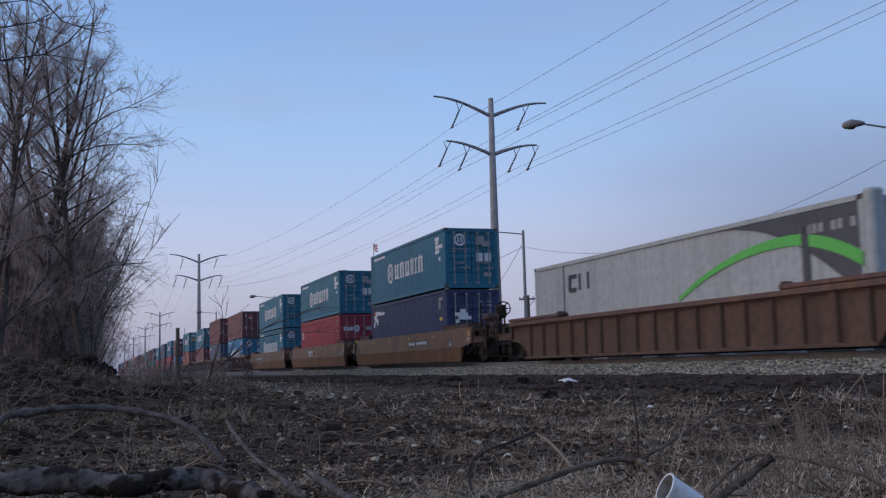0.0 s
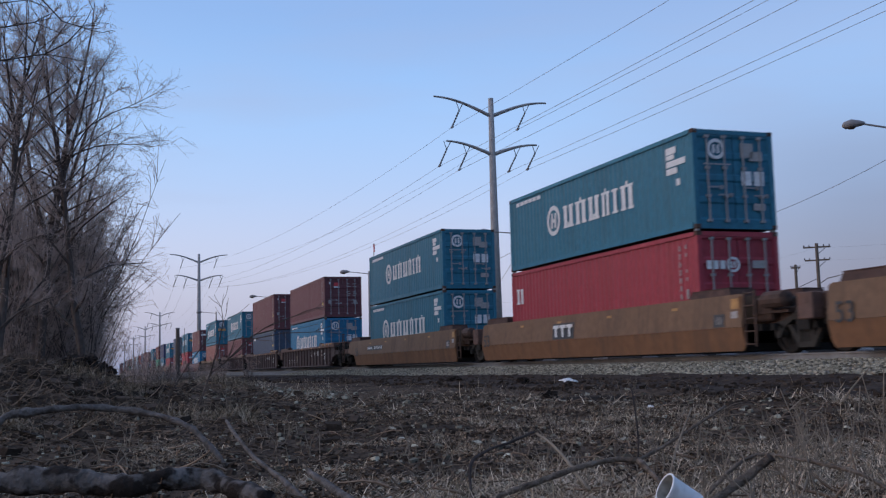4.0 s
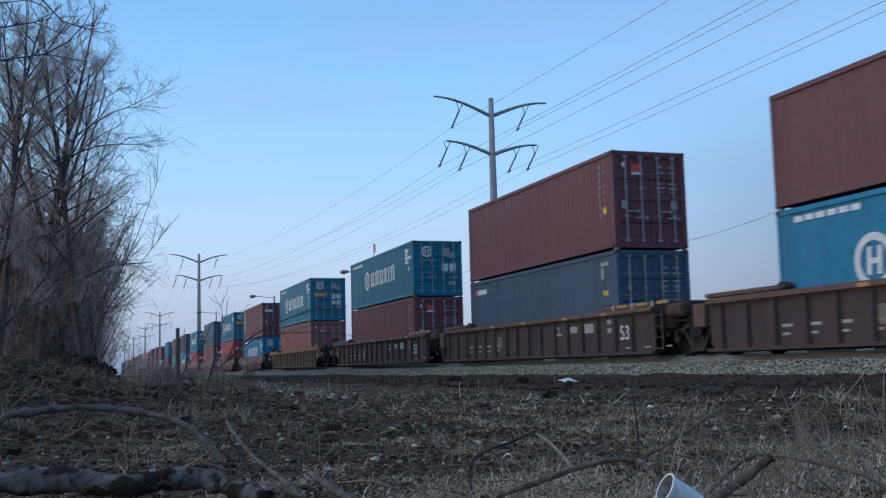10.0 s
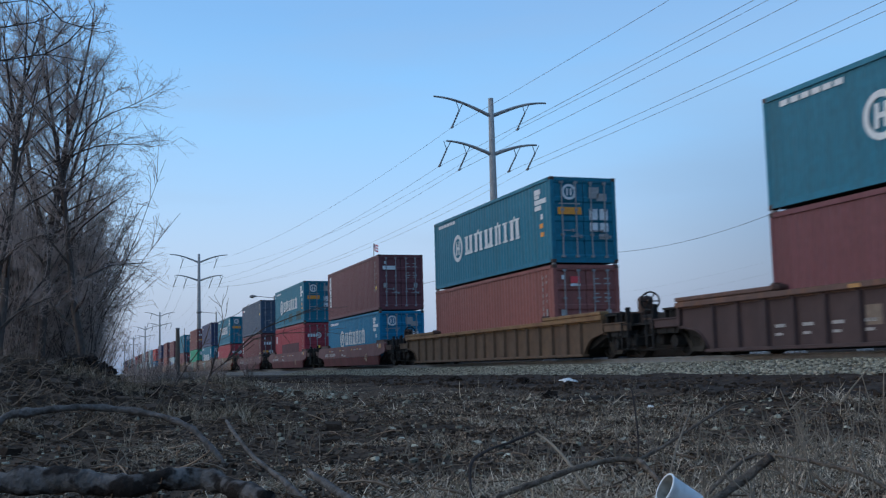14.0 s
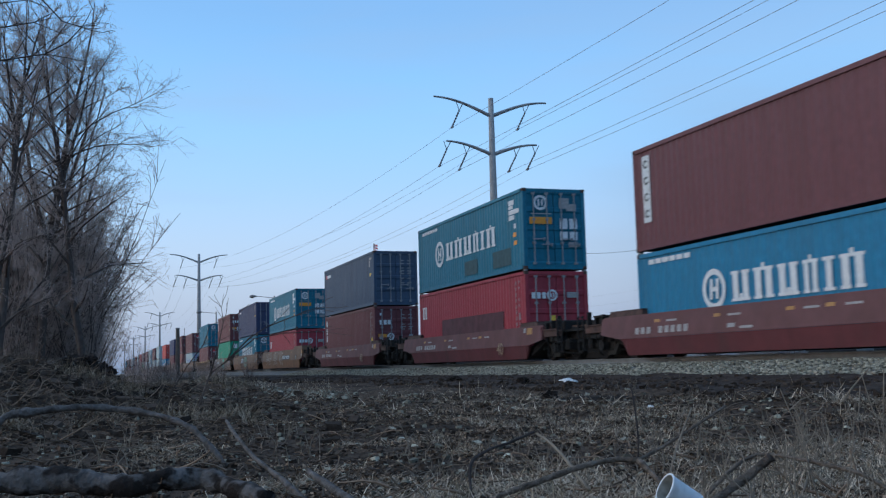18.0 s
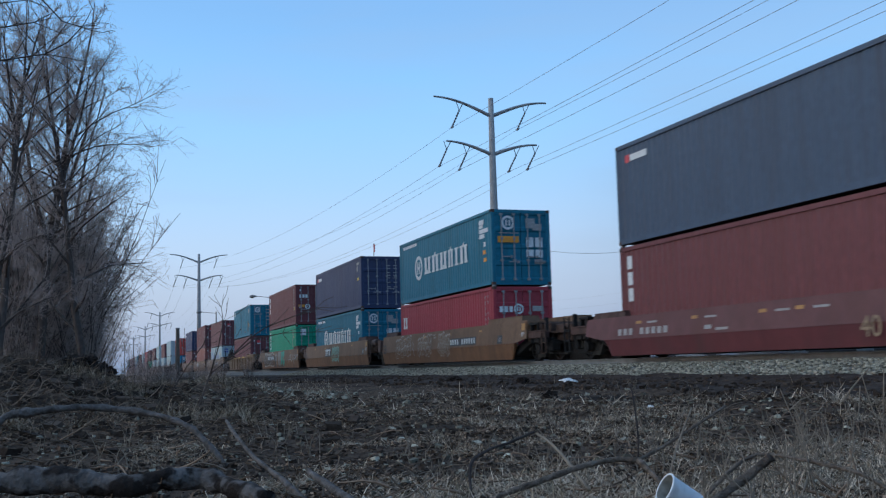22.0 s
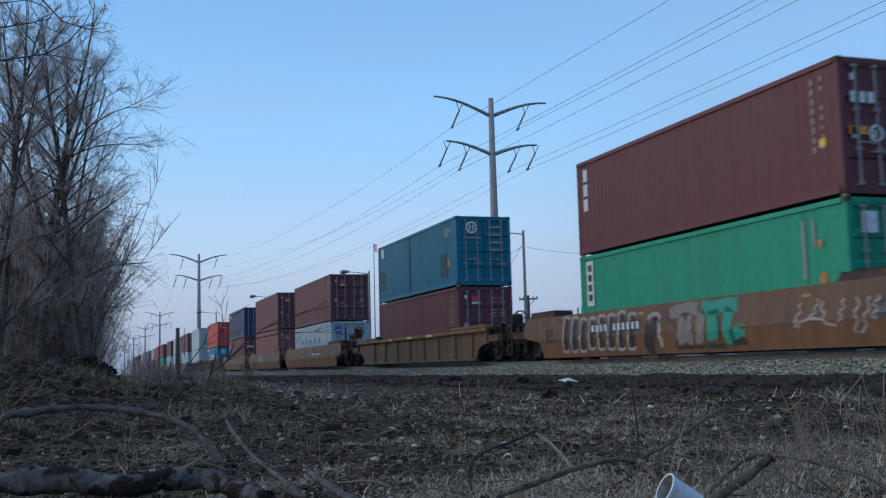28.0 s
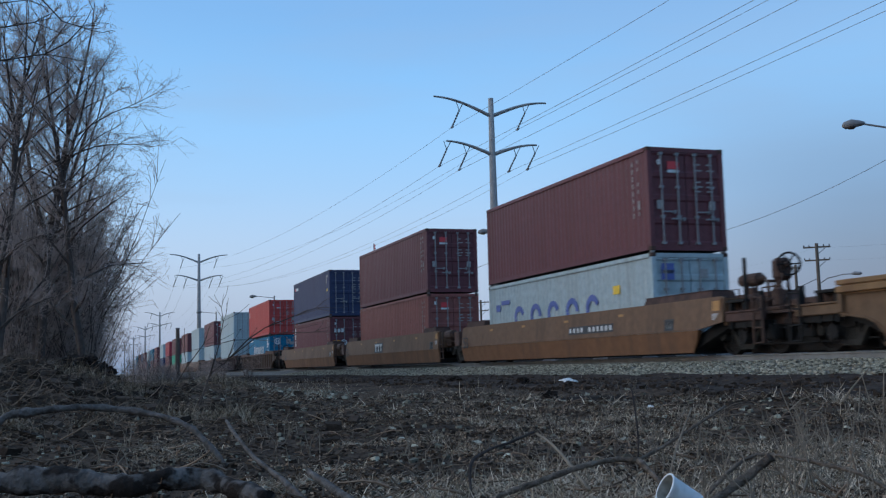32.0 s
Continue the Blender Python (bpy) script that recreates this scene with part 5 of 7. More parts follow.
HANG = (-0.85, -0.30, -1.15)
ARM_Z = {"up": -1.33, "low": -4.35}        # joints below the pole top
CARRY = [("up", -1, 2.55), ("up", 1, 2.90), ("low", -1, 3.65), ("low", -1, 2.05), ("low", 1, 2.05), ("low", 1, 3.65)]
REACH = {"up": (4.65, 1.22), "low": (3.75, 0.85)}


def arm_point(top, which, side, y):
    tip, rise_ = REACH[which]
    q = (y - 0.2) / (tip - 0.2)
    return Vector((0, side * y, top + ARM_Z[which] + rise_ * math.sin(min(q, 1) * math.pi * 0.5)))


def pylon(x, y, top, base=0.2):
    """A tapered steel monopole with two pairs of upswept arms and six slanting insulator strings."""
    p = new("power_pylon")
    tagged(p, "tall weathered steel power pole with two pairs of curved arms", "power pole", "power poles")
    p.matrix_basis = pose(x, y, base)
    t = top - base
    part("mast", tube(bmesh.new(), [(0, 0, -0.3), (0, 0, t * 0.5), (0, 0, t)], [0.44, 0.31, 0.20], 12), POLE, p, smooth=True)
    for which in ("up", "low"):
        for side in (-1, 1):
            part("arm", arm_curve(side, *REACH[which], t + ARM_Z[which]), POLE, p)
    for which, side, yy in CARRY:
        a = arm_point(t, which, side, yy)
        bm = bmesh.new()
        for d in (-0.28, 0.28):
            tube(bm, [a + Vector((0, d, -0.02)), a + Vector((HANG[0] * 0.2, 0.0, -0.62))], 0.03, 5)
        b = a + Vector((HANG[0] * 0.2, 0, -0.62))
        e = a + Vector((HANG[0] * 1.2, HANG[1], HANG[2] - 0.55))
        ins = [b.lerp(e, k / 12) for k in range(13)]
        tube(bm, ins, [0.035 if k % 2 else 0.085 for k in range(13)], 7)
        box(bm, e.x - 0.22, e.x + 0.22, e.y - 0.06, e.y + 0.06, e.z - 0.10, e.z + 0.02)
        part("insulator_string", bm, INSUL, p, "dark slanting insulator string")
    return p


def wire_end(pole, i):
    which, side, yy = CARRY[i]
    x, y, top, base = pole
    a = arm_point(top, which, side, yy)
    return Vector((x, y, 0)) + a + Vector((HANG[0] * 1.2, HANG[1], HANG[2] - 0.6))


def cable(name, a, b, sag, r=0.02, n=24, label="thin overhead power wire sagging between poles", mat_=None):
    a, b = Vector(a), Vector(b)
    mid = (a + b) / 2
    pts = []
    for i in range(n + 1):
        q = i / n
        p = a.lerp(b, q)
        p.z -= sag * 4 * q * (1 - q)
        pts.append(p - mid)
    ob = part(name, tube(bmesh.new(), pts, r, 5), mat_ or WIRE, None, at=Matrix.Translation(mid))
    tagged(ob, label, "cable", "overhead wires")
    return ob


PYLONS = [(30.0, 41.0, 27.0, 0.2), (-74.2, 30.0, 20.8, 0.2), (-176.6, 18.9, 19.7, 0.2), (-346.0, 24.9, 19.7, 0.2), (-440.0, 26.0, 19.3, 0.2), (-560.0, 27.5, 19.3, 0.2), (-700.0, 29, 19.3, 0.2)]
for q in PYLONS:
    pylon(*q)
for i in range(6):
    for k in range(4):
        cable("power_wire", wire_end(PYLONS[k], i), wire_end(PYLONS[k + 1], i), (0.7, 2.2, 3.2, 2.0)[k], (0.015, 0.012, 0.011, 0.011)[k])


def street_lamp(x, y, h, arm=2.5, turn=(-0.92, -0.39), drop=0.25, base=0.2):
    """A pole with a curved arm and a cobra-head lamp, unlit."""
    s = new("street_lamp")
    tagged(s, "unlit cobra-head street lamp on a slim grey pole", "street lamp", "street lamps")
    s.matrix_basis = pose(x, y, base)
    h -= base
    tx, ty = turn
    part("post", tube(bmesh.new(), [(0, 0, -0.2), (0, 0, h)], [0.13, 0.09], 8), POLE, s)
    part("arm", tube(bmesh.new(), [(0, 0, h - drop), (tx * arm * 0.3, ty * arm * 0.3, h - drop * 0.66), (tx * arm * 0.65, ty * arm * 0.65, h - drop * 0.30), (tx * arm, ty * arm, h)], 0.04, 6), LAMPGREY, s)
    bm = bmesh.new()
    pts = [(tx * (arm - 0.15), ty * (arm - 0.15), h), (tx * (arm + 0.05), ty * (arm + 0.05), h + 0.02), (tx * (arm + 0.35), ty * (arm + 0.35), h + 0.02), (tx * (arm + 0.62), ty * (arm + 0.62), h - 0.03),
           (tx * (arm + 0.72), ty * (arm + 0.72), h - 0.05)]
    tube(bm, pts, [0.06, 0.12, 0.19, 0.15, 0.04], 10)
    part("lamp_head", bm, LAMPGREY, s, smooth=True)
    bm = bmesh.new()
    bmesh.ops.create_uvsphere(bm, u_segments=12, v_segments=6, radius=0.16)
    for v in bm.verts:
        v.co = Vector((v.co.x * 1.3 + tx * (arm + 0.38), v.co.y * 1.3 + ty * (arm + 0.38), h - 0.09 + v.co.z * 0.7))
    part("lens", bm, LENS, s, smooth=True)
    return s


LEFT = (-0.39, -0.92)
street_lamp(-31.9, 31.9, 9.55, 3.0, (-0.58, -0.81), 0.9)
street_lamp(-62.4, 27.2, 8.95, 2.2, LEFT)
street_lamp(-91.0, 24.6, 8.95, 1.9, LEFT)
street_lamp(-122.0, 21.6, 8.95, 2.2, LEFT)
street_lamp(-154.0, 18.9, 8.95, 2.2, LEFT)
cable("service_wire", (-62.4, 27.2, 7.9), (-31.9, 31.9, 9.15), 2.1, 0.013, label="thin service wire slung between street poles")
cable("service_wire", (-31.9, 31.9, 9.15), (4.0, 36.0, 9.5), 1.0, 0.013, label="thin service wire slung between street poles")
cable("service_wire", (-91.0, 24.6, 7.6), (-62.4, 27.2, 7.9), 0.9, 0.018, label="thin service wire slung between street poles")
cable("service_wire", (-74.2, 30.0, 6.2), (-62.4, 27.2, 8.2), 0.1, 0.016, label="thin guy wire beside the power pole")


def utility_pole(x, y, h, arms=2, tilt=0.0, wide=1.25, turn=-40):
    s = new("utility_pole")
    tagged(s, "old wooden utility pole with crossarms and pin insulators", "utility pole", "utility poles")
    s.matrix_basis = pose(x, y, 0.2, 0, 0, turn)
    h -= 0.2
    part("post", tube(bmesh.new(), [(0, 0, -0.2), (0, 0, h)], [0.19, 0.15], 8), POLEWOOD, s)
    for i in range(arms):
        z = h - 0.35 - i * 1.25
        part("crossarm", boxbm(-0.2, -0.08, -wide * (1 - 0.1 * i), wide * (1 - 0.1 * i), z - 0.07, z + 0.07), POLEWOOD, s)
        for y_ in (-0.92, -0.55, 0.5, 0.9):
            part("insulator", tube(bmesh.new(), [(-0.14, y_ * wide, z + 0.06), (-0.14, y_ * wide, z + 0.14), (-0.14, y_ * wide, z + 0.24)], [0.03, 0.07, 0.04], 6), INSUL, s)
        part("brace", tube(bmesh.new(), [(-0.14, 0.65 * wide, z - 0.05), (-0.1, 0.0, z - 0.75)], 0.025, 5), IRON, s)
    return s


up_ = utility_pole(-83.0, 66.5, 11.1, 2)
part("lamp_arm", tube(bmesh.new(), [(0, 0, 7.0), (0.3, 0.8, 7.5), (0.9, 2.2, 7.75), (1.2, 3.0, 7.75)], 0.05, 6), LAMPGREY, up_)
part("lamp_head", tube(bmesh.new(), [(1.15, 2.9, 7.75), (1.3, 3.2, 7.78), (1.5, 3.7, 7.72), (1.55, 3.85, 7.7)], [0.07, 0.17, 0.16, 0.04], 8), LAMPGREY, up_)
part("stay_wire", tube(bmesh.new(), [(0, 0, 7.6), (-0.9, -2.4, 6.6)], 0.03, 5), IRON, up_)
utility_pole(-90.0, 39.5, 6.7, 1, wide=0.9)
s = utility_pole(-95.0, 73.2, 10.3, 1, wide=0.5)
for k, dz in enumerate((0.1, 1.3)):
    cable("pole_wire", (-83.0, 66.5, 10.75 - dz), (-30.0, 74.0, 11.2 - dz), 1.2, 0.005, label="thin wire of the old utility line")
    cable("pole_wire", (-83.0, 66.5, 10.75 - dz), (-150.0, 58.0, 10.0 - dz), 1.6, 0.005, label="thin wire of the old utility line")
utility_pole(-30.0, 74.0, 11.3, 2)
utility_pole(-150.0, 58.0, 10.2, 2)

# short stout post between the brush and the track
st = new("signal_post")
tagged(st, "short stout weathered wooden post beside the track", "post")
st.matrix_basis = pose(-99.6, 8.75, 0.0)
part("shaft", tube(bmesh.new(), [(0, 0, -0.2), (0, 0, 2.6), (0, 0, 4.35)], [0.24, 0.20, 0.17], 9), POLEWOOD, st)
part("cap", tube(bmesh.new(), [(0, 0, 4.33), (0, 0, 4.45)], [0.21, 0.20], 9), LAMPGREY, st)

# flag on a tall thin pole behind the street
FLAGCLOTH = mat("flag_cloth", (0.55, 0.42, 0.44), rough=0.8, vary=0.2, grain=4)
FLAGRED = mat("flag_red", (0.42, 0.06, 0.08), rough=0.8, vary=0.2, grain=4)
FLAGBLUE = mat("flag_canton", (0.05, 0.06, 0.15), rough=0.8, vary=0.2)
fp = new("flagpole")
tagged(fp, "thin pale flagpole with a drooping striped flag", "flagpole")
fp.matrix_basis = pose(-135.0, 37.2, 0.2)
part("pole", tube(bmesh.new(), [(0, 0, -0.2), (0, 0, 16.6)], [0.09, 0.05], 8), LAMPGREY, fp)


def cloth(x0, x1, z0, z1, wave):
    bm = bmesh.new()
    n = 8
    rows = []
    for i in range(n + 1):
        x = x0 + (x1 - x0) * i / n
        yy = wave * math.sin(i / n * math.pi * 2)
        rows.append([bm.verts.new((x, yy + dy, z - 0.25 * (x - x0))) for z in (z0, z1) for dy in (-0.008, 0.008)])
    for a, b in zip(rows, rows[1:]):
        for p, q in ((0, 2), (2, 3), (3, 1), (1, 0)):
            bm.faces.new((a[p], a[q], b[q], b[p]))
    bmesh.ops.recalc_face_normals(bm, faces=bm.faces[:])
    return bm


flag = part("flag", cloth(0.06, 0.8, -1.0, -0.02, 0.08), FLAGCLOTH, fp, "pale red flag", at=pose(0, 0, 16.6))
for k in range(3):
    part("stripe", cloth(0.80, 1.55, -1.15 + 0.36 * k, -0.97 + 0.36 * k, 0.12), FLAGRED, flag)
part("canton", cloth(0.06, 0.55, -0.5, -0.03, 0.11), FLAGBLUE, flag)

# ---------------------------------------------------------------- bare trees and brush
BARK = mat("bare_bark", (0.085, 0.066, 0.057), rough=0.95, vary=0.3, grain=6, streak=1, dirt=(0.105, 0.09, 0.08), dirt_amt=0.5, dirt_scale=2, bump=0.5, bump_scale=30, spec=0.08)
TWIG = mat("bare_twigs", (0.410, 0.318, 0.275), rough=0.95, vary=0.3, grain=3, spec=0.08)


class Wood:
    """Collects tapered tubes of few sides into one mesh."""

    def __init__(self):
        self.v, self.f = [], []

    def limb(self, pts, r0, r1, sides):
        n = len(pts)
        base = len(self.v)
        for i, p in enumerate(pts):
            d = pts[min(i + 1, n - 1)] - pts[max(i - 1, 0)]
            d = d / (np.linalg.norm(d) + 1e-9)
            ref = np.array((0.0, 0.0, 1.0)) if abs(d[2]) < 0.8 else np.array((1.0, 0.0, 0.0))
            a = np.cross(d, ref)
            a /= np.linalg.norm(a) + 1e-9
            b = np.cross(d, a)
            r = r0 + (r1 - r0) * i / (n - 1)
            for k in range(sides):
                an = k * math.tau / sides
                self.v.append(p + (a * math.cos(an) + b * math.sin(an)) * r)
        for i in range(n - 1):
            for k in range(sides):
                k2 = (k + 1) % sides
                self.f.append((base + i * sides + k, base + i * sides + k2, base + (i + 1) * sides + k2, base + (i + 1) * sides + k))

    def mesh(self, name, material):
        me = bpy.data.meshes.new(name)
        me.from_pydata([tuple(p) for p in self.v], [], self.f)
        me.materials.append(material)
        for p in me.polygons:
            p.use_smooth = True
        return me


def wander(rng, p, d, length, segs, bend, up):
    pts = [p]
    d = d / np.linalg.norm(d)
    for _ in range(segs):
        d = d + rng.normal(0, bend, 3) + np.array((0, 0, up))
        d /= np.linalg.norm(d)
        p = p + d * length / segs
        pts.append(p)
    return pts, d


def along(pts, q):
    j = min(max(q, 0.0), 0.999) * (len(pts) - 1)
    i = int(j)
    return pts[i] + (pts[i + 1] - pts[i]) * (j - i)


def tree_meshes(seed, height, lean=(0, 0), forks=3, fork_at=0.35, spread_=0.30, limbs=14, first=0.25, reach=0.22, thick=0.16, boughs=8, twigs=7, tips=2):
    """A bare tree in five orders of wood: trunk and forks, limbs, branches, twigs and tips. Stout wood is one mesh, fine wood another."""
    rng = np.random.default_rng(seed)
    wood, fine = Wood(), Wood()
    pts, _ = wander(rng, np.zeros(3), np.array((lean[0], lean[1], 1.0)), height, 10, 0.05, 0.03)
    wood.limb(pts, thick, 0.014, 7)
    stems_ = [(pts, height, thick)]
    for k in range(forks - 1):
        q = fork_at * (0.6 + 0.8 * rng.random())
        an = math.tau * (k + rng.random() * 0.6) / max(1, forks - 1)
        L = height * (1 - q) * (0.72 + 0.25 * rng.random())
        fp_, _ = wander(rng, along(pts, q), np.array((math.cos(an) * spread_, math.sin(an) * spread_, 1.0)), L, 8, 0.06, 0.05)
        wood.limb(fp_, thick * 0.6, 0.012, 6)
        stems_.append((fp_, L, thick * 0.6))
    for sp, SL, st_r in stems_:
        n = limbs if sp is pts else int(limbs * 0.75)
        lo = first if sp is pts else 0.08
        for i in range(n):
            q = lo + (0.98 - lo) * (i + rng.random()) / n
            an = i * 2.4 + rng.random() * 1.2
            steep = 0.35 + 1.0 * q + 0.4 * rng.random()
            L = height * reach * (1.12 - 0.75 * q) * (0.65 + 0.6 * rng.random())
            lp, ld = wander(rng, along(sp, q), np.array((math.cos(an), math.sin(an), steep)), L, 6, 0.10, 0.02 if q > 0.4 else -0.03)
            wood.limb(lp, st_r * 0.40 * (1.1 - q) + 0.008, 0.006, 5)
            for b in range(max(3, int(boughs * (0.5 + L / (height * reach))))):
                bq = 0.18 + 0.82 * rng.random()
                bl = L * (0.16 + 0.30 * rng.random())
                bp, bd = wander(rng, along(lp, bq), ld * 0.9 + rng.normal(0, 0.5, 3) + np.array((0, 0, 0.15)), bl, 3, 0.16, 0.0)
                fine.limb(bp, 0.010, 0.005, 3)
                for _ in range(twigs):
                    tl = bl * (0.30 + 0.40 * rng.random())
                    tp, td = wander(rng, along(bp, 0.1 + 0.9 * rng.random()), bd * 0.7 + rng.normal(0, 0.55, 3), tl, 2, 0.2, 0.0)
                    fine.limb(tp, 0.0055, 0.0035, 3)
                    for _k in range(tips):
                        ep, _d = wander(rng, along(tp, rng.random()), td * 0.7 + rng.normal(0, 0.6, 3), tl * 0.5, 1, 0.2, 0.0)
                        fine.limb(ep, 0.004, 0.003, 3)
    return wood.mesh("trunk", BARK), fine.mesh("crown", TWIG)


def bush_meshes(seed, height, stems_n, side, twigs):
    """A thicket: many thin upright stems from one stool, each with short side twigs."""
    rng = np.random.default_rng(seed)
    wood, fine = Wood(), Wood()
    for i in range(stems_n):
        an = rng.random() * math.tau
        out = 0.15 + 0.45 * rng.random()
        L = height * (0.55 + 0.5 * rng.random())
        p = np.array((math.cos(an) * 0.25, math.sin(an) * 0.25, 0.0))
        sp, _ = wander(rng, p, np.array((math.cos(an) * out, math.sin(an) * out, 1.0)), L, 6, 0.09, 0.0)
        wood.limb(sp, 0.018, 0.004, 4)
        for _ in range(side):
            q = 0.12 + 0.85 * rng.random()
            bp, bd = wander(rng, along(sp, q), rng.normal(0, 0.8, 3) + np.array((0, 0, 0.7)), L * (0.10 + 0.16 * rng.random()), 2, 0.2, 0.0)
            fine.limb(bp, 0.007, 0.004, 3)
            for _k in range(twigs):
                tp, _d = wander(rng, along(bp, rng.random()), bd * 0.5 + rng.normal(0, 0.6, 3), L * 0.07 * (0.5 + rng.random()), 1, 0.2, 0.0)
                fine.limb(tp, 0.005, 0.003, 3)
    return wood.mesh("trunk", BARK), fine.mesh("crown", TWIG)


def tree(meshes, x, y, turn=0.0, size=1.0, label="", name="bare_tree", group="bare trees along the line", cat="tree", slim=1.0):
    t = new(name)
    tagged(t, label or "tall leafless deciduous tree with grey-brown bark and fine twigs", cat, group)
    t.matrix_basis = pose(x, y, rise(x, y) - 0.1, 0, 0, turn) @ Matrix.Diagonal((size * slim, size * slim, size, 1))
    part("trunk", meshes[0], None, t)
    part("crown", meshes[1], None, t)
    return t


KIND = [tree_meshes(11, 16.6, (0.0, 0.01), 4, 0.38, 0.26, 16, 0.16, 0.21, 0.20, 8, 7, 2), tree_meshes(12, 14.2, (0.02, 0.035), 3, 0.45, 0.20, 17, 0.14, 0.25, 0.15, 9, 7, 2),
        tree_meshes(13, 12.0, (0, 0), 3, 0.25, 0.30, 11, 0.12, 0.22, 0.12, 6, 5, 1), tree_meshes(14, 10.5, (0, 0.05), 4, 0.15, 0.35, 9, 0.08, 0.24, 0.10, 6, 5, 1)]
BUSH = [bush_meshes(21, 5.2, 20, 13, 4), bush_meshes(22, 3.6, 18, 10, 4)]
tree(KIND[0], -45.0, -1.45, 0)
tree(KIND[1], -42.0, 0.30, 200)
for x, y, k, turn, size in ((-40.0, -2.6, 1, 80, 1.05), (-47.0, -2.9, 0, 140, 0.98), (-38.0, -2.2, 2, 0, 0.98), (-50.0, -0.6, 2, 50, 1.12)):
    tree(KIND[k], x, y, turn, size)
tr = random.Random(3)
for i in range(24):
    d = 48 + 62 * tr.random() ** 1.2
    az = radians(-6.5 + 6.4 * tr.random() ** 0.9)
    k = tr.choice((2, 2, 3, 3))
    tree(KIND[k], -d * math.cos(az), d * math.sin(az), tr.random() * 360, 0.8 + 0.35 * tr.random())
for i in range(52):
    d = 44.5 + 56 * tr.random()
    az = radians(-6.0 + 6.4 * (1 - tr.random() ** 1.6))
    tree(BUSH[i % 2], -d * math.cos(az), d * math.sin(az), tr.random() * 360, 0.8 + 0.6 * tr.random(), "leafless thicket of thin upright stems and twigs", "bare_bush", "bushes along the line", "bush")
for i in range(34):
    d = 85 + 70 * tr.random()
    az = radians(-8.0 + 9.6 * tr.random())
    tree(BUSH[0], -d * math.cos(az), d * math.sin(az), tr.random() * 360, 1.0 + 0.5 * tr.random(), "leafless thicket of thin upright stems and twigs", "bare_bush", "bushes along the line", "bush")
for i in range(46):
    d = 47 + 14 * tr.random()
    az = radians(-6.5 + 6.0 * tr.random())
    tree(BUSH[0], -d * math.cos(az), d * math.sin(az), tr.random() * 360, 1.35 + 0.7 * tr.random(), "tall leafless thicket of thin upright stems and twigs", "bare_bush", "bushes along the line", "bush")
for i in range(14):
    d = 46 + 50 * tr.random()
    az = radians(-7.0 + 7.0 * tr.random() ** 0.8)
    tree(BUSH[0], -d * math.cos(az), d * math.sin(az), tr.random() * 360, 1.0 + 0.7 * tr.random(), "leafless thicket of thin upright stems and twigs", "bare_bush", "bushes along the line", "bush")
for i in range(22):
    d = 24 + 60 * tr.random()
    az = radians(2.2 + 5.0 * tr.random())
    tree(BUSH[1], -d * math.cos(az), d * math.sin(az), tr.random() * 360, 0.22 + 0.22 * tr.random(), "low leafless bush in the dead grass", "bare_bush", "bushes along the line", "bush")
for i in range(10):
    x = -60 - 100 * tr.random()
    tree(BUSH[1], x, MID + sway(x) - 6.5 - 3 * tr.random(), tr.random() * 360, 0.35 + 0.3 * tr.random(), "low leafless bush beside the ballast", "bare_bush", "bushes along the line", "bush")

# ---------------------------------------------------------------- marks on the wagons


def plate_y(style, z):
    s = STYLE[style]
    if s["rib"]:
        return -0.149
    fold = s["low"] + (s["top"] - s["low"]) * 0.42
    if z >= fold:
        return -0.20 - 0.08 * (s["top"] - z) / (s["top"] - fold) - 0.004
    return -0.285 + 0.09 * (fold - z) / (fold - s["low"])


def wmark(n, style, x0, x1, z0, z1, m, name="stencil_mark"):
    """A painted mark that lies on a wagon's side plate."""
    ya, yb = plate_y(style, z0), plate_y(style, z1)
    bm = bmesh.new()
    lo = [bm.verts.new((x, ya + d, z0)) for x in (x0, x1) for d in (-0.004, 0.002)]
    hi = [bm.verts.new((x, yb + d, z1)) for x in (x0, x1) for d in (-0.004, 0.002)]
    for f in ((lo[0], lo[2], hi[2], hi[0]), (lo[1], lo[0], hi[0], hi[1]), (lo[2], lo[3], hi[3], hi[2]), (hi[0], hi[2], hi[3], hi[1]), (lo[1], lo[3], lo[2], lo[0]), (lo[3], lo[1], hi[1], hi[3])):
        bm.faces.new(f)
    return part(name, bm, m, wagons[n])


def number_plate(n, style, x0, x1, z0=1.28, z1=1.52):
    """Reporting marks: a dark plate with plain pale bars."""
    wmark(n, style, x0, x1, z0, z1, DECAL_DARK, "number_panel")
    k = 11
    for i in range(k):
        if i == 4:
            continue
        a = x0 + (x1 - x0) * (i + 0.28) / k
        b = x0 + (x1 - x0) * (i + 0.74) / k
        bm = bmesh.new()
        y = min(plate_y(style, z0), plate_y(style, z1))
        box(bm, a, b, y - 0.012, y - 0.004, z0 + 0.05, z1 - 0.05)
        part("number_bar", bm, DECAL, wagons[n])


def upright(x, y, z):
    return Matrix.Translation((x, y, z)) @ Euler((radians(90), 0, 0)).to_matrix().to_4x4()


number_plate(3, "tan", -11.9, -9.0)
number_plate(1, "tan", -4.7, -2.0)
number_plate(11, "tan", -4.3, -1.3, 1.16, 1.47)

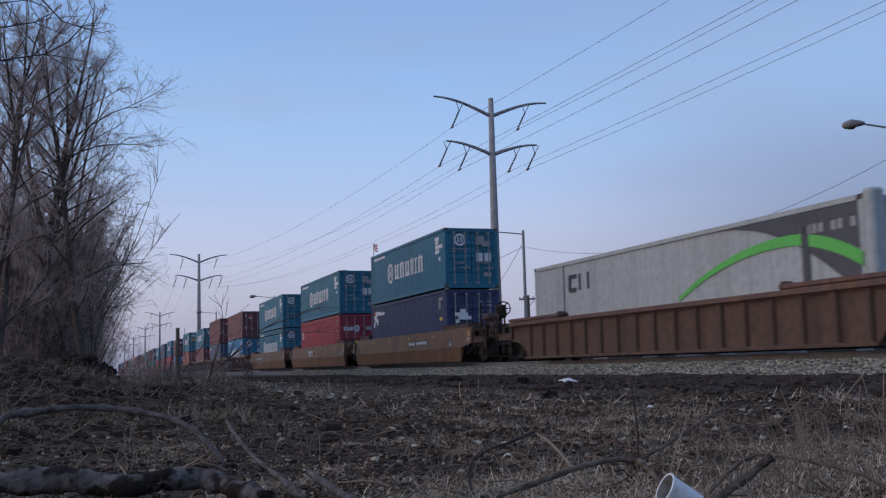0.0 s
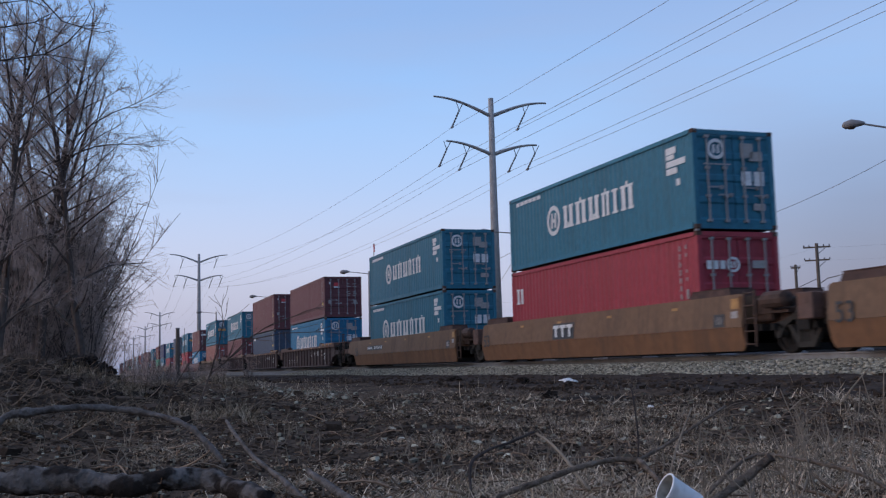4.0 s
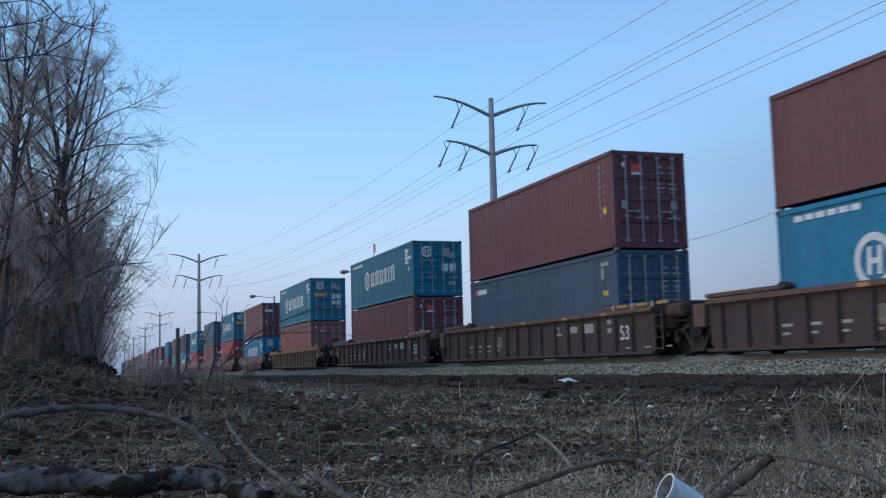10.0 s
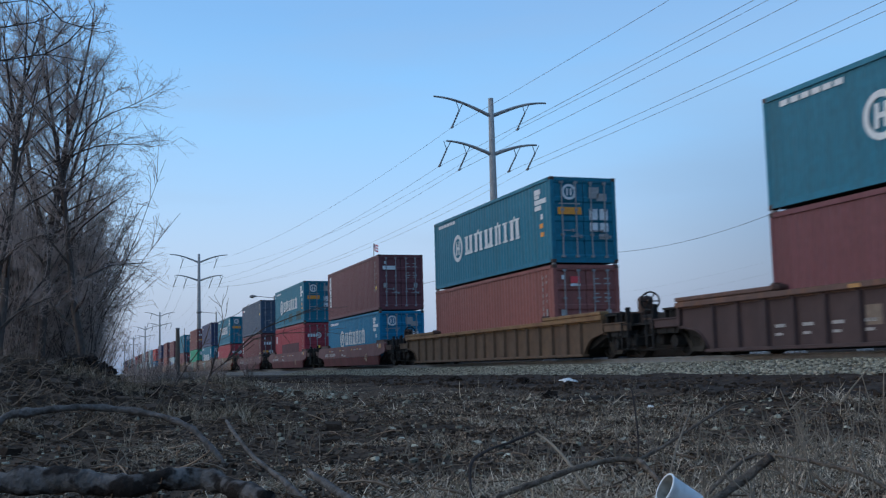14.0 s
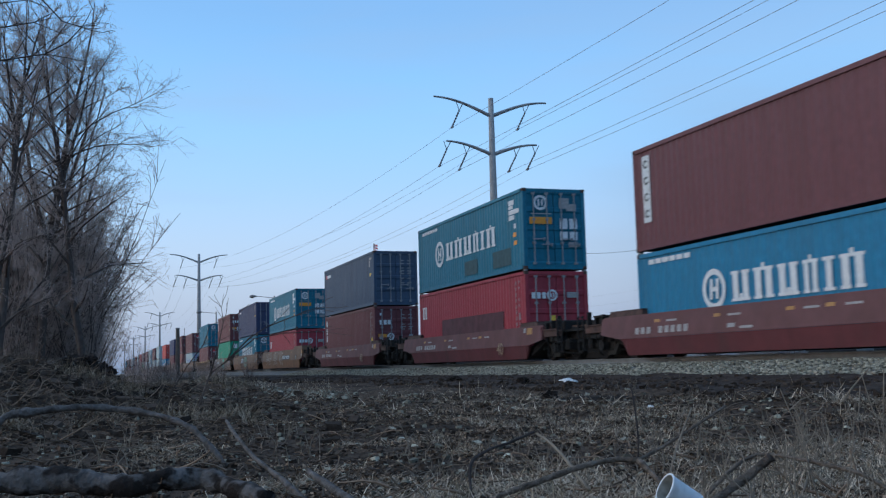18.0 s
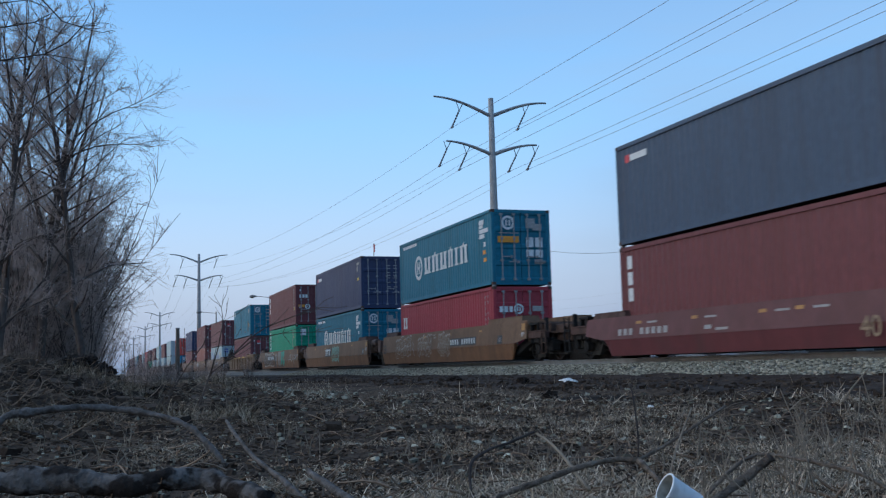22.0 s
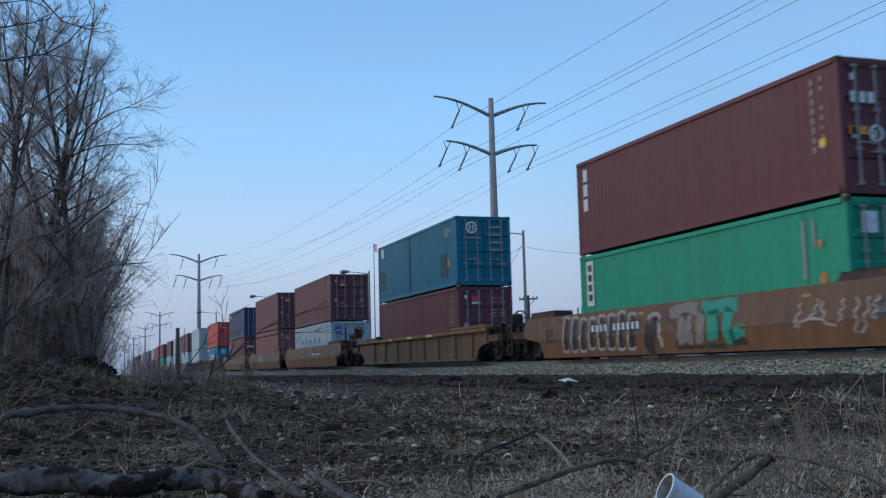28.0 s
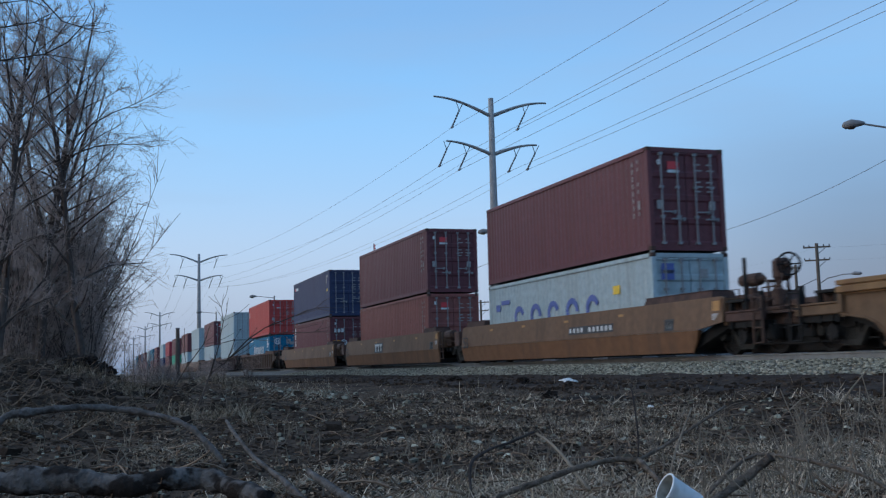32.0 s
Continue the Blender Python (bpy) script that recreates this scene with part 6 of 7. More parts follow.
number_plate(15, "tan", -4.8, -1.9, 1.22, 1.46)
for n in (2, 12, 16):
    wmark(n, "tan", -8.3, -6.75, 1.12, 1.62, DECAL_DARK, "owner_panel")
    for i in range(3):
        a = -8.2 + i * 0.49
        part("owner_mark", boxbm(a, a + 0.40, plate_y("tan", 1.3) - 0.016, plate_y("tan", 1.3) - 0.002, 1.46, 1.56), DECAL, wagons[n])
        part("owner_mark", boxbm(a + 0.13, a + 0.27, plate_y("tan", 1.2) - 0.016, plate_y("tan", 1.2) - 0.002, 1.18, 1.46), DECAL, wagons[n])
for n in (1, 2, 3, 11, 12, 13, 15, 16, 17):
    lettering("53", 0.62, DECAL_DARK, wagons[n], upright(-14.08, plate_y("tan", 1.1) - 0.02, 1.22), "black stencilled number")
for n in (4, 5, 6):
    st_ = "umber"
    lettering("53", 0.58, DECAL, wagons[n], upright(0.59, -0.155, 1.15), "white stencilled number")
    wmark(n, st_, -4.35, -3.55, 1.22, 1.30, DECAL_GREY)
    part("line_sign", ring(bmesh.new(), -4.15, 1.36, 0.10, 0.15, -0.157, -0.151, 12, 0.5 * math.pi, 1.5 * math.pi), DECAL_GREY, wagons[n])
    wmark(n, st_, -4.15, -3.75, 1.46, 1.51, DECAL_GREY)
    wmark(n, st_, -3.8, -3.74, 1.3, 1.5, DECAL_GREY)
    wmark(n, st_, -2.95, -2.45, 1.28, 1.48, DECAL_GREY)
    wmark(n, st_, -2.0, -1.35, 1.24, 1.52, DECAL_GREY)
    wmark(n, st_, -9.1, -8.65, 0.95, 1.35, mat("primer_patch", (0.17, 0.13, 0.10), rough=0.8))
    for i in range(4):
        wmark(n, st_, -12.0 + i * 0.95, -11.65 + i * 0.95, 1.02, 1.09, DECAL_GREY)
        wmark(n, st_, -12.0 + i * 0.95, -11.75 + i * 0.95, 0.84, 0.90, DECAL_GREY)
    wmark(n, st_, -0.45, -0.2, 1.45, 1.58, DECAL_GREY)
    wmark(n, st_, -0.45, -0.2, 1.20, 1.33, DECAL_GREY)
    for x in (0.15, 1.25, 2.35):
        part("cap_bracket", boxbm(x, x + 0.13, -0.30, -0.291, STYLE["umber"]["top"] - 0.02, STYLE["umber"]["top"] + 0.14), DECAL_GREY, wagons[n], "pale bracket on the chord cap")
        part("reflector", boxbm(x + 0.30, x + 0.85, -0.296, -0.291, STYLE["umber"]["top"] + 0.03, STYLE["umber"]["top"] + 0.12), DECAL_DULL, wagons[n], "faded orange reflector")
        wmark(n, st_, x + 0.45, x + 0.75, 0.72, 0.76, DECAL_GREY)
    for x in (-9.4, -6.5, -3.2, -0.6):
        part("reflector", boxbm(x, x + 0.35, -0.29, -0.284, STYLE["umber"]["top"] - 0.12, STYLE["umber"]["top"] - 0.04), DECAL_DULL, wagons[n], "faded orange reflector")
for n in (8, 9, 10):
    lettering("40", 0.60, mat("cream_stencil", (0.27, 0.195, 0.125), rough=0.7, vary=0.2), wagons[n], upright(-1.75, plate_y("ox", 0.95) - 0.04, 0.90), "cream stencilled number")
    wmark(n, "ox", 0.55, 0.98, 1.36, 1.58, DECAL_DULL, "reflector")
    wmark(n, "ox", 0.25, 0.42, 1.42, 1.58, DECAL_GREY)
    for x in (-11.0, -8.2, -5.4, -4.1):
        wmark(n, "ox", x, x + 0.28, 1.38, 1.46, DECAL_DULL, "reflector")
        wmark(n, "ox", x + 0.6, x + 1.1, 1.38, 1.43, DECAL_GREY)
    for i in range(9):
        if i != 3:
            x = -12.00 + i * 0.309
            wmark(n, "ox", x, x + 0.192, 1.09, 1.27, DECAL_GREY, "number_bar")
    wmark(n, "ox", -7.6, -7.3, 1.1, 1.2, DECAL_GREY)
    wmark(n, "ox", -7.1, -6.6, 1.06, 1.12, DECAL_GREY)
for n in (1, 2, 3, 11, 12, 13, 15, 16, 17):
    for x in (-11.6, -8.6, -5.2, -1.6):
        wmark(n, "tan", x + 0.3 * (n % 3), x + 0.28 + 0.3 * (n % 3), 1.62, 1.69, DECAL_DULL, "reflector")
    e_ = 3.5 if n in (1, 11, 15) else 2.0
    wmark(n, "tan", e_ - 0.36, e_ - 0.04, 1.52, 1.76, DECAL_DULL, "reflector")
    wmark(n, "tan", e_ - 0.34, e_ - 0.08, 1.30, 1.46, DECAL_GREY)
    wmark(n, "tan", 0.95, 1.4, 1.12, 1.42, DECAL_DARK)
    wmark(n, "tan", 1.03, 1.32, 1.18, 1.36, DECAL_GREY)
part("reflector", boxbm(-6.4, -5.6, -0.292, -0.286, 1.64, 1.74), DECAL_YELLOW, wagons[14])
part("reflector", boxbm(-3.5, -2.6, -0.292, -0.286, 1.64, 1.74), DECAL_YELLOW, wagons[14])
part("reflector", boxbm(-9.4, -9.0, -0.292, -0.286, 1.64, 1.74), DECAL_YELLOW, wagons[14])

# sprayed signs: plain rounded loops and strokes
SPRAY_DARK = mat("dark_spray", (0.030, 0.026, 0.026), rough=0.6, vary=0.3, grain=10)
SPRAY_PALE = mat("pale_spray", (0.30, 0.275, 0.245), rough=0.6, vary=0.3, grain=10)


def stroke(n, style, pts, r, m, name="sprayed_stroke"):
    """A flat painted band along points on the side plate."""
    bm = bmesh.new()
    prev = None
    P = [Vector(p) for p in pts]
    for i, p in enumerate(P):
        d = (P[min(i + 1, len(P) - 1)] - P[max(i - 1, 0)]).normalized()
        q = Vector((-d.y, d.x)) * r
        cur = []
        for s_ in (1, -1):
            z = p.y + q.y * s_
            cur.append(bm.verts.new((p.x + q.x * s_, plate_y(style, z) - 0.006, z)))
        if prev:
            bm.faces.new((prev[0], cur[0], cur[1], prev[1]))
        prev = cur
    bmesh.ops.recalc_face_normals(bm, faces=bm.faces[:])
    return part(name, bm, m, wagons[n])


def loop(cx, cz, rx, rz, k=14, a0=0.0, a1=math.tau):
    return [(cx + rx * math.cos(a0 + (a1 - a0) * i / k), cz + rz * math.sin(a0 + (a1 - a0) * i / k)) for i in range(k + 1)]


gr = random.Random(8)
SPRAY_GREY = mat("grey_spray", (0.20, 0.175, 0.155), rough=0.7, vary=0.25, grain=8)


def scrawl(n, x, z0, z1, lean, r, m, wob=0.05):
    """An upright wavering stroke."""
    stroke(n, "tan", [(x + lean * q / 8 + wob * math.sin(q * 1.7 + x * 9), z0 + (z1 - z0) * q / 8) for q in range(9)], r, m)


# dark swollen signs with pale rims, a grey pair and a mint pair
for i in range(8):
    x = -12.9 + i * 0.60
    z0, z1 = 0.78 + 0.07 * gr.random(), 1.58 + 0.14 * gr.random()
    scrawl(13, x - 0.16, z0, z1, 0.06, 0.055, SPRAY_PALE, 0.03)
    scrawl(13, x + 0.02, z0 - 0.04, z1 - 0.04, 0.05, 0.15, SPRAY_DARK, 0.03)
    stroke(13, "tan", loop(x + 0.06, z1 - 0.02, 0.24, 0.10, 10, 0.2, 3.0), 0.045, SPRAY_PALE)
    stroke(13, "tan", loop(x, z0, 0.22, 0.10, 10, 3.4, 6.0), 0.045, SPRAY_PALE)
number_plate(13, "tan", -11.1, -8.15, 1.20, 1.50)
scrawl(13, -7.78, 0.60, 1.30, 0.16, 0.24, SPRAY_DARK)
scrawl(13, -7.46, 0.95, 1.52, 0.10, 0.17, SPRAY_DARK)
scrawl(13, -7.10, 0.72, 1.46, -0.10, 0.075, SPRAY_PALE)
stroke(13, "tan", loop(-7.42, 1.46, 0.30, 0.14, 10, 0.0, 3.1), 0.06, SPRAY_PALE)
stroke(13, "tan", [(-6.62, 1.56), (-6.2, 1.62), (-5.7, 1.66), (-5.3, 1.62)], 0.16, SPRAY_GREY)
for x, lean in ((-6.12, 0.16), (-5.75, -0.02), (-5.25, 0.10)):
    scrawl(13, x, 0.76, 1.55, lean, 0.17, SPRAY_GREY, 0.04)
    stroke(13, "tan", loop(x, 0.74, 0.20, 0.08, 8, 3.2, 6.2), 0.045, SPRAY_DARK)
stroke(13, "tan", [(-6.72, 1.42), (-6.5, 1.40), (-6.34, 1.2), (-6.36, 0.7)], 0.04, SPRAY_DARK)
stroke(13, "tan", [(-5.14, 1.64), (-4.6, 1.60), (-4.1, 1.64), (-3.62, 1.62)], 0.17, MINT)
scrawl(13, -4.68, 0.82, 1.55, 0.06, 0.24, MINT, 0.02)
stroke(13, "tan", [(-3.92, 1.55), (-4.02, 1.3), (-4.06, 1.05), (-4.0, 0.88), (-3.8, 0.86)], 0.19, MINT)
stroke(13, "tan", [(-3.95, 0.86), (-3.72, 0.94), (-3.5, 1.04), (-3.34, 1.0)], 0.15, MINT)
stroke(13, "tan", [(-4.46, 1.42), (-4.36, 1.1), (-4.38, 0.78)], 0.035, SPRAY_DARK)
stroke(13, "tan", [(-4.95, 0.70), (-4.6, 0.66), (-4.2, 0.68)], 0.06, SPRAY_DARK)
stroke(13, "tan", [(-3.9, 0.70), (-3.6, 0.76), (-3.3, 0.74)], 0.075, SPRAY_DARK)
stroke(13, "tan", [(-1.55, 1.16), (-1.42, 0.98), (-1.30, 1.10), (-0.95, 1.16), (-0.62, 1.12), (-0.45, 1.02), (-0.2, 0.98)], 0.03, SPRAY_PALE)
for x, z0, z1, lean in ((-1.5, 1.0, 1.5, 0.2), (-1.0, 1.15, 1.55, 0.3), (-0.55, 1.0, 1.5, -0.1), (-0.1, 1.05, 1.5, 0.15), (0.35, 0.8, 1.5, 0.1), (0.55, 0.8, 1.5, 0.25), (0.9, 1.05, 1.5, 0.1)):
    scrawl(13, x, z0, z1, lean, 0.028, SPRAY_PALE, 0.07)
# pale thin scrawl: three clusters of tall hanging loops
for x0, x1 in ((-12.3, -9.7), (-8.75, -6.75), (-5.9, -4.35)):
    k = 6
    d = (x1 - x0) / k
    for i in range(k):
        x = x0 + d * (i + 0.5)
        zb, zt = 0.74 + 0.22 * gr.random(), 1.62 + 0.2 * gr.random()
        scrawl(11, x - 0.4 * d, zb + 0.1, zt, 0.05, 0.016, SPRAY_PALE, 0.05)
        scrawl(11, x + 0.25 * d, zb + 0.1, zt - 0.15, -0.06, 0.016, SPRAY_PALE, 0.05)
        stroke(11, "tan", loop(x - 0.05 * d, zb + 0.1, 0.36 * d, 0.08, 8, 3.14, 6.28), 0.016, SPRAY_PALE)
        stroke(11, "tan", loop(x, zt - 0.1, 0.42 * d, 0.10, 8, 0.2, 3.4), 0.022, SPRAY_PALE)
        zm = 1.15 + 0.25 * gr.random()
        stroke(11, "tan", [(x - 0.3 * d, zm), (x, zm + 0.06), (x + 0.35 * d, zm + 0.03)], 0.022, SPRAY_PALE)
stroke(11, "tan", [(-9.6, 1.5), (-9.35, 1.3), (-9.55, 1.2), (-9.25, 1.05), (-9.45, 0.98), (-9.25, 0.85)], 0.02, SPRAY_PALE)
stroke(11, "tan", [(-6.6, 1.68), (-6.35, 1.72), (-6.55, 1.58), (-6.25, 1.6)], 0.03, SPRAY_PALE)
MINT_PALE = mat("pale_mint_spray", (0.16, 0.30, 0.25), rough=0.7, vary=0.35, grain=8)
for i in range(5):
    stroke(12, "tan", loop(-6.3 + 0.38 * i, 1.22 + 0.05 * (i % 2), 0.20, 0.42), 0.05, MINT_PALE, "sprayed_loop")
    stroke(12, "tan", [(-6.4 + 0.38 * i, 0.9), (-6.25 + 0.38 * i, 1.3), (-6.35 + 0.38 * i, 1.6)], 0.05, MINT_PALE)

# ---------------------------------------------------------------- dead grass, litter and brush in front of the track
STRAW = per_piece(mat("dead_grass", (0.395, 0.312, 0.225), rough=0.9, vary=0.2, grain=12, spec=0.05), 0.25, 1.85)
LEAF = per_piece(mat("leaf_litter", (0.185, 0.125, 0.082), rough=0.95, vary=0.3, grain=20, spec=0.05), 0.3, 1.7)
OLD_GRASS = per_piece(mat("weathered_grass", (0.262, 0.205, 0.146), rough=0.95, vary=0.25, grain=12, spec=0.05), 0.35, 1.6)
STICK = per_piece(mat("fallen_twigs", (0.150, 0.108, 0.078), rough=0.95, vary=0.3, grain=12, spec=0.05), 0.5, 1.6)
MOUND_GRASS = per_piece(mat("mound_grass", (0.185, 0.145, 0.102), rough=0.95, vary=0.25, grain=12, spec=0.05), 0.3, 1.7)
LOGBARK = mat("weathered_log_bark", (0.102, 0.091, 0.085), rough=0.95, vary=0.55, grain=26, dirt=(0.020, 0.016, 0.014), dirt_amt=0.97, dirt_scale=15, bump=0.9, bump_scale=45, spec=0.08)
for nd in LOGBARK.node_tree.nodes:
    if nd.type == "MAP_RANGE" and abs(nd.inputs["From Max"].default_value - 0.72) < 0.01:
        nd.inputs["From Min"].default_value, nd.inputs["From Max"].default_value = 0.47, 0.55     # bark comes off in sharp-edged flakes
GREYBARK = mat("grey_branch_bark", (0.115, 0.102, 0.094), rough=0.95, vary=0.45, grain=30, dirt=(0.055, 0.046, 0.040), dirt_amt=0.8, dirt_scale=18, bump=0.8, bump_scale=60, spec=0.06)
DARKBARK = mat("dark_wet_bark", (0.045, 0.037, 0.034), rough=0.9, vary=0.4, grain=18, dirt=(0.10, 0.085, 0.075), dirt_amt=0.6, dirt_scale=14, bump=0.8, bump_scale=60, spec=0.08)
BRANCHBARK = mat("weathered_branch_bark", (0.135, 0.108, 0.086), rough=0.95, vary=0.45, grain=22, dirt=(0.05, 0.040, 0.034), dirt_amt=0.9, dirt_scale=16, bump=0.9, bump_scale=70, spec=0.06)
PALEWOOD = mat("dry_pale_stick", (0.20, 0.163, 0.126), rough=0.9, vary=0.3, grain=20, bump=0.4, spec=0.08)
FOAM = mat("foam_cup", (0.74, 0.75, 0.76), rough=0.6, vary=0.08, grain=30, dirt=(0.45, 0.42, 0.38), dirt_amt=0.5, dirt_scale=25)
PLASTIC = mat("white_plastic_scrap", (0.62, 0.62, 0.61), rough=0.5, vary=0.2, grain=14)


def fan(rg, d0, d1, power=1.5, a0=-6.0, a1=47.0):
    """A random spot on the open ground before the track."""
    while True:
        d = d0 + (d1 - d0) * rg.random() ** power
        a = radians(a0 + (a1 - a0) * rg.random())
        x, y = -d * math.cos(a), d * math.sin(a)
        o = y - MID - sway(x)
        edge = 12.0 + 1.6 * math.sin(x * 1.3 + y) + 0.8 * math.sin(y * 2.1)
        if d > edge and a > radians(13) and rg.random() > 0.16:
            continue
        if o < -9.9 + 0.5 * math.sin(x * 1.3) + 0.4 * math.sin(x * 0.37) or (o < -4.4 and rg.random() < 0.07):
            return x, y, d


BARE_SPOTS = [(-9.8, 1.5, 1.9, 0.7), (-4.7, 0.72, 0.8, 0.36), (-8.8, -0.1, 1.7, 0.5), (-11.6, 0.75, 2.2, 0.55), (-3.5, 0.05, 0.8, 0.42), (-5.3, 0.0, 1.1, 0.38), (-4.1, 0.35, 0.4, 0.22), (-6.6, 1.35, 0.6, 0.22), (-6.4, 2.6, 0.7, 0.18), (-8.0, 3.6, 1.2, 0.2), (-3.7, 0.35, 0.35, 0.3)]


def bare(x, y):
    """Near 1 in the spots kept clear of litter, where dark soil shows, else near 0."""
    b = max(math.exp(-((x - hx) / sx) ** 2 - ((y - hy) / sy) ** 2) for hx, hy, sx, sy in BARE_SPOTS)
    return b + 0.45 * noise.noise(Vector((x * 0.9, y * 1.6, 3.0)))


def patchy(x, y):
    """Where litter gathers: broad and small patches, none in the bare spots."""
    return noise.noise(Vector((x * 0.6, y * 1.0, 9.0))) + 0.7 * noise.noise(Vector((x * 2.2, y * 3.0, 2.0))) - 1.6 * max(0.0, bare(x, y) - 0.25)


def blades(name, n, d0, d1, long_, wide, flat, material, seed, power=1.5, keep=-9.0, a0=-6.0, a1=47.0):
    rg = np.random.default_rng(seed)
    V, F = [], []
    k = 0
    while k < n:
        x, y, d = fan(rg, d0, d1, power, a0, a1)
        if patchy(x, y) < keep * rg.random():
            continue
        k += 1
        L = long_ * (0.4 + 0.9 * rg.random())
        a = rg.random() * math.tau
        el = abs(rg.normal(0, flat))
        h = np.array((math.cos(a), math.sin(a), 0))
        w = np.array((-math.sin(a), math.cos(a), 0)) * wide * (0.6 + 0.8 * rg.random()) * 0.5
        p = np.array((x, y, rise(x, y) + 0.003))
        b = len(V)
        for i in range(4):
            q = i / 3
            V.append(p - w * (1 - 0.75 * q))
            V.append(p + w * (1 - 0.75 * q))
            p = p + (h * math.cos(el) + np.array((0, 0, math.sin(el)))) * L / 3
            el -= 0.28 * rg.random() * (1 if el > -0.1 else -1)
            h = h + rg.normal(0, 0.15, 3) * np.array((1, 1, 0))
        for i in range(3):
            F.append((b + 2 * i, b + 2 * i + 1, b + 2 * i + 3, b + 2 * i + 2))
    me = bpy.data.meshes.new(name)
    me.from_pydata([tuple(v) for v in V], [], F)
    me.materials.append(material)
    return new(name, me)


G1 = "matted straw-coloured dead grass blades"
tagged(blades("dead_grass", 36000, 1.9, 13, 0.060, 0.0026, 0.25, STRAW, 1, 1.25, 0.45), G1, "grass", kind="stuff")
tagged(blades("dead_grass", 34000, 1.9, 12, 0.050, 0.0034, 0.30, OLD_GRASS, 21, 1.25, 0.35), "matted grey-brown weathered grass", "grass", kind="stuff")
tagged(blades("dead_grass", 9000, 8, 42, 0.16, 0.007, 0.35, STRAW, 2, 1.2, 0.5), G1, "grass", kind="stuff")
tagged(blades("dead_grass", 16000, 2.0, 8, 0.075, 0.0022, 0.55, STRAW, 8, 1.2, 0.1, 18.0), G1, "grass", kind="stuff")
tagged(blades("dead_grass", 9000, 0.7, 14, 0.08, 0.004, 0.32, STRAW, 18, 1.0, 0.4, 47.0, 354.0), G1, "grass", kind="stuff")
tagged(blades("mound_grass", 17000, 6.5, 16, 0.16, 0.006, 0.55, MOUND_GRASS, 24, 1.0, 0.6, -8.0, 9.0), "matted olive-brown grass over the brush mound", "grass", kind="stuff")
tagged(blades("tall_dead_grass", 500, 11, 30, 0.18, 0.007, 0.8, STRAW, 4, 1.0, 0.3), "tufts of upright pale dead grass", "grass", kind="stuff")


def chips(name, n, d0, d1, size, material, seed):
    """Curled leaves and chips of bark lying about: bent four-sided scraps."""
    rg = np.random.default_rng(seed)
    V, F = [], []
    for _ in range(int(n * 1.7)):
        x, y, d = fan(rg, d0, d1, 1.35)
        if patchy(x, y) < 0.3 * rg.random() - 0.3:
            continue
        s = size * (0.4 + rg.random()) * (0.7 + d / 14)
        a = rg.random() * math.tau
        c, sn = math.cos(a), math.sin(a)
        z = rise(x, y)
        tilt = rg.normal(0, 0.5)
        b = len(V)
        for u_, v_, w_ in ((-1, -0.5, 0.1), (0, -0.6, 0.0), (1, -0.3, 0.25), (-1, 0.4, 0.35), (0, 0.7, 0.15), (1, 0.5, 0.4)):
            px, py = u_ * s, v_ * s * 0.8
            V.append((x + c * px - sn * py, y + sn * px + c * py, z + 0.004 + (w_ + 0.3 * rg.random()) * s * 0.6 + max(0, px * tilt)))
        F += [(b, b + 1, b + 4, b + 3), (b + 1, b + 2, b + 5, b + 4)]
    me = bpy.data.meshes.new(name)
    me.from_pydata(V, [], F)
    me.materials.append(material)
    return new(name, me)


tagged(chips("leaf_litter", 62000, 1.9, 20, 0.0080, LEAF, 3), "brown rotting leaves and bark chips on soil", "leaf litter", kind="stuff")

tw = Wood()
rg = np.random.default_rng(6)
for _ in range(1700):
    x, y, d = fan(rg, 2.0, 16, 1.3)
    L = (0.04 + 0.15 * rg.random() ** 2) * (0.7 + d / 8)
    a = rg.random() * math.tau
    p = np.array((x, y, rise(x, y) + 0.008 + 0.03 * rg.random()))
    pts, _d = wander(rg, p, np.array((math.cos(a), math.sin(a), rg.normal(0.03, 0.12))), L, 4, 0.22, -0.02)
    r = 0.0015 + 0.0035 * rg.random() ** 2
    tw.limb(pts, r, r * 0.5, 4)
tw_ob = new("fallen_twigs", tw.mesh("fallen_twigs", STICK))
tagged(tw_ob, "thin grey fallen twigs strewn over the ground", "twigs", kind="stuff")

# pale gravel spilled on the soil
pl, sz = [], []
rg = np.random.default_rng(15)
for cx, cy, n, sx, sy in ((-14.6, 2.9, 1100, 1.5, 0.28), (-12.6, 0.75, 170, 0.9, 0.22), (-9, 4.0, 260, 3.0, 1.2)):
    for _ in range(n):
        x, y = cx + rg.normal(0, sx), cy + rg.normal(0, sy)
        pl.append((x, y, rise(x, y) + 0.008))
        sz.append((0.010 + 0.030 * rg.random() ** 3) * (0.5 if cx > -10 else 1.0))
for i in range(2200):
    x, y, d = fan(rg, 2.2, 15, 1.2)
    pl.append((x, y, rise(x, y) + 0.003))
    sz.append((0.006 + 0.020 * rg.random() ** 3) * (0.6 + d / 8))
gv = heap("spilled_gravel", pl, sz, STONE, rg)
tagged(gv, "pale pebbles spilled over dark soil", "gravel", kind="stuff")


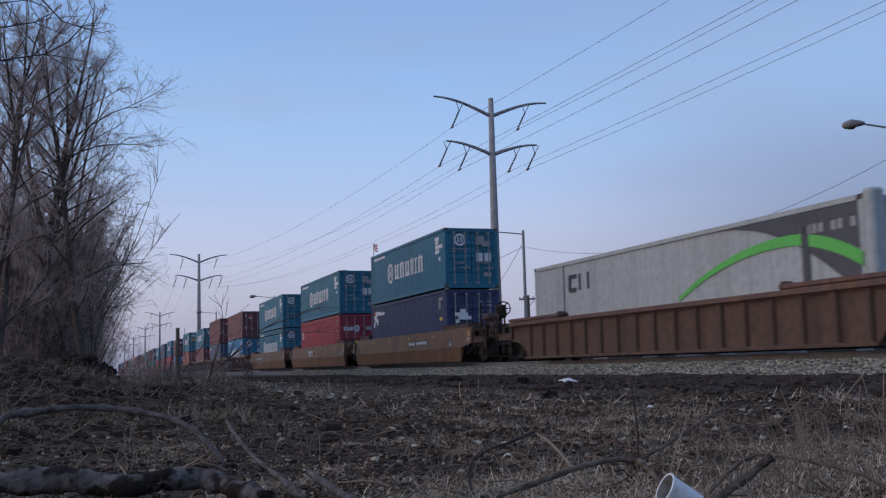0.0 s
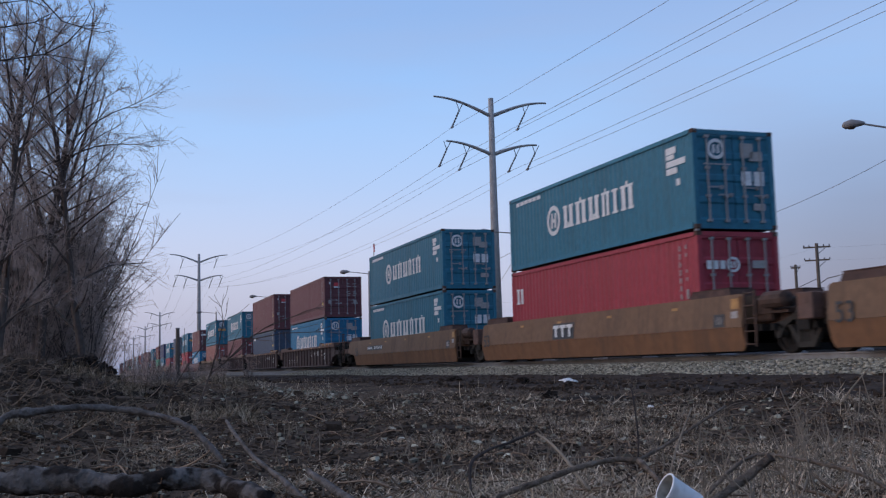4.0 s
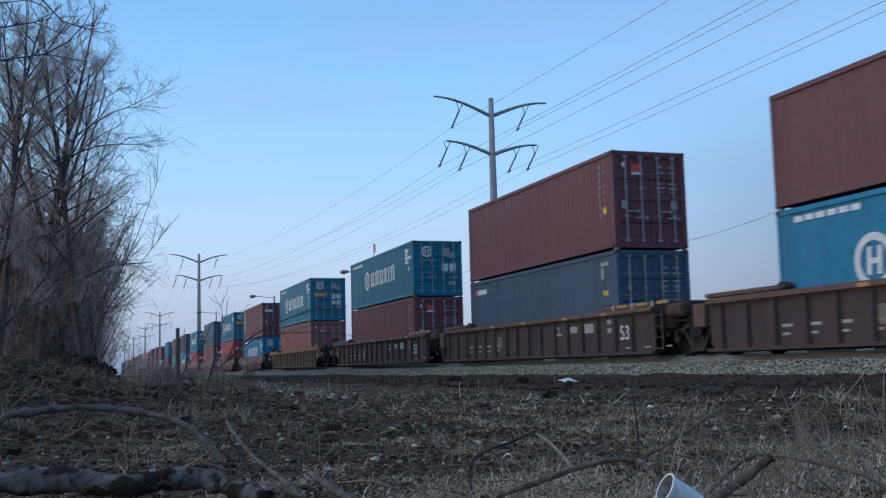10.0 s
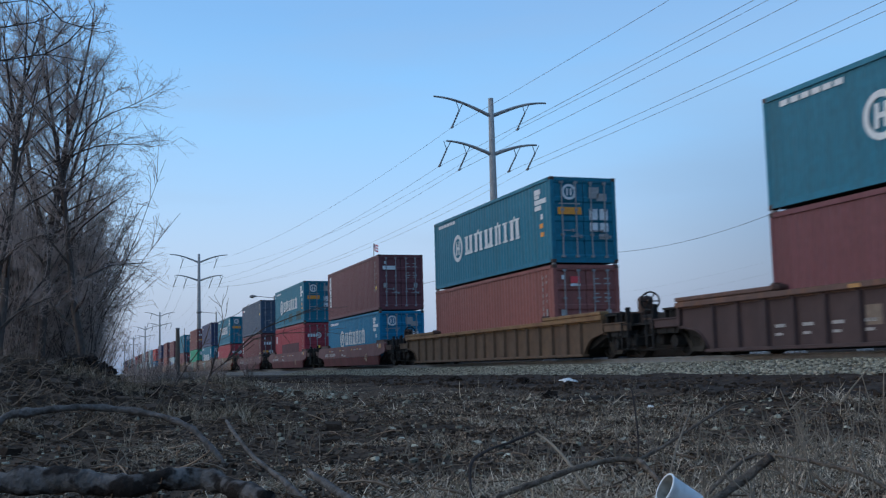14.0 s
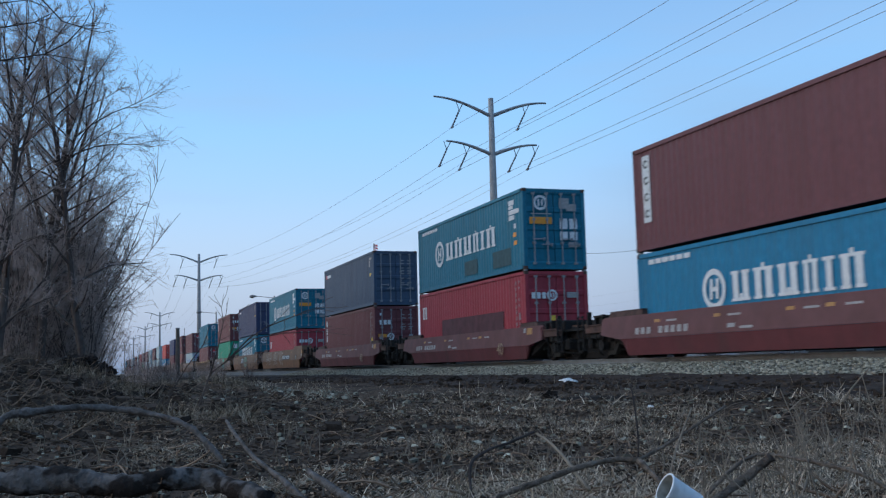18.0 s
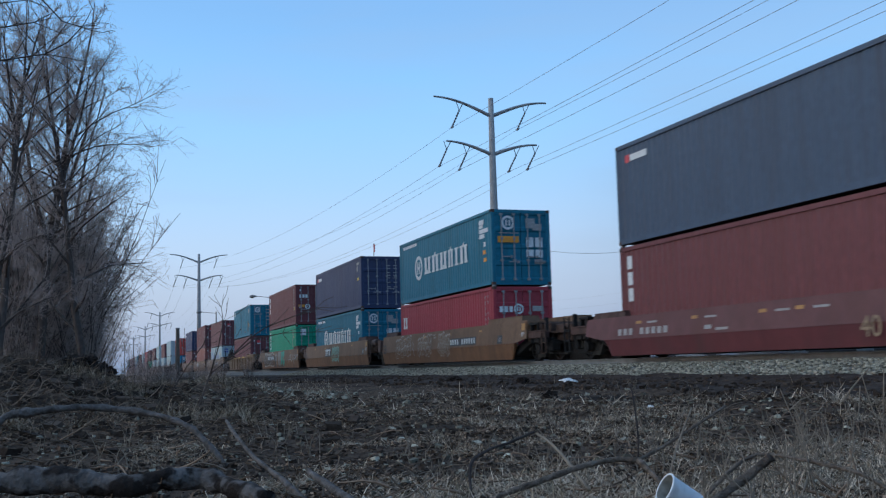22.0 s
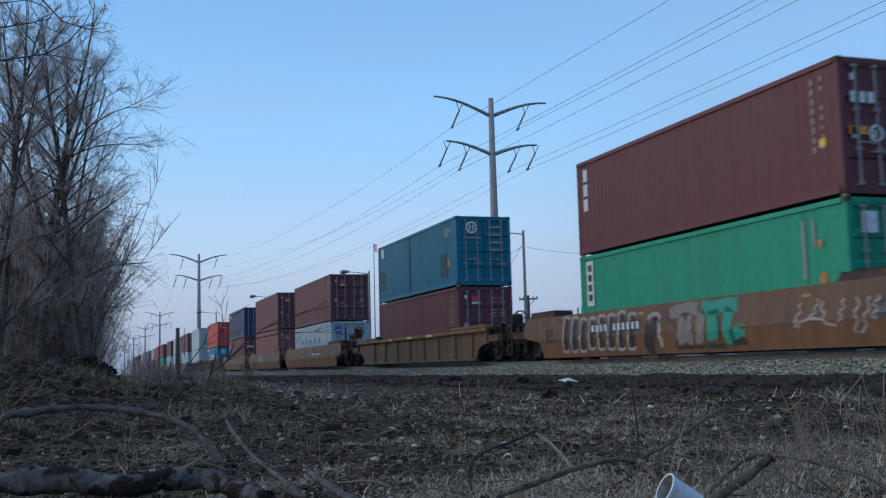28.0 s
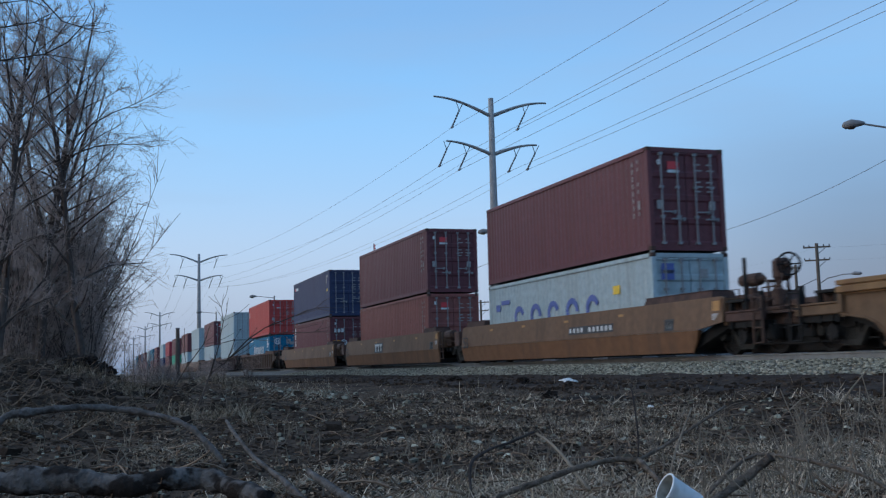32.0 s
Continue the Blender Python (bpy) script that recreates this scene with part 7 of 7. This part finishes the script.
def bough(name, pts, r0, r1, material, label, cat="branch", sides=9, knobs=0.12, seed=1, group="fallen branches"):
    """A lying branch: smooth bent tube with a lumpy bark surface."""
    rg = np.random.default_rng(seed)
    P = [Vector(p) for p in pts]
    fine = []
    for i in range(len(P) - 1):
        a, b, c, d = P[max(i - 1, 0)], P[i], P[i + 1], P[min(i + 2, len(P) - 1)]
        for k in range(5):
            t = k / 5
            fine.append(0.5 * ((2 * b) + (c - a) * t + (2 * a - 5 * b + 4 * c - d) * t * t + (3 * b - a - 3 * c + d) * t ** 3))
    fine.append(P[-1])
    rad = [(r0 + (r1 - r0) * i / (len(fine) - 1)) * (1 + knobs * rg.normal()) for i in range(len(fine))]
    bm = tube(bmesh.new(), fine, rad, sides)
    for v in bm.verts:
        v.co += noise.noise_vector(v.co * 60) * r0 * 0.12 + noise.noise_vector(v.co * 17) * r0 * 0.30
    ob = part(name, bm, material, None, smooth=True)
    tagged(ob, label, cat, group)
    return ob


bough("fallen_log", [(-2.989, -0.261, 0.080), (-2.948, -0.098, 0.086), (-2.9, 0.025, 0.082), (-2.847, 0.133, 0.068), (-2.841, 0.23, 0.082), (-2.831, 0.329, 0.074), (-2.723, 0.386, 0.056), (-2.614, 0.438, 0.040)],
      0.033, 0.022, LOGBARK, "grey weathered log with peeling bark on dead grass", "log", 14, 0.13, 2)
bough("fallen_branch", [(-4.187, -0.342, 0.03), (-4.192, -0.258, 0.195), (-4.198, -0.143, 0.222), (-4.2, -0.007, 0.232), (-4.196, 0.174, 0.219), (-4.087, 0.331, 0.181), (-3.978, 0.422, 0.129), (-3.867, 0.508, 0.02)],
      0.017, 0.009, GREYBARK, "grey bare branch arching over the brush", seed=3)
bough("fallen_branch", [(-3.867, 0.509, 0.176), (-3.361, 0.511, 0.101), (-2.951, 0.541, 0.05), (-2.743, 0.561, 0.015)], 0.006, 0.009, GREYBARK, "straight grey stick leaning into dead grass", seed=4)
bough("fallen_branch", [(-2.839, 0.589, 0.08), (-2.627, 0.623, 0.044), (-2.417, 0.639, 0.02)], 0.009, 0.011, GREYBARK, "short thick grey branch half sunk in litter", seed=5)
bough("fallen_branch", [(-2.577, 0.961, 0.0), (-2.673, 0.99, 0.086), (-2.703, 1.051, 0.121), (-2.724, 1.132, 0.14), (-2.745, 1.209, 0.162)], 0.0045, 0.0035, DARKBARK, "thin dark bent stick standing in litter", seed=6)
bough("fallen_branch", [(-2.742, 1.216, 0.157), (-2.63, 1.223, 0.122), (-2.46, 1.23, 0.03)], 0.0035, 0.005, PALEWOOD, "pale dry stick leaning on a dark one", seed=7)
bough("fallen_branch", [(-2.398, 0.868, 0.01), (-2.415, 0.962, 0.035), (-2.424, 1.071, 0.062), (-2.428, 1.181, 0.09), (-2.431, 1.286, 0.105), (-2.401, 1.341, 0.103)], 0.0065, 0.0075, BRANCHBARK, "grey forked branch lying on dead grass", seed=8)
bough("fallen_branch", [(-2.401, 1.341, 0.103), (-2.419, 1.41, 0.126), (-2.424, 1.498, 0.165), (-2.452, 1.64, 0.227)], 0.005, 0.003, BRANCHBARK, "thin upper fork of a grey branch", seed=9)
bough("fallen_branch", [(-2.401, 1.341, 0.103), (-2.418, 1.352, 0.179), (-2.449, 1.358, 0.278)], 0.003, 0.002, DARKBARK, "thin dark upright shoot of a grey branch", seed=10)
bough("fallen_branch", [(-2.401, 1.341, 0.103), (-2.248, 1.306, 0.07), (-2.146, 1.282, 0.02)], 0.007, 0.006, BRANCHBARK, "lower fork of a grey branch touching soil", seed=11)
bough("fallen_branch", [(-1.969, 1.188, 0.01), (-1.971, 1.28, 0.055), (-1.976, 1.362, 0.096), (-1.961, 1.418, 0.138)], 0.011, 0.009, BRANCHBARK, "stout dark broken branch end", seed=12)
bough("fallen_branch", [(-2.12, 1.325, 0.02), (-2.12, 1.417, 0.094), (-2.132, 1.488, 0.124), (-2.103, 1.529, 0.127), (-2.012, 1.567, 0.116), (-1.915, 1.607, 0.097), (-1.82, 1.64, 0.05)], 0.0045, 0.004, BRANCHBARK,
      "long thin grey stick across the grass", seed=13)
bough("grass_stalk", [(-1.993, 1.149, 0.0), (-2.012, 1.214, 0.156), (-2.034, 1.273, 0.246)], 0.0025, 0.0018, PALEWOOD, "single stiff straw-coloured stalk", "stalk", 6, 0.05, 14, "dry stalks")

# dry weeds standing in the grass
def weeds(name, spots, seed):
    """Thin dry stalks, each with a few drooping side stems."""
    rg = np.random.default_rng(seed)
    w = Wood()
    for x, y, h in spots:
        for _ in range(2 + int(rg.random() * 3)):
            an = rg.random() * math.tau
            p = np.array((x + rg.normal(0, 0.03), y + rg.normal(0, 0.03), rise(x, y) - 0.01))
            pts, d = wander(rg, p, np.array((math.cos(an) * 0.3, math.sin(an) * 0.3, 1.0)), h * (0.4 + 0.7 * rg.random()), 6, 0.12, -0.03)
            w.limb(pts, 0.0026, 0.0012, 4)
            for _k in range(2):
                q, _d = wander(rg, pts[2 + int(rg.random() * 4)], d + rg.normal(0, 0.7, 3), h * 0.25 * rg.random() + 0.02, 3, 0.2, -0.15)
                w.limb(q, 0.0018, 0.001, 3)
    ob = new(name, w.mesh(name, PALEWOOD))
    return tagged(ob, "dry straw-coloured weed stalks standing in dead grass", "weeds", kind="stuff")


wr = random.Random(12)
spots = []
for i in range(230):
    d, a = (2.3 + 2.8 * wr.random(), radians(30 + 13 * wr.random())) if i < 44 else (3.0 + 11 * wr.random() ** 1.4, radians(-4 + 48 * wr.random()))
    spots.append((-d * math.cos(a), d * math.sin(a), 0.06 + 0.12 * wr.random() ** 2 + (0.15 * wr.random() if i < 40 else 0)))
weeds("dry_weeds", spots, 40)

# tall bent stalks of dead grass
for i, run in enumerate(([(-2.237, 1.842, 0.234), (-2.224, 1.860, 0.267), (-2.193, 1.897, 0.322)],
                          [(-2.396, 2.044, 0.293), (-2.386, 2.053, 0.232), (-2.370, 2.065, 0.154), (-2.368, 2.062, 0.095)],
                          [(-2.618, 2.164, 0.211), (-2.610, 2.165, 0.107), (-2.597, 2.168, 0.011)],
                          [(-2.734, 2.417, 0.304), (-2.738, 2.403, 0.123), (-2.730, 2.384, -0.081)],
                          [(-2.210, 1.876, 0.275), (-2.213, 1.869, 0.209), (-2.218, 1.861, 0.187)],
                          [(-2.483, 1.932, 0.198), (-2.462, 1.958, 0.190), (-2.448, 1.967, 0.106), (-2.438, 1.970, 0.035)],
                          [(-2.746, 1.998, 0.177), (-2.726, 2.020, 0.133), (-2.710, 2.037, 0.094)],
                          [(-2.883, 2.226, 0.117), (-2.903, 2.195, 0.075), (-2.921, 2.167, 0.040)],
                          [(-2.221, 1.856, 0.170), (-2.236, 1.835, 0.142), (-2.248, 1.815, 0.104)],
                          [(-2.454, 1.962, 0.119), (-2.455, 1.949, 0.035), (-2.448, 1.945, -0.036)],
                          [(-2.667, 2.090, 0.068), (-2.667, 2.077, -0.016), (-2.667, 2.067, -0.067)],
                          [(-2.885, 2.203, -0.030), (-2.877, 2.201, -0.099)],
                          [(-2.442, 1.554, 0.178), (-2.444, 1.541, 0.104), (-2.448, 1.523, 0.036)],
                          [(-2.600, 1.764, 0.125), (-2.610, 1.742, 0.070), (-2.612, 1.734, 0.046)],
                          [(-2.738, 1.989, 0.022), (-2.723, 1.997, -0.043), (-2.714, 2.005, -0.069)],
                          [(-2.759, 2.373, 0.068), (-2.748, 2.374, -0.014), (-2.749, 2.360, -0.095)],
                          [(-2.234, 1.829, 0.082), (-2.226, 1.831, 0.028), (-2.227, 1.823, -0.005)])):
    bough("grass_stalk", run, 0.0034 if i == 0 else 0.0022 - 0.0004 * (i % 3), 0.0014, PALEWOOD, "tall bent straw-coloured grass stalk", "stalk", 5, 0.06, 50 + i, "dry stalks")

# foam cup
def cup():
    bm = bmesh.new()
    n = 28
    prof = [(0.0, 0.0), (0.029, 0.0), (0.031, 0.003), (0.044, 0.112), (0.047, 0.114), (0.047, 0.119), (0.044, 0.120), (0.0425, 0.118)]
    rows = []
    for r, z in prof:
        rows.append([bm.verts.new((r * math.cos(a * math.tau / n), r * math.sin(a * math.tau / n), z)) for a in range(n)] if r else [bm.verts.new((0, 0, z))])
    for p, q in zip(rows, rows[1:]):
        for a in range(n):
            b = (a + 1) % n
            if len(p) == 1:
                bm.faces.new((p[0], q[a], q[b]))
            elif len(q) == 1:
                bm.faces.new((p[a], p[b], q[0]))
            else:
                bm.faces.new((p[a], p[b], q[b], q[a]))
    bmesh.ops.recalc_face_normals(bm, faces=bm.faces[:])
    return bm


cp = part("foam_cup", cup(), FOAM, None, smooth=True)
CUP_AXIS = Vector((-0.12, -0.86, 0.45)).normalized()
cp.matrix_basis = Matrix.Translation(Vector((-1.897, 1.114, 0.097)) - CUP_AXIS * 0.08) @ CUP_AXIS.to_track_quat("Z", "Y").to_matrix().to_4x4() @ Matrix.Diagonal((0.70, 0.70, 0.66, 1))
def lining():
    bm = bmesh.new()
    n = 28
    rows = [[bm.verts.new((r * math.cos(a * math.tau / n), r * math.sin(a * math.tau / n), z)) for a in range(n)] for r, z in ((0.0425, 0.118), (0.041, 0.112), (0.028, 0.006))]
    for p, q in zip(rows, rows[1:]):
        for a in range(n):
            b = (a + 1) % n
            bm.faces.new((p[b], p[a], q[a], q[b]))
    bm.faces.new(rows[-1])
    return bm


# the shade within the cup is put into this greyer colour
part("inside", lining(), mat("shaded_foam", (0.27, 0.265, 0.235), rough=0.8, vary=0.25, grain=40, dirt=(0.16, 0.14, 0.11), dirt_amt=0.7, dirt_scale=30), cp, "inside of the cup, darkened in colour for its shade", smooth=True)
tagged(cp, "discarded white foam cup lying tipped among twigs", "cup")


def scrap(x, y, sx, sy, sz_, seed, label, material=PLASTIC, name="plastic_scrap"):
    bm = bmesh.new()
    rough = 0.35 if material is not PLASTIC else 0.0
    bmesh.ops.create_icosphere(bm, subdivisions=4 if rough else 3, radius=1.0)
    for v in bm.verts:
        k = 1 + rough * noise.noise(v.co * 9 + Vector((seed, 2, 0))) + rough * noise.noise(v.co * 4.5 + Vector((seed, 7, 0))) + 0.45 * noise.noise(v.co * 1.6 + Vector((seed, 0, 0))) + 0.2 * noise.noise(v.co * 4 + Vector((seed, 5, 0)))
        v.co = Vector((v.co.x * sx * k, v.co.y * sy * k, max(v.co.z, -0.5) * sz_ * k))
    ob = part(name, bm, material, None, at=pose(x, y, rise(x, y) + sz_ * 0.45, 0, 0, seed * 40))
    return tagged(ob, label, "litter" if material is PLASTIC else "clod")


scrap(-18.03, 8.66, 0.18, 0.12, 0.07, 1, "crumpled white plastic bag on the dark verge")
scrap(-2.74, 0.775, 0.018, 0.012, 0.008, 2, "small white scrap of plastic on the grass")
scrap(-2.05, 1.40, 0.016, 0.012, 0.008, 3, "small white scrap of plastic among twigs")
scrap(-6.93, 3.99, 0.05, 0.02, 0.012, 4, "pale flattened scrap of paper on soil")
for i, (x, w_) in enumerate([(-37.6, 0.49), (-31.0, 0.73), (-28.0, 1.16), (-26.3, 0.26), (-25.5, 0.37), (-22.7, 0.22), (-33.8, 0.39), (-42.3, 0.58)]):
    ob = scrap(x, MID + 3.45, w_, 0.16, 0.085, 30 + i, "pale flat slab lying beyond the rails", mat("pale_lump", (0.36, 0.35, 0.345), rough=0.9, vary=0.2, grain=9), "pale_stone")
    ob.matrix_basis = pose(x, MID + 3.45, 0.475, 0, 0, (i % 3) * 2)
CLOD = mat("root_clod", (0.028, 0.022, 0.019), rough=1.0, vary=0.4, grain=5, bump=1.0, bump_scale=30, spec=0.08)
for i, (x, y, s_) in enumerate(((-12.5, 0.9, 0.10), (-9.6, 0.3, 0.07), (-10.0, 4.6, 0.07), (-16.5, 7.1, 0.12), (-20.5, 7.3, 0.13))):
    scrap(x, y, s_ * 1.3, s_, s_ * 0.7, 10 + i, "dark uprooted clod of soil and roots", CLOD, "root_clod")

for i, (x, y, z, s_) in enumerate(((-11.90, 0.09, 0.46, 0.13), (-11.70, 0.23, 0.37, 0.12), (-12.20, -0.03, 0.49, 0.10), (-11.49, 0.34, 0.28, 0.09))):
    ob = scrap(x, y, s_ * 1.2, s_, s_ * 0.75, 60 + i, "black uprooted stump clump on the mound", CLOD, "root_clod")
    ob.matrix_basis = pose(x, y, z, 0, 0, i * 70)

# crumbs of soil over the near ground and the mound
pl, sz = [], []
rg = np.random.default_rng(77)
for i in range(26000):
    x, y, d = fan(rg, 1.9, 13, 1.3)
    pl.append((x, y, rise(x, y) + 0.001))
    sz.append((0.004 + 0.016 * rg.random() ** 3) * (0.7 + d / 7))
for i in range(5000):
    x, y = -12.0 + rg.normal(0, 2.6), -0.6 + rg.normal(0, 1.0)
    pl.append((x, y, rise(x, y) + 0.005))
    sz.append(0.015 + 0.11 * rg.random() ** 4)
tagged(heap("soil_crumbs", pl, sz, CRUMB, rg, 0.7), "crumbled dark soil strewn over the ground", "soil", kind="stuff")

# brush pile on the mound
bp_ = Wood()
rg = np.random.default_rng(31)
for _ in range(2600):
    x, y = -10.5 + rg.normal(0, 2.6), -0.5 + rg.normal(0, 0.9)
    a = rg.random() * math.tau
    p = np.array((x, y, rise(x, y) + 0.01))
    pts, _d = wander(rg, p, np.array((math.cos(a), math.sin(a), 0.1 + 0.35 * rg.random())), 0.08 + 0.42 * rg.random() ** 2, 4, 0.25, -0.06)
    bp_.limb(pts, 0.002 + 0.008 * rg.random() ** 4, 0.0015, 3)
bpo = new("brush_pile", bp_.mesh("brush_pile", STICK))
tagged(bpo, "tangled pile of grubbed-out dead brush", "brush", kind="stuff")


def sapling(name, label, runs, thick=0.012):
    w = Wood()
    rg = np.random.default_rng(len(runs) + int(thick * 1e4))
    for r0, pts in runs:
        P = [np.array(p, float) for p in pts]
        w.limb(P, r0, r0 * 0.4, 5)
        for _ in range(int(2 * len(P))):
            j = 1 + int(rg.random() * (len(P) - 1))
            d = P[j] - P[j - 1]
            q, _d = wander(rg, P[j], d / (np.linalg.norm(d) + 1e-6) + rg.normal(0, 0.5, 3), 0.10 + 0.25 * rg.random(), 3, 0.15, 0.02)
            w.limb(q, r0 * 0.35, 0.002, 3)
    ob = new(name, w.mesh(name, BARK))
    return tagged(ob, label, "sapling" if "sapling" in name else "tree")


sapling("bare_sapling", "thin leafless sapling bending over the grass",
        [(0.008, [(-8.94, 0.93, 0.0), (-8.939, 1.048, 0.336), (-8.923, 1.175, 0.435), (-8.897, 1.358, 0.618), (-8.875, 1.496, 0.71), (-8.833, 1.727, 0.8), (-8.794, 1.913, 0.868)]),
         (0.006, [(-8.939, 1.048, 0.336), (-8.932, 1.107, 0.53), (-8.926, 1.153, 0.763), (-8.928, 1.139, 0.881)]),
         (0.006, [(-8.92, 1.198, 0.458), (-8.89, 1.404, 0.617), (-8.85, 1.634, 0.66), (-8.8, 1.888, 0.664)])])
sapling("bare_sapling", "slender leafless sapling in the brush",
        [(0.006, [(-7.98, 0.60, 0.0), (-7.974, 0.644, 0.191), (-7.964, 0.763, 0.391), (-7.951, 0.883, 0.553), (-7.946, 0.932, 0.698)])], 0.011)
sapling("leaning_tree", "leafless tree close by with thin overhanging branches",
        [(0.07, [(-8.0, -3.4, -0.1), (-8.05, -3.2, 1.2), (-8.0, -2.9, 2.6), (-8.0, -2.6, 4.0)]),
         (0.009, [(-8.02, -2.95, 2.3), (-7.98, -1.6, 2.38), (-7.964, -0.759, 2.537), (-7.982, -0.54, 2.598), (-7.996, -0.239, 2.675), (-8.0, -0.086, 2.776), (-8.0, 0.011, 2.9)]),
         (0.0075, [(-8.0, -2.9, 2.6), (-7.97, -1.6, 2.72), (-7.963, -0.765, 2.807), (-7.984, -0.507, 2.851), (-7.994, -0.319, 2.904), (-7.998, -0.186, 2.993)]),
         (0.0075, [(-8.0, -2.65, 3.8), (-7.98, -1.4, 3.7), (-7.99, -0.4, 3.192), (-7.996, -0.264, 3.079), (-7.999, -0.127, 2.931), (-8.0, -0.009, 2.902), (-7.999, 0.117, 2.921)]),
         (0.0075, [(-8.0, -2.8, 3.0), (-7.98, -1.5, 2.95), (-7.97, -0.696, 2.989), (-7.984, -0.511, 3.031), (-7.992, -0.36, 3.069), (-7.997, -0.208, 3.171)])], 0.013)


# ---------------------------------------------------------------- what rolls
def motions():
    times = [0, 2, 4, 6, 8, 10, 12, 14, 16, 18, 20, 22, 24, 26, 28, 30, 32]
    for thing, u, z in RIDERS:
        walk(thing, [(t, on_track(lead(t) - u, z)) for t in times])
    step = 2 / FPS
    for wheel, u, x in WHEELS:
        base = wheel.matrix_basis.copy()
        rows = []
        near = [i for i in range(int(32 / step)) if -75 < lead(i * step) - u + x < 4]
        if not near:
            continue
        ticks = sorted({0, near[0], *near, near[-1] + 1, int(32 / step)})
        a0 = lead(near[0] * step)
        a1 = lead((near[-1] + 1) * step)
        for i in ticks:
            way = min(max(lead(i * step), a0), a1) - a0
            rows.append((i * step, base @ Matrix.Rotation(way / 0.4826, 4, "Y")))
        walk(wheel, rows)
    hung = flag.matrix_basis.copy()
    walk(flag, [(t, hung @ Matrix.Rotation(radians(9 * math.sin(t * 1.1) + 5 * math.sin(t * 2.7 + 1)), 4, "Z")) for t in range(33)])


motions()
